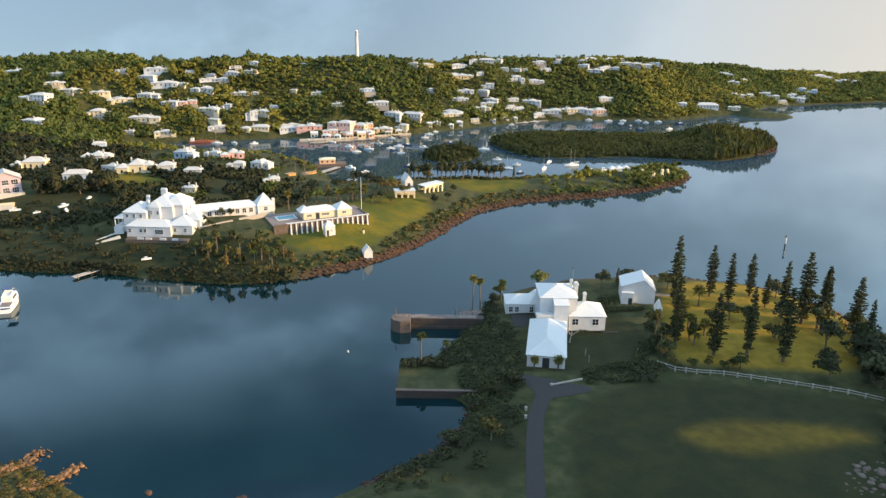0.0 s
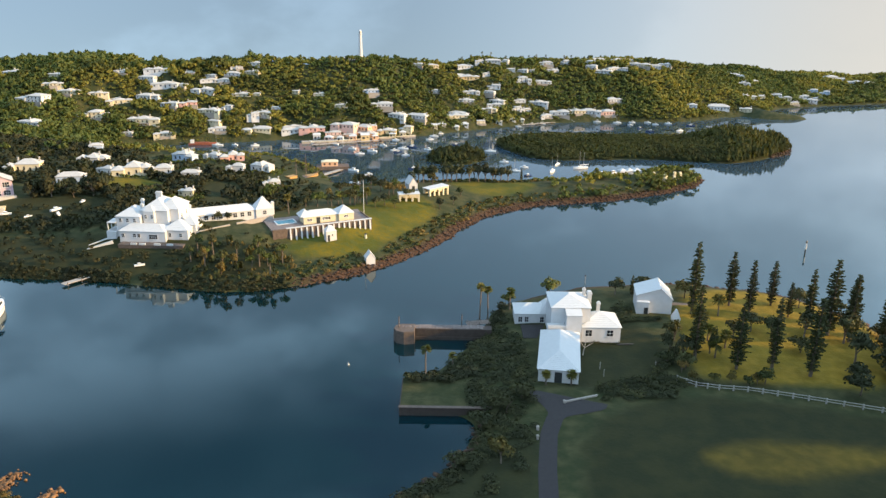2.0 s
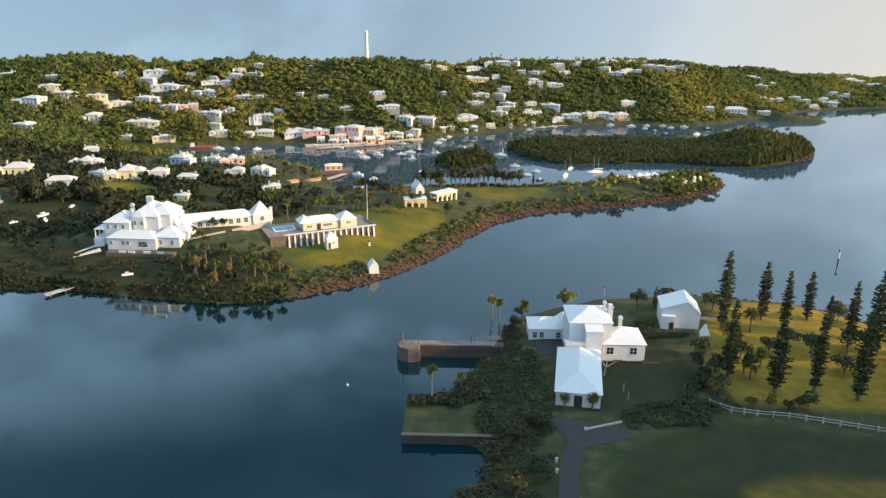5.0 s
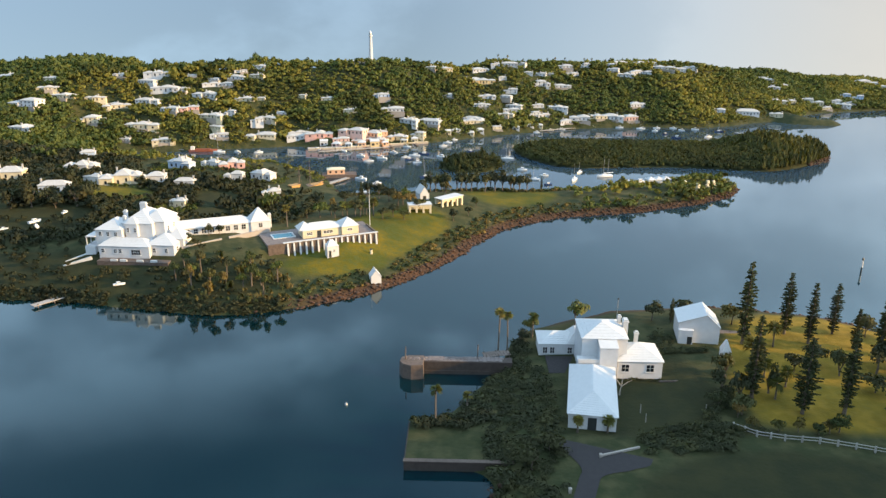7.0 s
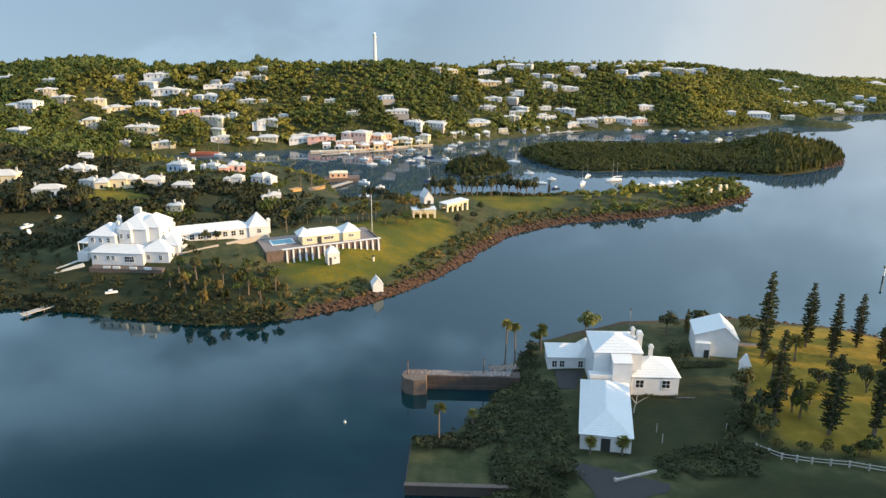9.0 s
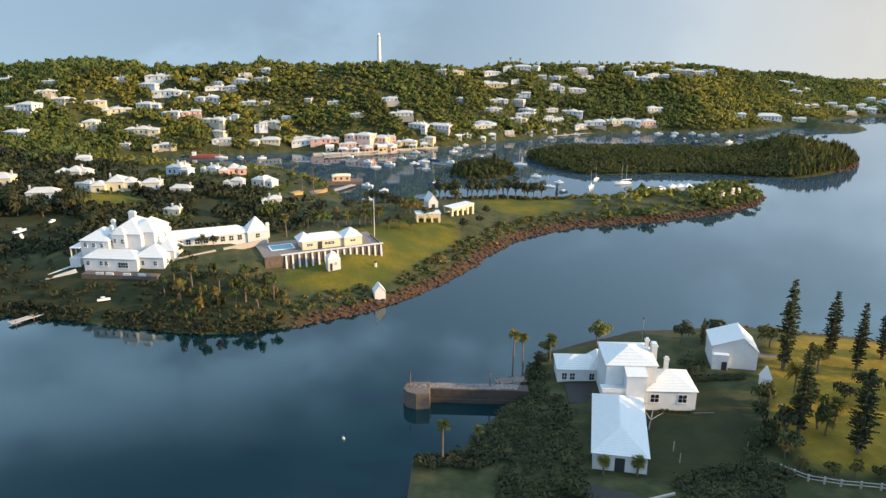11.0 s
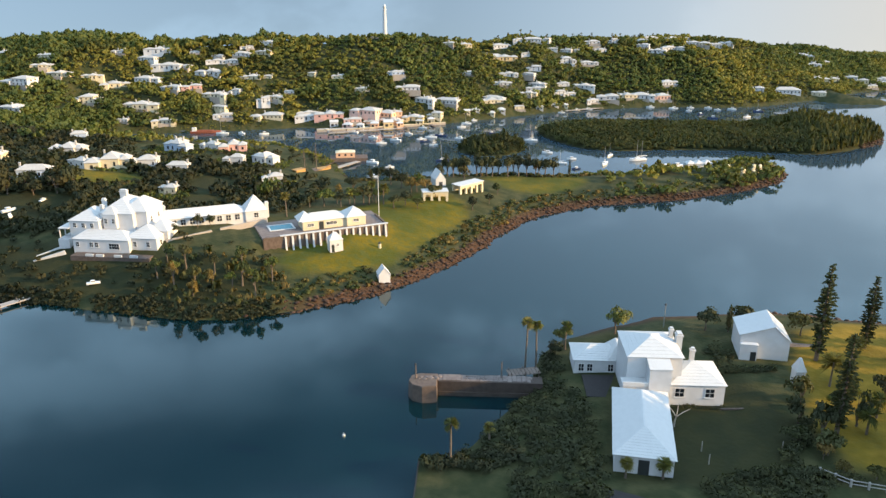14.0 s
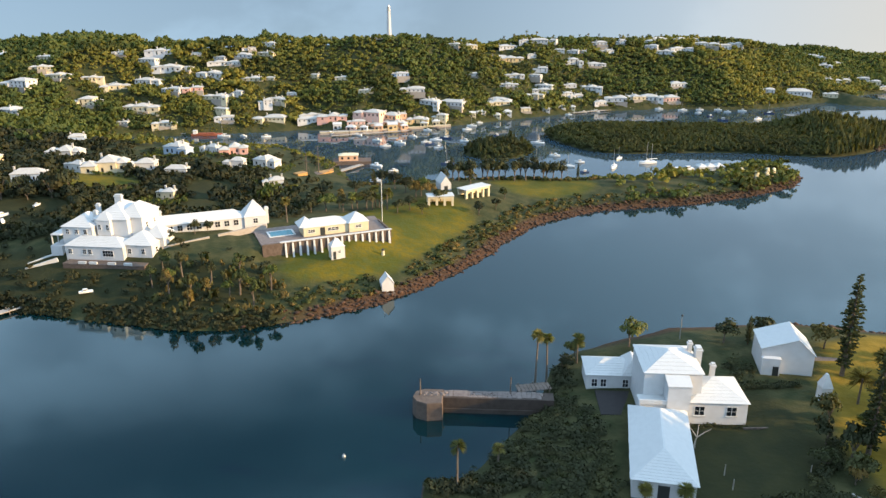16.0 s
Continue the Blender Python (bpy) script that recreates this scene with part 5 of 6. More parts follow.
    part("roof", Shape().box(-L * 0.2, L * 0.12, -L * 0.12, L * 0.12, L * 0.282, L * 0.30), M_HULL, b)
    return b


r_boat = np.random.default_rng(11)
HARBOUR = [(-46, 366), (-41, 355), (-36, 361), (-32, 375), (-24, 360), (-22, 368), (-20, 353), (-10, 366), (-10, 392), (-15, 326), (-33, 314), (-37, 300), (24, 341), (19, 364), (32, 316), (32, 331),
           (-40, 321), (-8, 401), (-5, 409), (105, 433), (117, 446), (136, 443), (125, 426), (102, 443), (108, 422), (-111, 371), (-103, 372), (-93, 371), (-27, 389), (-56, 377), (-68, 379), (38, 434), (-26, 364), (-18, 372), (3, 379)]
for i, (bx, by) in enumerate(HARBOUR):
    turn = 160 + r_boat.random() * 50
    if i % 4 == 1:
        sailing_boat(bx, by, turn, 4.2 + r_boat.random() * 1.4, M_HULL_BLUE if i % 3 == 0 else None)
    else:
        motor_boat(bx, by, turn, 3.0 + r_boat.random() * 1.6, M_HULL_BLUE if i % 5 == 4 else None)
for bx, by, turn, L, n in ((43.0, 324, 250, 5.6, 1), (56, 331, 200, 6.5, 2), (47, 338, 240, 4.0, 1), (27.5, 324, 170, 4.2, 1), (96, 450, 180, 4.5, 1), (52, 444, 180, 4.5, 1)):
    sailing_boat(bx, by, turn, L, None, n)
for bx, by, turn, L in ((63, 318.5, 190, 5.5), (68, 322, 200, 4.5), (70, 452, 180, 4), (85, 453, 180, 4), (46, 441, 200, 3.5), (105, 452, 180, 3.6), (114, 452, 160, 3.6), (125, 449, 160, 4)):
    motor_boat(bx, by, turn, L)
CB = thing("cabin_cruiser", pose(-104.6, 171.0, 0, 0, 0, 104), "white cabin cruiser with flying bridge on calm water", "boat", "boats off the point")
part("hull", hull_shape(10.5, 3.4, 1.45), M_HULL, CB)
part("rub_rail", hull_shape(10.56, 3.5, 1.5).turned(pose(0, 0, 0.0) @ Matrix.Diagonal((1, 1, 0.2, 1))).turned(pose(0, 0, 1.12)), M_HULL_BLUE, CB)
part("cockpit", Shape().box(-4.6, -1.9, -1.15, 1.15, 1.5, 1.56), M_DECK, CB)
part("saloon", Shape().add([(-1.9, -1.35, 1.45), (2.6, -1.2, 1.6), (2.6, 1.2, 1.6), (-1.9, 1.35, 1.45), (-1.9, -1.2, 3.0), (1.3, -1.05, 3.0), (1.3, 1.05, 3.0), (-1.9, 1.2, 3.0)], [(4, 5, 6, 7), (0, 1, 5, 4), (1, 2, 6, 5), (2, 3, 7, 6), (3, 0, 4, 7)]), M_FRAME, CB)
for sy in (-1, 1):
    part("side_window", Shape().box(-1.5, 1.2, sy * 1.29 - 0.03, sy * 1.29 + 0.03, 2.15, 2.7), M_GLASS, CB)
part("windscreen", Shape().add([(2.28, -0.95, 2.0), (2.28, 0.95, 2.0), (1.52, 0.9, 2.85), (1.52, -0.9, 2.85)], [(0, 1, 2, 3)]), M_GLASS, CB)
part("bridge", Shape().box(-1.7, 0.7, -1.0, 1.0, 3.0, 3.1).box(0.5, 0.7, -1.0, 1.0, 3.1, 3.7).box(-1.7, 0.5, -1.0, -0.88, 3.1, 3.5).box(-1.7, 0.5, 0.88, 1.0, 3.1, 3.5), M_HULL, CB)
part("bimini", Shape().box(-1.9, 0.6, -1.05, 1.05, 4.75, 4.83), M_HULL_BLUE, CB)
for px in (-1.7, 0.4):
    for sy in (-0.95, 0.95):
        part("stanchion", Shape().tube([(px, sy, 3.3), (px, sy, 4.76)], [0.03, 0.03], 5), M_METAL, CB)
part("bow_rail", Shape().tube([(0.5, -1.5, 2.2), (3.6, -1.15, 2.4), (5.2, 0, 2.5), (3.6, 1.15, 2.4), (0.5, 1.5, 2.2)], [0.03] * 5, 5), M_METAL, CB)
dinghy = motor_boat(-81.0, 197.0, 25, 2.6, None, "boats off the point")
dinghy.location.z = ground_at(-81.0, 197.0) + 0.3
for px, py, turn, L in ((-119.6, 232.5, 60, 3.6), (-117.6, 229.5, 130, 2.8), (-114.5, 239.5, 80, 2.4), (-133.5, 229.5, 20, 3.2), (-126.0, 228.0, 40, 2.2)):
    laid_up = motor_boat(px, py, turn, L, None, "dinghies laid up on land")
    laid_up.location.z = ground_at(px, py) + 0.35 * 0.14 * L
    laid_up["label"] = "small white dinghy laid up on dark grass"

# the timber ship lying at the inlet
SP = thing("timber_ship", pose(-57.5, 298.0, 0.4, 0, 0, 50), "varnished timber sailing ship with two masts at the shore", "ship")
part("hull", hull_shape(17, 4.2, 2.0), M_SHIP, SP)
part("gunwale", hull_shape(17.1, 4.3, 2.1).turned(Matrix.Diagonal((1, 1, 0.12, 1))).turned(pose(0, 0, 1.95)), M_TIMBER, SP)
part("stripe", hull_shape(17.06, 4.26, 2.0).turned(Matrix.Diagonal((1, 1, 0.1, 1))).turned(pose(0, 0, 1.15)), M_SHUTTER, SP)
part("deckhouse", Shape().box(-6.2, -2.6, -1.2, 1.2, 2.1, 3.4).box(-6.4, -2.4, -1.35, 1.35, 3.4, 3.52), M_SHIP, SP)
part("bowsprit", Shape().tube([(7.0, 0, 2.5), (12.0, 0, 3.8)], [0.14, 0.06], 6), M_TIMBER, SP)
for mx, mh in ((2.8, 11.0), (-2.0, 9.8)):
    part("mast", Shape().tube([(mx, 0, 1), (mx, 0, mh)], [0.16, 0.08], 8), M_TIMBER, SP)
    part("yard", Shape().tube([(mx, -2.4, mh * 0.7), (mx, 2.4, mh * 0.7)], [0.07, 0.07], 6), M_TIMBER, SP)
    for sy in (-1.9, 1.9):
        part("shroud", Shape().tube([(mx, sy, 2.0), (mx, 0, mh * 0.9)], [0.03, 0.03], 4), M_TIMBER, SP)
OB = thing("boat_house", pose(-50.5, 326, 0.8, 0, 0, 10), "low peach-coloured boat house on a stone quay in the harbour", "house")
part("quay", Shape().box(-5.5, 8.0, -3.4, 3.0, -2, 0.3), M_STONE, OB)
part("wall", Shape().box(-3.4, 3.4, -1.8, 1.8, 0.3, 2.1), M_WALLS["peach"], OB)
part("roof", Shape().hip(-3.4, 3.4, -1.8, 1.8, 2.1, 2.9, 0.2, 0.12), M_WALLS["cream"], OB)
for wx in (-2.2, 0.0, 2.2):
    pane(OB, wx, -1.8, 0.9, 0.7, 0.8)
YH = thing("yacht_shed", pose(72, 312, 2.2, 0, 0, 12), "low white shed with gabled roofs among trees on the point", "shed")
for k in range(3):
    part("wall", Shape().box(-4 + k * 3, -1 + k * 3, -1.6, 1.6, -1, 1.5), M_WALLS["white"], YH)
    part("roof", Shape().hip(-4 + k * 3, -1 + k * 3, -1.6, 1.6, 1.5, 2.6, 0.1, 0.1), M_ROOF, YH)
r_ruin = np.random.default_rng(64)
for px, py, h in ((88, 303, 2.8), (83.5, 300, 2.2), (91, 306, 2.0), (80, 304, 1.6)):
    RN = thing("stone_ruin", pose(px, py, ground_at(px, py)), "pale weathered stone ruin among shrubs", "ruin", "ruins on the point")
    z = -0.3
    while z < h:
        k, t = 0.75 * (1 - 0.45 * max(z, 0) / h), 0.4 + 0.25 * r_ruin.random()
        ox, oy = r_ruin.normal() * 0.12, r_ruin.normal() * 0.12
        v, f, _ = ROCKS[int(r_ruin.integers(0, 6))]
        part("block", Shape().add([(ox + a * k * 1.3, oy + b * k * 1.3, z + t / 2 + c * t * 1.5) for a, b, c in v], [tuple(q) for q in f]), M_WALLS["cream"], RN)
        z += t


# stone quays under the harbour-front houses
HQ = thing("harbour_quay", pose(-45, 389, 0), "pale stone quay along the harbour front below pink houses", "quay")
line = [(-72, 378.5), (-60, 381.5), (-51, 385.5), (-42, 390.5), (-30, 395.5), (-18, 400.5)]
for (ax, ay), (bx, by) in zip(line, line[1:]):
    ang, far = math.degrees(math.atan2(by - ay, bx - ax)), math.hypot(bx - ax, by - ay)
    m = pose(ax + 45, ay - 389, 0, 0, 0, ang)
    part("quay_wall", Shape().box(0.0, far - 0.1, -1.6, 2.6, -1.5, 0.85).turned(m), M_PAVING, HQ)
    part("coping", Shape().box(0.0, far - 0.1, -1.75, -1.2, 0.85, 1.02).turned(m), M_WALLS["cream"], HQ)
    part("landing_stage", Shape().box(far * 0.4, far * 0.4 + 1.4, -6.0, -1.75, 0.25, 0.5).turned(m), M_TIMBER, HQ)


def shed(x, y, w, colour, turn, low=1.0):
    """A small waterside shed: lean-to or hipped roof, wide door, one window."""
    b = thing("waterside_shed", pose(x, y, max(0.85, ground_at(x, y)), 0, 0, turn), "small rendered shed with pale roof at the harbour edge", "shed", "sheds along the harbour")
    d, h = w * 0.7, 1.5 * low
    part("wall", Shape().box(-w / 2, w / 2, 0, d, -2.0, h), M_WALLS[colour], b)
    part("roof", Shape().hip(-w / 2, w / 2, 0, d, h, h + 0.25 * w, 0.15, 0.1, gable=low > 1.1), M_ROOF, b)
    pane(b, -w * 0.2, 0, 0.0, w * 0.3, 1.1, 0, "door", shutter_mesh)
    pane(b, w * 0.25, 0, 0.6, w * 0.2, 0.5)


for i, (px, py, w, colour) in enumerate([(-60, 384, 4.0, "rose"), (-54, 383, 3.0, "white"), (-48, 385.5, 3.6, "peach"), (-42, 387.5, 4.2, "yellow"), (-37, 389, 3.0, "peach"), (-29, 394.5, 3.4, "yellow"), (-24, 398, 3.2, "cream"), (-66, 386.5, 3.6, "white"),
                                         (-4, 414, 4.2, "white"), (3, 416, 3.6, "cream"), (8, 420, 4.0, "white"), (-8, 410, 3.0, "cream"), (35, 438, 4.0, "white"), (40, 441, 3.4, "cream"), (27, 432, 3.6, "white"), (-14, 412, 3.8, "white")]):
    shed(px, py, w, colour, -10 + (i * 37) % 30, 0.8 + 0.15 * (i % 4))
landing(-147, 371.5, -128, 373.5, 2.4, 0.8, "long pale dock with boat sheds on the inlet")
BG = thing("barge", pose(-118.5, 372.5, 0, 0, 0, 8), "long low rust-red barge moored in the inlet", "barge", "boats in the inlet")
part("hull", hull_shape(13.0, 2.6, 0.9, 0.02), M_RUST, BG)
part("hatch", Shape().box(-3.5, 3.0, -0.7, 0.7, 0.9, 1.3), M_RUST, BG)
part("wheelhouse", Shape().box(-5.6, -4.0, -0.8, 0.8, 0.9, 2.3).hip(-5.6, -4.0, -0.8, 0.8, 2.3, 2.5, 0.1, 0.06), M_FRAME, BG)


# ---- single trees ----
def leaf_mesh(name, V, F, mat, tint, N=None):
    return big_mesh(name, np.array(V), np.array(F), mat, {"tint": np.full(len(V), tint)}, normals=N)


def norfolk_pine_meshes(h, seed, spread=1.0):
    """Tiers of level limbs, each set with short upright needle clumps, that shorten to the tip."""
    r = np.random.default_rng(seed)
    V, F = [], []
    tiers = int(h * 1.9)
    limbs = Shape()
    for i in range(tiers):
        k = i / tiers
        z = h * (0.09 + 0.9 * k)
        full = (0.7 + 0.3 * math.sin(math.pi * min(1.0, k / 0.7))) if k < 0.45 else ((1 - k) / 0.55) ** 0.62
        reach = spread * (0.098 * h * full * (0.7 + 0.5 * r.random()) * (0.6 if r.random() < 0.14 and k < 0.6 else 1.0) + 0.1)
        n = 7 if k < 0.7 else 5
        off = r.random() * 6
        for j in range(n):
            a = off + 2 * math.pi * j / n + r.normal() * 0.12
            d = np.array([math.cos(a), math.sin(a), 0.0])
            L = reach * (0.7 + 0.45 * r.random())
            z = h * (0.09 + 0.9 * k) + r.normal() * 0.16
            if k < 0.85:
                limbs.tube([(0, 0, z), tuple(d * L * 0.9 + np.array([0, 0, z + 0.1]))], [0.035, 0.012], 3, False)
            m = max(2, int(L / 0.28))
            side = np.array([-d[1], d[0], 0.0])
            for q in range(m):
                c = d * L * (0.2 + 0.8 * (q + 0.5) / m) + np.array([0, 0, z + 0.1 + 0.12 * (q / m) ** 2])
                s = 0.24 + 0.12 * r.random()
                kk = len(V)
                up = np.array([0, 0, 1.0])
                t1 = d * (0.8 + 0.3 * r.random()) + up * 0.35 * r.normal()
                for u, v in ((-1, -0.4), (1, -0.5), (0.9, 0.6), (-0.8, 0.7)):
                    V.append(c + s * (t1 * u + side * v * 0.95 + up * abs(v) * 0.35))
                F += [(kk, kk + 1, kk + 2), (kk, kk + 2, kk + 3)]
                kk = len(V)
                for u, v in ((-0.9, -0.25), (0.9, -0.25), (0.7, 0.9), (-0.7, 0.8)):
                    V.append(c + s * (t1 * u * 0.8 + up * v * 0.85 + side * 0.3 * r.normal()))
                F += [(kk, kk + 1, kk + 2), (kk, kk + 2, kk + 3)]
    trunk = Shape().tube([(0, 0, -0.5), (0.03, 0, h * 0.4), (0, 0.02, h * 0.8), (0, 0, h)], [0.028 * h * 0.8, 0.018 * h, 0.008 * h, 0.01], 8)
    return trunk.mesh("trunk", M_BARK), limbs.mesh("branchwork", M_BARK), leaf_mesh("crown", V, F, M_PINE, r.random() * 0.4)


PINE_MESHES = [norfolk_pine_meshes(16.0, 20 + s, 0.92 + 0.09 * s) for s in range(5)]


def norfolk_pine(x, y, h, i):
    t = thing("norfolk_pine", pose(x, y, ground_at(x, y), 0, 0, i * 77) @ Matrix.Diagonal((h / 16, h / 16, h / 16, 1)), "tall dark norfolk pine with tiered limbs on the lawn", "tree", "pines on the lawn")
    a, b, c = PINE_MESHES[i % 5]
    part("trunk", a, None, t)
    part("branchwork", b, None, t)["kind"] = "stuff"
    part("crown", c, None, t)
    return t


for i, (px, py, h) in enumerate([(55.9, 171.3, 17.3), (66.2, 176.5, 13.6), (69.2, 172.0, 13.0), (76.3, 177.2, 11.1), (77.5, 170.2, 8.5), (78.8, 163.7, 14.0), (82.0, 160.7, 17.6), (85.2, 157.7, 15.2), (44.5, 182.0, 5.4),
                                 (56.6, 144.2, 14.0), (63.5, 144.2, 15.2), (70.0, 141.7, 16.5), (50.0, 149.2, 15.5), (89.6, 166.0, 12.5), (94.0, 160.0, 13.0), (91.0, 149.0, 11.0)]):
    norfolk_pine(px, py, h, i)


def broad_tree(x, y, h, spread, mat, i, label, group="", name="tree", crown_from=0.35, templates=None):
    """A tapered trunk that forks into limbs, under a ragged crown of leaf clumps."""
    r = np.random.default_rng(300 + i)
    t = thing(name, pose(x, y, ground_at(x, y) - 0.05, 0, 0, i * 49), label, "tree", group)
    fork = h * crown_from
    s = Shape().tube([(0, 0, -0.4), (0.1, 0, fork * 0.6), (0.05, 0.1, fork)], [0.035 * h, 0.026 * h, 0.022 * h], 7)
    for k in range(5):
        a = k * 1.26 + r.random()
        tip = Vector((math.cos(a) * spread * 0.55, math.sin(a) * spread * 0.55, fork + (h - fork) * (0.35 + 0.3 * r.random())))
        s.tube([(0.05, 0.1, fork * 0.95), tuple(Vector((0.05, 0.1, fork)).lerp(tip, 0.5) + Vector((0, 0, 0.2))), tuple(tip)], [0.018 * h, 0.012 * h, 0.006 * h], 5)
    part("trunk", s, M_BARK, t)
    v, f, n = (templates or FULL_CROWNS)[i % len(templates or FULL_CROWNS)]
    v = v.copy()
    v[:, :2] *= spread / 0.95
    v[:, 2] = fork * 0.85 + v[:, 2] * (h - fork * 0.85) / 1.55
    part("crown", leaf_mesh("crown", v, f, mat, r.random(), n), None, t)
    return t


def fan_palm(x, y, h, i, crown=1.5, fronds=26, label="tall fan palm with a round tufted crown by the water"):
    r = np.random.default_rng(500 + i)
    t = thing("palm_tree", pose(x, y, ground_at(x, y) - 0.05, 0, 0, i * 31), label, "palm")
    lean = r.normal() * 0.03 * h
    part("trunk", Shape().tube([(0, 0, -0.4), (lean * 0.3, 0, h * 0.4), (lean, 0, h)], [0.20, 0.15, 0.12], 8), M_BARK, t)
    V, F = [], []
    for j in range(fronds):
        a, e = r.random() * 6.283, -0.9 + 2.2 * (j / fronds)
        d = np.array([math.cos(a) * math.cos(e), math.sin(a) * math.cos(e), math.sin(e)])
        side = np.array([-math.sin(a), math.cos(a), 0.0])
        root = np.array([lean, 0, h])
        L = crown * (0.8 + 0.35 * r.random())
        for w in (-0.55, -0.28, 0.0, 0.28, 0.55):
            k = len(V)
            tip = root + d * L * (1 - abs(w) * 0.35) + side * w * L * 0.9 - np.array([0, 0, 0.18 * L])
            mid = root + d * L * 0.5 + side * w * L * 0.35
            V += [root + d * 0.12, mid + side * 0.1, tip, mid - side * 0.1]
            F += [(k, k + 1, k + 2), (k, k + 2, k + 3)]
    part("crown", leaf_mesh("crown", V, F, M_PALM, r.random()), None, t)
    return t


for i, (px, py, h, c) in enumerate([(7.2, 169.5, 9.6, 1.35), (9.2, 171.5, 7.9, 1.3), (-4.2, 139.6, 7.8, 1.25), (14.6, 176.5, 4.6, 1.5), (54.5, 162.5, 4.2, 2.5), (61.5, 170.0, 4.2, 1.9), (55.0, 157.0, 3.0, 1.8), (51.5, 153.0, 3.2, 1.8), (54.0, 149.0, 3.2, 1.9), (57.5, 153.5, 3.0, 1.7),
                                    (18.6, 138.0, 2.3, 1.2), (23.4, 138.0, 2.4, 1.3), (1.0, 146.5, 2.6, 1.1), (-27.0, 251.0, 5.0, 1.4), (-30.5, 254.0, 5.2, 1.5), (-36.5, 252.0, 4.0, 1.2), (-48.5, 231.5, 5.4, 1.5)]):
    fan_palm(px, py, h, i, c)

r_crest = np.random.default_rng(71)
for i in range(16):
    k = i / 15
    px = -8 + 104 * k + r_crest.normal() * 2
    py = float(np.interp(px, [q[0] for q in RIDGE], [q[1] for q in RIDGE])) + r_crest.normal() * 2
    fan_palm(px, py, 3.2 + 1.6 * r_crest.random(), 40 + i, 0.9, 14, "small dark palm on the skyline above the harbour")

for i, (px, py, h, s, mat) in enumerate([
        (40.5, 182.5, 4.8, 2.0, M_DARK), (24.0, 181.0, 5.6, 2.0, M_PALM), (12.0, 174.0, 2.8, 1.5, M_DARK), (14.5, 178.5, 3.4, 1.4, M_PALM), (48.0, 184.0, 4.8, 2.0, M_DARK), (57.0, 181.0, 5.0, 2.2, M_SHRUB),
        (76.0, 134.5, 5.0, 2.7, M_DARK), (76.3, 159.2, 6.4, 2.3, M_DARK), (83.6, 156.7, 7.8, 2.5, M_DARK), (80.7, 146.2, 8.0, 2.6, M_DARK), (86.0, 141.0, 7.5, 3.2, M_DARK),
        (84.0, 133.0, 7.0, 3.2, M_DARK), (90.5, 150.0, 6.0, 2.8, M_DARK), (72.5, 152.0, 4.0, 2.2, M_DARK), (60.0, 138.5, 3.6, 1.8, M_SHRUB), (93.0, 136.0, 8.0, 3.4, M_DARK),
        (66.0, 162.0, 4.6, 2.0, M_DARK), (61.0, 158.5, 4.2, 1.8, M_DARK), (82.5, 176.0, 4.5, 2.4, M_DARK), (90.0, 174.0, 4.0, 2.2, M_DARK)]):
    broad_tree(px, py, h, s, mat, i, "dark leafy tree with a ragged crown on the point", "trees round the lawn")

for i, (px, py, h, s) in enumerate([(53.5, 151.0, 6.0, 1.3), (69.0, 158.0, 6.0, 1.5), (46.5, 143.5, 4.2, 1.7), (43.5, 146.0, 3.2, 1.5)]):
    broad_tree(px, py, h, s, M_PINE, 30 + i, "tall dark columnar tree with foliage nearly to the ground", "trees round the lawn", crown_from=0.14)

for i, (px, py, h, sp) in enumerate([(47.5, 148.0, 6.0, 1.7), (48.0, 157.0, 5.4, 1.6), (45.5, 151.5, 4.6, 1.5)]):
    broad_tree(px, py, h, sp, M_DARK, 260 + i, "tall leafy tree between the shaded garden and the pines", "trees round the lawn", crown_from=0.2)
# low round bushes where the lawn falls to the rocky shore
for i, (px, py, h, sp) in enumerate([(78.5, 139.5, 3.6, 2.3), (86.0, 142.5, 4.6, 3.2), (90.5, 148.5, 4.4, 3.0), (93.5, 155.0, 3.8, 2.8), (83.5, 134.5, 4.6, 2.8), (88.5, 137.0, 5.0, 3.2), (95.0, 162.0, 3.4, 2.5)]):
    broad_tree(px, py, h, sp, [M_DARK, M_SHADE_LEAF][i % 2], 290 + i, "large dark rounded bush at the edge of the pine lawn", "bushes round the lawn", "bush", 0.12)
# row of round trees along the harbour side of the point, and garden trees by the pool house
r_row = np.random.default_rng(21)
for i in range(17):
    px, py = -12 + i * 2.15 + r_row.normal() * 0.5, 291 + i * 0.5 + r_row.normal() * 1.4
    broad_tree(px, py, 6.0 + r_row.random() * 2.0, 1.5 + r_row.random() * 0.5, M_DARK, 50 + i, "round dark shade tree in a row along the harbour", "row of trees by the harbour", crown_from=0.3)
for i, (px, py, h) in enumerate([(-66.5, 219.5, 3.6), (-64.0, 221.0, 3.0), (-70.0, 214.0, 2.6)]):
    broad_tree(px, py, h, 1.1, M_DARK, 280 + i, "small dark garden tree before the long white wing", "garden trees on the point")
for i, (px, py, h, sp) in enumerate([(-131.5, 242.0, 6.0, 2.2), (-129.0, 245.0, 7.5, 2.5), (-126.0, 243.0, 7.0, 2.6), (-122.5, 246.0, 6.0, 2.4), (-119.0, 243.0, 4.8, 2.3), (-116.5, 246.5, 6.5, 2.4), (-113.5, 245.0, 7.6, 2.6), (-110.5, 248.0, 8.0, 2.6), (-107.5, 244.0, 5.0, 2.3), (-112.0, 251.0, 7.0, 2.4), (-130.0, 249.0, 6.5, 2.4), (-103.5, 240.0, 3.8, 2.0), (-118.0, 250.0, 5.0, 2.3)]):
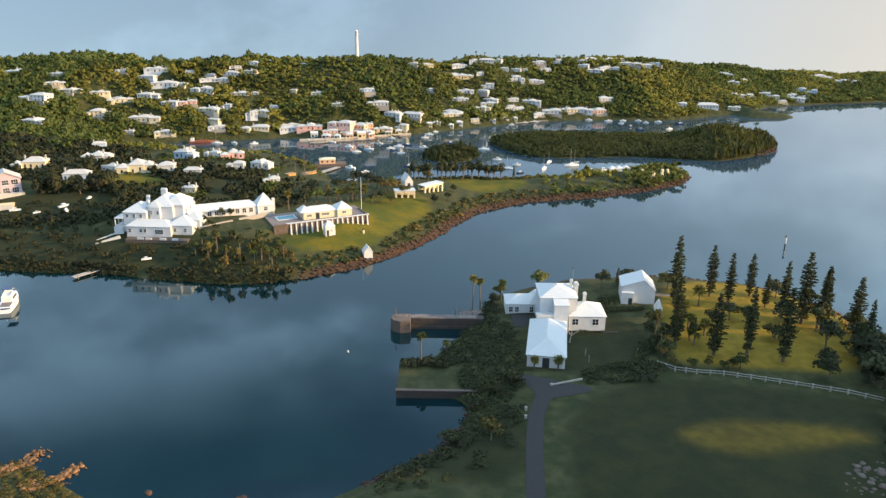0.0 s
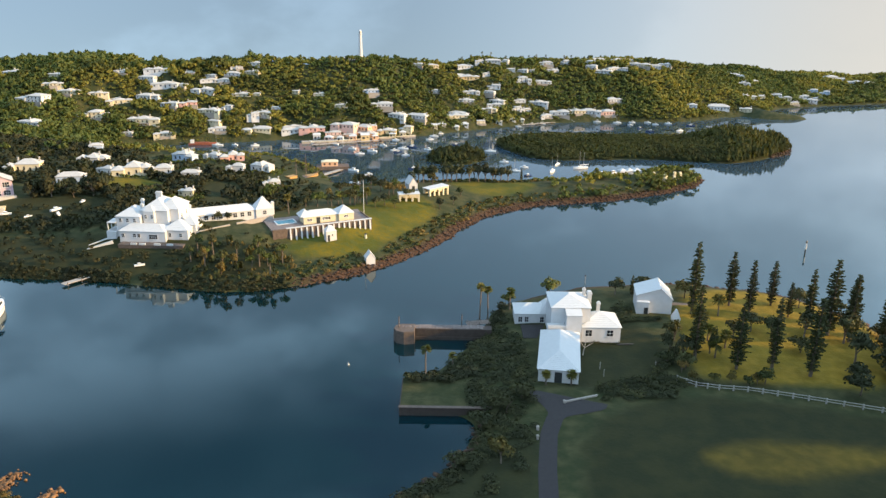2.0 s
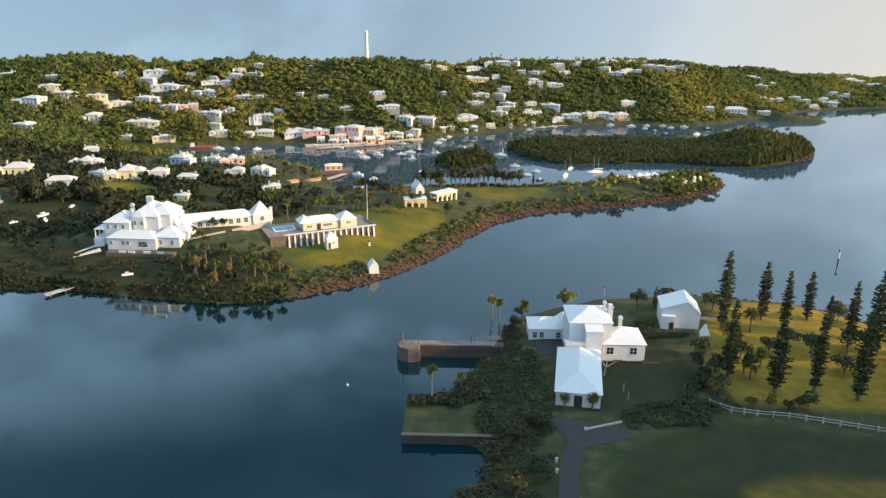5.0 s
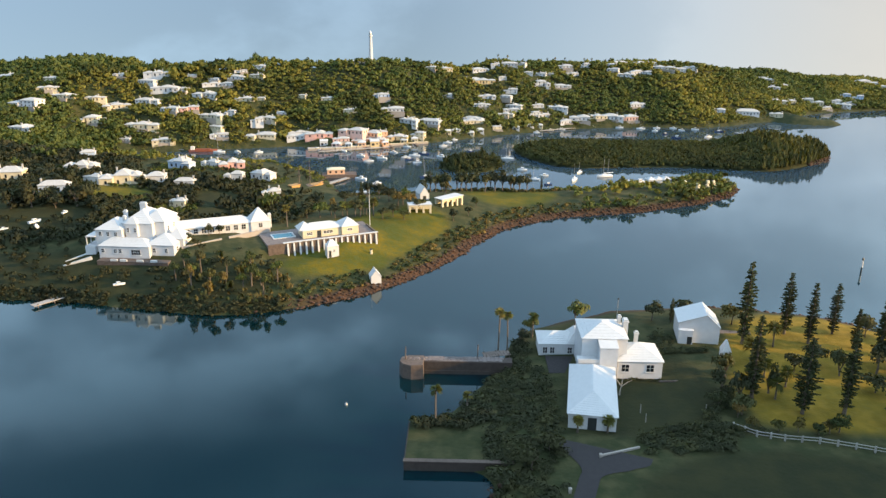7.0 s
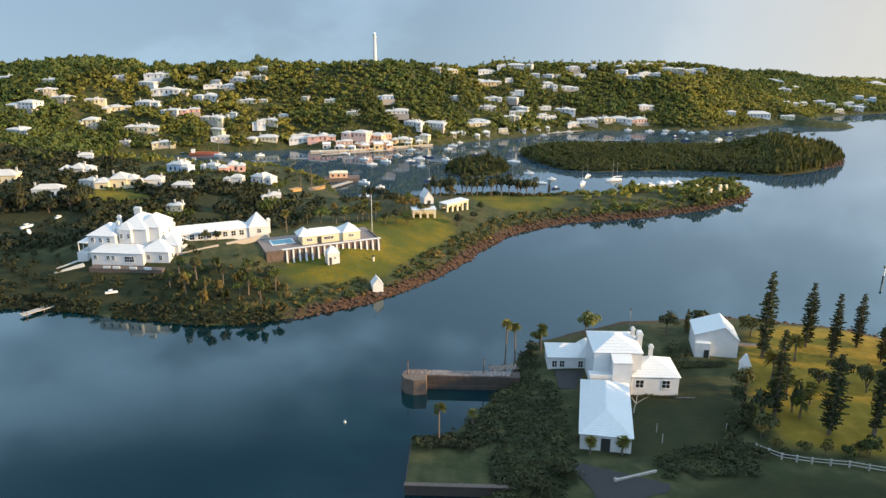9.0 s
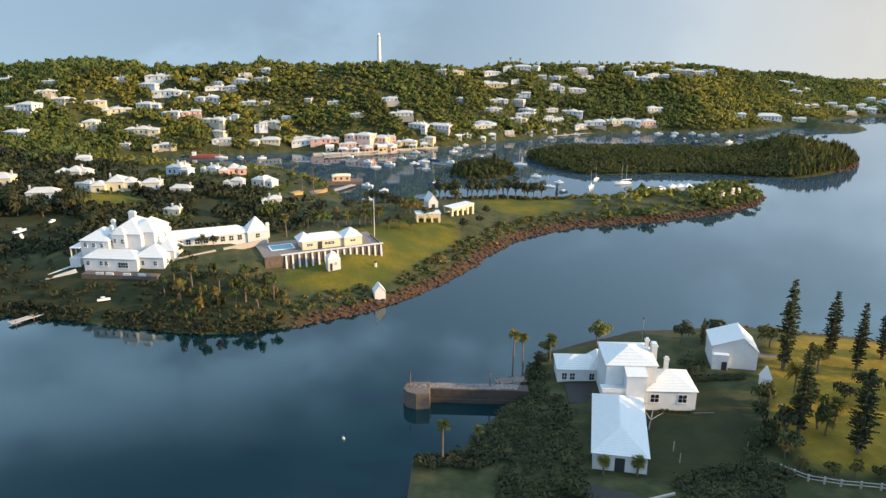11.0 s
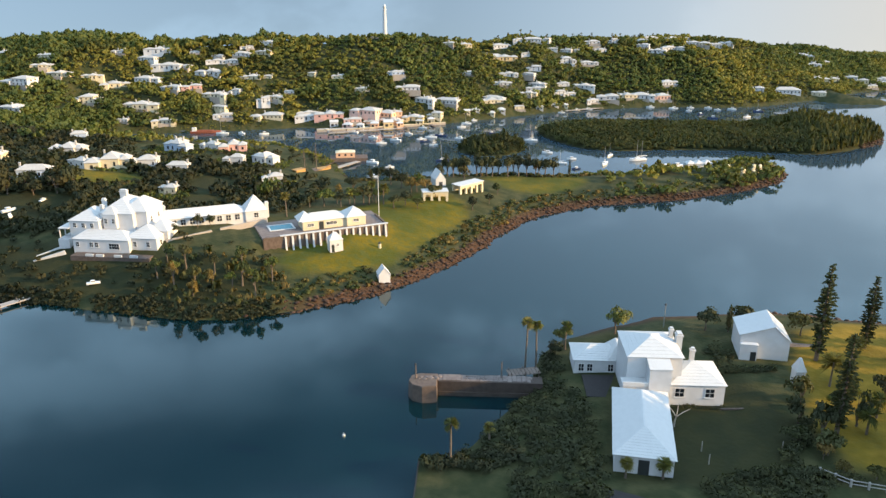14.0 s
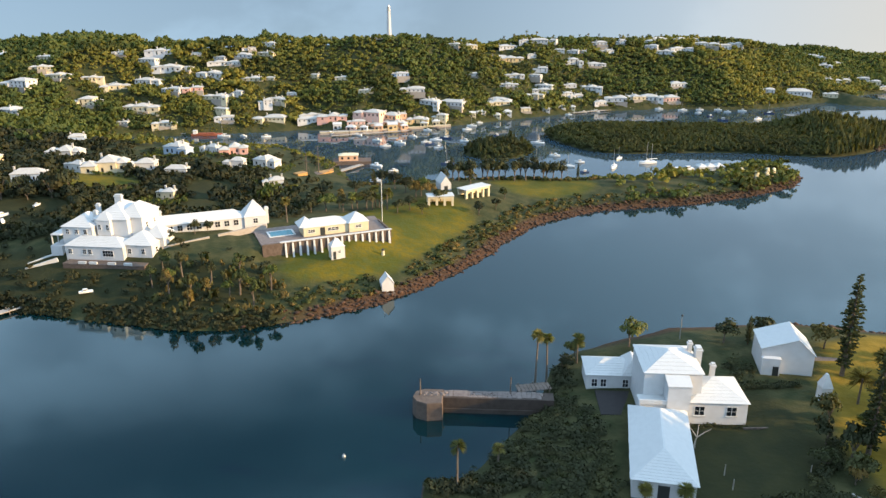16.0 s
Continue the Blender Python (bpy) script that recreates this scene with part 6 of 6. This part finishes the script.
    broad_tree(px, py, h, sp, [M_SHADE_LEAF, M_DARK][i % 2], 320 + i, "tall dark tree between the villa and the mansion", "cedars beside the mansion", crown_from=0.15)
# slender pale-stemmed trees where the bank meets the lawn, and trees round the loggias
for i, (px, py, h, s) in enumerate([(-50.8, 202.0, 6.5, 1.2), (-51.0, 195.5, 4.5, 1.0), (-54.9, 195.0, 4.8, 1.0), (-44.1, 200.0, 6.0, 1.1), (-58.5, 193.0, 3.8, 1.0), (-64.4, 198.0, 5.0, 1.1), (-67.5, 203.5, 4.6, 1.4), (-47.5, 198.0, 4.0, 0.9)]):
    broad_tree(px, py, h, s, [M_SHRUB, M_WOODS][i % 2], 180 + i, "slender pale-stemmed tree with tufted yellow-green crown", "trees on the bank", crown_from=0.5)
for i, (px, py, h, s) in enumerate([(-21.0, 250.0, 4.2, 1.6), (-17.5, 247.5, 3.2, 1.4), (-3.0, 252.5, 3.6, 1.5), (1.5, 259.0, 3.4, 1.4), (-20.5, 262.0, 5.0, 1.8), (-24.0, 268.0, 5.4, 2.0), (-14.0, 276.0, 5.2, 2.0), (-6.0, 279.0, 4.8, 1.8), (-28.0, 276.0, 5.6, 2.1), (-38.0, 268.0, 5.4, 2.0), (4.0, 268.0, 3.2, 1.5), (-33.0, 284.0, 5.5, 2.0)]):
    broad_tree(px, py, h, s, [M_DARK, M_SHRUB, M_SHADE_LEAF][i % 3], 200 + i, "rounded garden tree beside the white loggias", "garden trees on the point", crown_from=0.3)
for i in range(13):
    px, py = -46 + i * 2.6 + r_row.normal() * 1.2, 247 + i * 1.0 + r_row.normal() * 3
    broad_tree(px, py, 3.8 + r_row.random() * 2.2, 1.5 + r_row.random() * 0.7, [M_DARK, M_WOODS, M_SHRUB][i % 3], 80 + i, "green garden tree behind the pool house lawn", "garden trees on the point")
norfolk_pine(-32.0, 262.0, 9.0, 1)
norfolk_pine(28.0, 301.0, 5.5, 2)
# bare-stemmed trees along the shore below the mansion
for i in range(7):
    px = -68 + i * 3.6 + r_row.normal() * 1.2
    py = 196.0 + 3.0 * math.sin(i * 1.9) + max(0, (px + 50) * 0.16) + r_row.random() * 3
    broad_tree(px, py, 4.4 + r_row.random() * 3.0, 0.8 + r_row.random() * 0.5, [M_SHRUB, M_DARK, M_SHRUB][i % 3], 120 + i, "slender pale-stemmed tree on the shore bank", "trees on the bank", crown_from=0.45)

# ---- woods, shrubs and rocks in the mass ----
def near_home(x, y, room=0.45, before=1.0):
    bad = np.zeros(len(x), bool)
    for hx, hy, w in HOMES:
        bad |= (np.abs(x - hx) < w * room) & (y - hy > -before) & (y - hy < w * 0.42)
    for x0, x1, y0, y1 in ((-97, -68, 203, 224), (-144, -132, 236, 254), (-147, -133, 228, 237), (-79, -49, 213, 236), (-50, -18, 210, 236), (-18, 2, 250, 272), (-55, -45, 322, 330), (-64, -44, 438, 448), (66, 80, 309, 315), (16.5, 38, 136, 160), (13, 38, 160, 176), (42, 54, 160, 181), (-60, -50, 291, 308)):
        bad |= (x > x0) & (x < x1) & (y > y0) & (y < y1)
    return bad


def places(x0, x1, y0, y1, step, seed, keep):
    r = np.random.default_rng(seed)
    gx2, gy2 = np.meshgrid(np.arange(x0, x1, step), np.arange(y0, y1, step))
    x = gx2.ravel() + (r.random(gx2.size) - 0.5) * step * 1.1
    y = gy2.ravel() + (r.random(gx2.size) - 0.5) * step * 1.1
    d = shore(x, y)
    ok = keep(x, y, d, r)
    x, y, d = x[ok], y[ok], d[ok]
    return np.stack([x, y, height(x, y, d)], 1), r


def hill_trees(x, y, d, r):
    lawn, shade_turf, dry_lit, rock = cover(x, y, d)
    main = inside_distance(x, y, LANDS[0]) > 0.5
    crest_y = np.interp(x, [q[0] for q in RIDGE], [q[1] for q in RIDGE])
    seen = (np.abs(x) < 0.58 * y + 24) & (shade_turf < 0.3) & ((y < crest_y + 9) | (x > 150))
    seen = seen & ~((x > 176) & (y < 488))
    quayside = (x > -150) & (x < -38) & (y > 283) & (y < 348)
    seen = seen & ~(quayside & (r.random(len(x)) < 0.72)) & ~((x > -68) & (x < -40) & (y > 282) & (y < 308)) & ~((x > -68) & (x < -46) & (y > 258) & (y < 283) & (r.random(len(x)) < 0.7))
    return (d > 1.5) & (lawn < 0.3) & main & ~near_home(x, y, 0.5, 2.6) & seen & (y > 235) & ~((x > -47) & (x < 38) & (y < 303) & (y > 235)) & ~((x > 36) & (y < 336) & (r.random(len(x)) < np.where(x > 76, 0.45, 0.75)))


pts, r = places(-330, 400, 235, 640, 1.95, 41, hill_trees)

hill = along(pts[:, 0], pts[:, 1], RIDGE, 60)
size = 1.0 + r.random(len(pts)) ** 2 * 1.05
size = size * (1 - 0.4 * ((pts[:, 1] > 292) & (pts[:, 1] < 348) & (pts[:, 0] > -118) & (pts[:, 0] < -40)))
size = size * (0.72 + 0.75 * fbm(pts[:, 0] * 0.07, pts[:, 1] * 0.07, 31))
size = size * (1 + 0.45 * smooth(24, 34, pts[:, 2]) * smooth(-80, -120, pts[:, 0]))
tall = size * (0.95 + 0.35 * r.random(len(pts)))
tint = np.clip(fbm(pts[:, 0] * 0.03, pts[:, 1] * 0.03, 12) * 1.7 - 0.45 + r.random(len(pts)) * 0.25, 0, 1)
low = (pts[:, 0] < -45) & (pts[:, 1] < 318 + 14 * fbm(pts[:, 0] * 0.05, pts[:, 1] * 0.05, 4))
# the shade of these woods is in the leaf colour
scattered("shore_woods", pts[low], size[low], tall[low], M_SHADE_LEAF, CROWNS, "dark shore woods between the houses and the inlet", "woods", 17)
pts, size, tall, tint = pts[~low], size[~low], tall[~low], tint[~low]
scattered("woods", pts, size, tall, M_WOODS, CROWNS, "dense green subtropical woods over the hills", "woods", 5, tint=tint)


def hill_scrub(x, y, d, r):
    close = np.zeros(len(x), bool)
    for hx, hy, w in HOMES:
        close |= (np.abs(x - hx) < w * 0.8 + 2) & (y - hy > -5) & (y - hy < w * 0.7 + 2)
    main = inside_distance(x, y, LANDS[0]) > 0.3
    lawn = cover(x, y, d)[0]
    return main & (d > 0.2) & (close | (d < 7) & (y > 300)) & (lawn < 0.3) & ~near_home(x, y, 0.5) & (np.abs(x - 10) < 0.62 * y + 40) & ~((x > 176) & (y < 488))


pts, r = places(-260, 330, 245, 620, 1.25, 55, hill_scrub)
size = 0.4 + r.random(len(pts)) ** 2 * 0.6
size = size * (1 - 0.35 * (shore(pts[:, 0], pts[:, 1]) < 5))
scattered("garden_scrub", pts, size, size * (0.9 + 0.5 * r.random(len(pts))), M_WOODS, THIN_CROWNS, "green garden shrubs round the houses and far shores", "scrub", 20, tint=np.clip(fbm(pts[:, 0] * 0.05, pts[:, 1] * 0.05, 15) * 1.5 - 0.3 + r.random(len(pts)) * 0.3, 0, 1))


def tall_ones(x, y, d, r):
    crest = along(x, y, RIDGE, 16) > 17
    west = crest & (x < -100) & (fbm(x * 0.06, y * 0.06, 77) > 0.42) & (r.random(len(x)) < 0.5)
    rest = (r.random(len(x)) < 0.035) & (y > 250) & (d > 4)
    return (west | rest) & (inside_distance(x, y, LANDS[0]) > 1) & ~near_home(x, y, 0.7) & (np.abs(x - 10) < 0.62 * y + 40) & (cover(x, y, d)[0] < 0.2) & ~((x > -60) & (y < 345)) & ~((x > -150) & (x < -60) & (y > 283) & (y < 348))


pts, r = places(-300, 330, 240, 600, 3.6, 56, tall_ones)
size = 1.3 + r.random(len(pts)) * 1.1
scattered("tall_woods", pts, size, size * (1.1 + 0.7 * r.random(len(pts))), M_WOODS, WILD_CROWNS, "tall ragged trees standing above the woods", "woods", 21, tint=r.random(len(pts)) * 0.5)
pts, r = places(140, 172, 355, 400, 0.8, 57, lambda x, y, d, r: (inside_distance(x, y, LANDS[1]) > -3.0) & (d > -1.5) & (d < 2.4) & (x > 148))
size = 0.25 + r.random(len(pts)) ** 2 * 0.8
scattered("islet_rocks", pts, size, size, M_ROCK, ROCKS, "dark rocks at the tip of the mangrove island", "rocks", 22, lift=0.1)


def laid_up_near(x, y):
    return np.min([np.hypot(x - a, y - b + 1.0) for a, b in ((-119.6, 232.5), (-117.6, 229.5), (-114.5, 239.5), (-133.5, 229.5), (-126.0, 228.0), (-139.0, 231.0))], axis=0) < 3.0


def bank_trees(x, y, d, r):
    boat_slip = (np.abs(x + 80.5) < 3.5) & (y < 199)
    lawn, shade_turf, dry_lit, rock = cover(x, y, d)
    main = inside_distance(x, y, LANDS[0]) > 0.5
    yard = (x > -146) & (x < -104) & (y > 224) & (y < 242)
    return ~boat_slip & ~(yard & (laid_up_near(x, y) | (r.random(len(x)) < 0.45))) & (d > 0.3) & (lawn < 0.25) & main & ~near_home(x, y) & (y <= 235) & (x < -42) & (x > -220) & (r.random(len(x)) < np.where((x > -150) & (y < 217), np.where(x > -64, 0.12, 0.4), np.where((x > -104) & (y > 236), 0.35, 1.0)))


pts, r = places(-230, -40, 185, 236, 1.9, 42, bank_trees)
size = 0.85 + r.random(len(pts)) * 0.9
open_bank = ((pts[:, 1] < 217) & (pts[:, 0] > -150)) | ((pts[:, 0] > -146) & (pts[:, 0] < -104) & (pts[:, 1] > 224))
size = size * np.where(open_bank, 0.62, 1.0)
# dark crowns carry the bank's shade in their colour
scattered("bank_woods", pts, size, size * (0.9 + 0.6 * r.random(len(pts))) * np.where(pts[:, 1] < 203, 1.15, 1.0), M_SHADE_LEAF, CROWNS, "dark trees and scrub on the bank below the mansion", "woods", 6)


# tawny undergrowth on the sunny end of the bank
pts, r = places(-66, -40, 191, 212, 1.15, 58, lambda x, y, d, r: (d > 0.5) & (cover(x, y, d)[0] < 0.3) & (r.random(len(x)) < 0.34) & (y < 207))
size = 0.4 + r.random(len(pts)) ** 2 * 0.7
scattered("undergrowth", pts, size, size * (1.3 + 1.2 * r.random(len(pts))), M_SHRUB, THIN_CROWNS, "thin tawny undergrowth on the sunny bank", "scrub", 23, tint=0.35 + 0.6 * r.random(len(pts)))


def bank_edge(x, y, d, r):
    return (inside_distance(x, y, LANDS[0]) > -3) & (d > -0.4) & (d < 4.0) & (y < 206) & (x < -40) & (np.abs(x + 80.5) > 1.5)


pts, r = places(-190, -40, 183, 206, 0.95, 52, bank_edge)
size = 0.55 + r.random(len(pts)) ** 2 * 0.6
scattered("bank_scrub", pts, size, size * 1.1, M_SHADE_LEAF, LOW_CROWNS, "dark scrub hanging over the water below the mansion", "scrub", 16, lift=-0.1)


def island_trees(x, y, d, r):
    return (np.maximum(inside_distance(x, y, LANDS[1]), inside_distance(x, y, LANDS[2])) > -0.2) & (d > -0.2)


pts, r = places(-16, 172, 330, 436, 1.3, 43, island_trees)
size = 0.9 + r.random(len(pts)) ** 2 * 0.3
islet = pts[:, 0] < 20
uneven = np.where(islet, 0.5 + 1.5 * r.random(len(pts)) ** 2, 1.0)
east = smooth(112, 140, pts[:, 0])
scattered("mangroves", pts, size, size * (0.9 + 0.3 * r.random(len(pts)) + 1.3 * fbm(pts[:, 0] * 0.12, pts[:, 1] * 0.12, 71)) * (1 + 1.5 * east) * uneven, M_MANGROVE, MANGROVES, "dense dark mangroves covering the low islands", "mangroves", 7, tint=np.clip(r.random(len(pts)) * 0.6 + 0.3 * east, 0, 1))


def point_scrub(x, y, d, r):
    lawn, shade_turf, dry_lit, rock = cover(x, y, d)
    main = inside_distance(x, y, LANDS[0]) > 0.5
    return main & (d > 2.2) & (d < 9) & (y < 330) & (x > -42) & (x < 108) & ~near_home(x, y) & (r.random(len(x)) < np.where(x > 78, 0.45, 0.8))


pts, r = places(-42, 108, 190, 330, 1.35, 44, point_scrub)
size = 0.4 + r.random(len(pts)) ** 2 * 0.8
size = size * (1 - 0.4 * (pts[:, 0] > 38))
scattered("shore_scrub", pts, size, size * 1.1, M_SHRUB, LOW_CROWNS, "low green and tawny scrub above the rocks", "scrub", 8)


def shore_rocks(x, y, d, r):
    main = inside_distance(x, y, LANDS[0]) > -4
    return main & (d > -1.2) & (d < np.where(x > 78, 4.5, 2.9)) & (y < 330) & (x > -47) & (x < 112) & (r.random(len(x)) < smooth(-47, -28, x) + 0.15)


pts, r = places(-48, 112, 184, 332, 0.68, 45, shore_rocks)
size = 0.13 + r.random(len(pts)) ** 3 * 0.55
scattered("shore_rocks", pts, size, size, M_ROCK, ROCKS, "tumbled red-brown boulders along the shore", "rocks", 9, lift=0.1)


def golf_scrub(x, y, d, r):
    lawn, shade_turf, dry_lit, rock = cover(x, y, d)
    own = inside_distance(x, y, LANDS[3]) > 0.6
    road = np.abs(x - np.interp(y, [60, 88, 98, 110, 120, 125, 133], [11.2, 13.5, 14.5, 15.6, 17, 18.6, 22.2])) < np.where(y > 123, 6.0, 2.6)
    return own & ((shade_turf < 0.3) | (x < 17)) & (lawn < 0.35) & ((y < 176) | (x < 13) | (x > 58)) & ~near_home(x, y) & ~road & (y > 96) & (y < 200) & (x > -9) & ~((x < 4) & (y > 128.5) & (y < 139)) & ((x < 42) | (x > 86)) & ((y > 131) | (x > 86) | (d < 5) | (x < 17) & (y > 117) | (x < 17) & (y > 98) & (r.random(len(x)) < 0.16))


pts, r = places(-120, 112, 80, 198, 1.5, 46, golf_scrub)
size = 0.8 + r.random(len(pts)) ** 2 * 0.8
size = np.where((pts[:, 0] < -30), size * 0.8, size)
scattered("garden_scrub", pts, size, size * (0.55 + 0.3 * r.random(len(pts))), M_DARK, SCRUB, "dark hedges and scrub round the white house", "scrub", 10)


def bluff_scrub(x, y, d, r):
    own = inside_distance(x, y, LANDS[3]) > -0.5
    return own & (x < -34) & (y > 84) & (d < 22)


pts, r = places(-110, -34, 84, 114, 1.2, 47, bluff_scrub)
size = 0.35 + r.random(len(pts)) ** 2 * 0.6
scattered("bluff_scrub", pts, size, size * 1.0, M_SHRUB, SCRUB, "tawny sunlit scrub on the low bluff", "scrub", 11, tint=0.5 + 0.5 * r.random(len(pts)))


# trees out of view at the right, added to block the low sun
def shade_trees(x, y, d, r):
    own = inside_distance(x, y, LANDS[3]) > 3
    return own & (x > 92) & (y < 131)


pts, r = places(-200, 240, -120, 150, 4.6, 48, shade_trees)
size = 3.2 + r.random(len(pts)) * 1.4
scattered("shade_woods", pts, size, size * (2.1 + 0.6 * r.random(len(pts))), M_DARK, CROWNS, "added unseen woods that shade the golf green", "woods", 12)
pts, r = places(-12, 100, 96, 196, 1.0, 49, lambda x, y, d, r: (inside_distance(x, y, LANDS[3]) > -3) & (d > -1.0) & (d < 1.6) & ((y > 150) & (x > 55) | (y < 128)))
size = 0.2 + r.random(len(pts)) ** 3 * 0.7
scattered("point_rocks", pts, size, size, M_ROCK, ROCKS, "brown boulders along the edge of the point", "rocks", 13)


# ---- rougher ground at the edge of the green, and small things round the white house ----
for i, (px, py, h, s, mat) in enumerate([(84.0, 125.0, 6.0, 2.8, M_DARK), (80.5, 117.0, 5.0, 2.4, M_DARK), (86.0, 110.0, 6.0, 2.8, M_DARK), (8.5, 112.0, 4.5, 1.8, M_SHRUB), (1.5, 112.5, 3.0, 1.6, M_DARK),
                                         (6.0, 124.0, 3.4, 1.8, M_DARK), (10.5, 127.5, 3.6, 2.0, M_DARK), (13.5, 132.0, 3.2, 1.8, M_DARK)]):
    broad_tree(px, py, h, s, mat, 160 + i, "leafy tree at the rough edge of the green", "trees by the green")
pts, r = places(61, 74, 96, 108, 1.3, 50, lambda x, y, d, r: inside_distance(x, y, np.array([(61, 98), (66, 97), (74, 101), (73, 107), (66, 106)])) > 0)
size = 0.2 + r.random(len(pts)) ** 2 * 0.8
scattered("rock_outcrop", pts, size, size * 0.4, M_STONE, ROCKS, "bare pinkish rock outcrop beside the green", "rocks", 14)
pts, r = places(60, 84, 94, 116, 1.15, 53, lambda x, y, d, r: (inside_distance(x, y, np.array([(62, 94), (70, 99), (74, 110), (79, 118), (86, 116), (84, 94)])) > 0) & (r.random(len(x)) < 0.75))
size = 0.5 + r.random(len(pts)) ** 2 * 0.8
scattered("outcrop_scrub", pts, size, size * 0.8, M_SHADE_LEAF, SCRUB, "dark scrub among rocks beside the green", "scrub", 18)
# two ochre spits of rock that run out from the low bluff
r = np.random.default_rng(54)
k = r.random(260)
one = np.stack([-70.5 + 4.0 * k, 100 + 10.0 * k], 1)
two = np.stack([-63.0 + 4.2 * k, 98 + 8.0 * k], 1)
pts = np.concatenate([one, two]) + r.normal(size=(520, 2)) * 0.75
pts = np.column_stack([pts, np.maximum(height(pts[:, 0], pts[:, 1]), -0.1)])
size = 0.14 + r.random(len(pts)) ** 2 * 0.35
scattered("bluff_rocks", pts, size, size * 1.2, M_BLUFF, ROCKS, "ochre rocks running out from the low bluff", "rocks", 19, lift=0.2)
pts = np.array([(-41.0, 97.5, -0.1), (-31.0, 98.2, -0.1), (-30.2, 98.6, -0.1), (-45.0, 99.5, -0.1), (-22.0, 97.0, -0.1)])
scattered("shoal_rocks", pts, 0.8, 0.7, M_ROCK, ROCKS, "brown rocks just breaking the water near the bank", "rocks", 15)

FC = thing("forecourt", pose(19, 162.0, 1.55), "grey paved forecourt beside the white house", "paving")
part("paving", Shape().box(-2.8, 3.0, -3.4, 3.6, -0.4, 0.12), M_ASPHALT, FC)
LW = thing("patio", pose(37.9, 154.0, 1.55, 0, 0, 4), "worn grey stone patio with low kerb on the lawn", "paving")
for i in range(4):
    for j in range(3):
        part("slab", Shape().box(-2.0 + i, -1.04 + i, -1.5 + j, -0.54 + j, -0.3, 0.16), M_STONE, LW)
part("kerb", Shape().box(-2.1, 2.1, 1.55, 1.8, -0.3, 0.5), M_STONE, LW)
GP = thing("garden_path", pose(26.7, 146.5, 1.5, 0, 0, -4), "narrow brown earth path beside the front wing", "path")
part("paving", Shape().box(-0.9, 0.9, -7.5, 7.5, -0.3, 0.2), M_TIMBER, GP)
CP = thing("car_park", pose(55.0, 174.0, 2.15, 0, 0, -8), "worn brown gravel parking place beside the cottage", "paving")
part("paving", Shape().box(-3.0, 4.0, -3.6, 3.8, -0.3, 0.22), M_TIMBER, CP)


def hedge_line(points, high, seed, label, base=None):
    """Clipped shrubs along a line, grown into one another."""
    r = np.random.default_rng(seed)
    pts = []
    for (ax, ay), (bx, by) in zip(points, points[1:]):
        n = max(2, int(math.hypot(bx - ax, by - ay) / 0.55))
        pts += [(ax + (bx - ax) * k / n + r.normal() * 0.15, ay + (by - ay) * k / n + r.normal() * 0.15) for k in range(n)]
    pts = np.array([(x, y, ground_at(x, y) - 0.1 if base is None else base) for x, y in pts])
    size = high * (0.8 + 0.4 * r.random(len(pts)))
    return scattered("hedge", pts, size * 0.8, size, M_DARK, SCRUB, label, "hedge", seed, kind="")


hedge_line([(36.0, 166.5), (41.0, 166.8), (48.0, 167.2)], 0.9, 61, "low dark hedge between the lawn and cottage")
hedge_line([(28.0, 135.5), (33.0, 138.6), (38.0, 139.8), (43.0, 139.0), (48.5, 137.5)], 1.1, 62, "ragged dark hedge along the lower lawn")
hedge_line([(33.0, 137.0), (39.0, 138.0), (45.0, 137.0)], 0.9, 63, "ragged dark hedge along the lower lawn")
for i, (px, py) in enumerate([(47.0, 139.8), (50.5, 138.6), (53.5, 138.4), (56.5, 137.6), (58.5, 138.2), (45.5, 142.5)]):
    broad_tree(px, py, 2.0 + 0.5 * (i % 3), 1.0, M_SHRUB, 240 + i, "low tawny shrub behind the rail fence", "shrubs along the fence", "shrub", 0.2)
hedge_line([(40.5, 143.0), (45.0, 146.5), (46.5, 152.0)], 1.1, 64, "dark shrubs at the edge of the shaded lawn")
hedge_line([(29.0, 155.9), (36.5, 155.9)], 0.5, 65, "low dark border under the wing windows")
hedge_line([(-7.6, 139.6), (-3.5, 140.0), (0.5, 139.0)], 1.4, 66, "dark scrub grown over the old quay", 1.5)
BT = thing("bare_tree", pose(27.6, 150.5, 1.5), "leafless pale grey tree beside the front wing", "tree")
part("trunk", Shape().tube([(0, 0, -0.3), (0.1, 0, 1.2), (0.3, 0.1, 2.0)], [0.16, 0.12, 0.09], 7), M_PAVING, BT)
for a, L, up in ((0.2, 2.0, 1.1), (2.4, 1.6, 1.3), (4.2, 1.4, 1.0), (1.2, 1.2, 1.6)):
    part("limb", Shape().tube([(0.3, 0.1, 1.9), (0.3 + math.cos(a) * L * 0.5, 0.1 + math.sin(a) * L * 0.5, 1.9 + up * 0.6), (0.3 + math.cos(a) * L, 0.1 + math.sin(a) * L, 1.9 + up)], [0.08, 0.06, 0.03], 5), M_PAVING, BT)
for px, py in ((30.2, 141.5), (30.0, 144.5), (41.0, 145.0)):
    pole("garden_post", px, py, 1.6, 3.4, 0.09, "slim pale post on the lawn", M_PAVING)
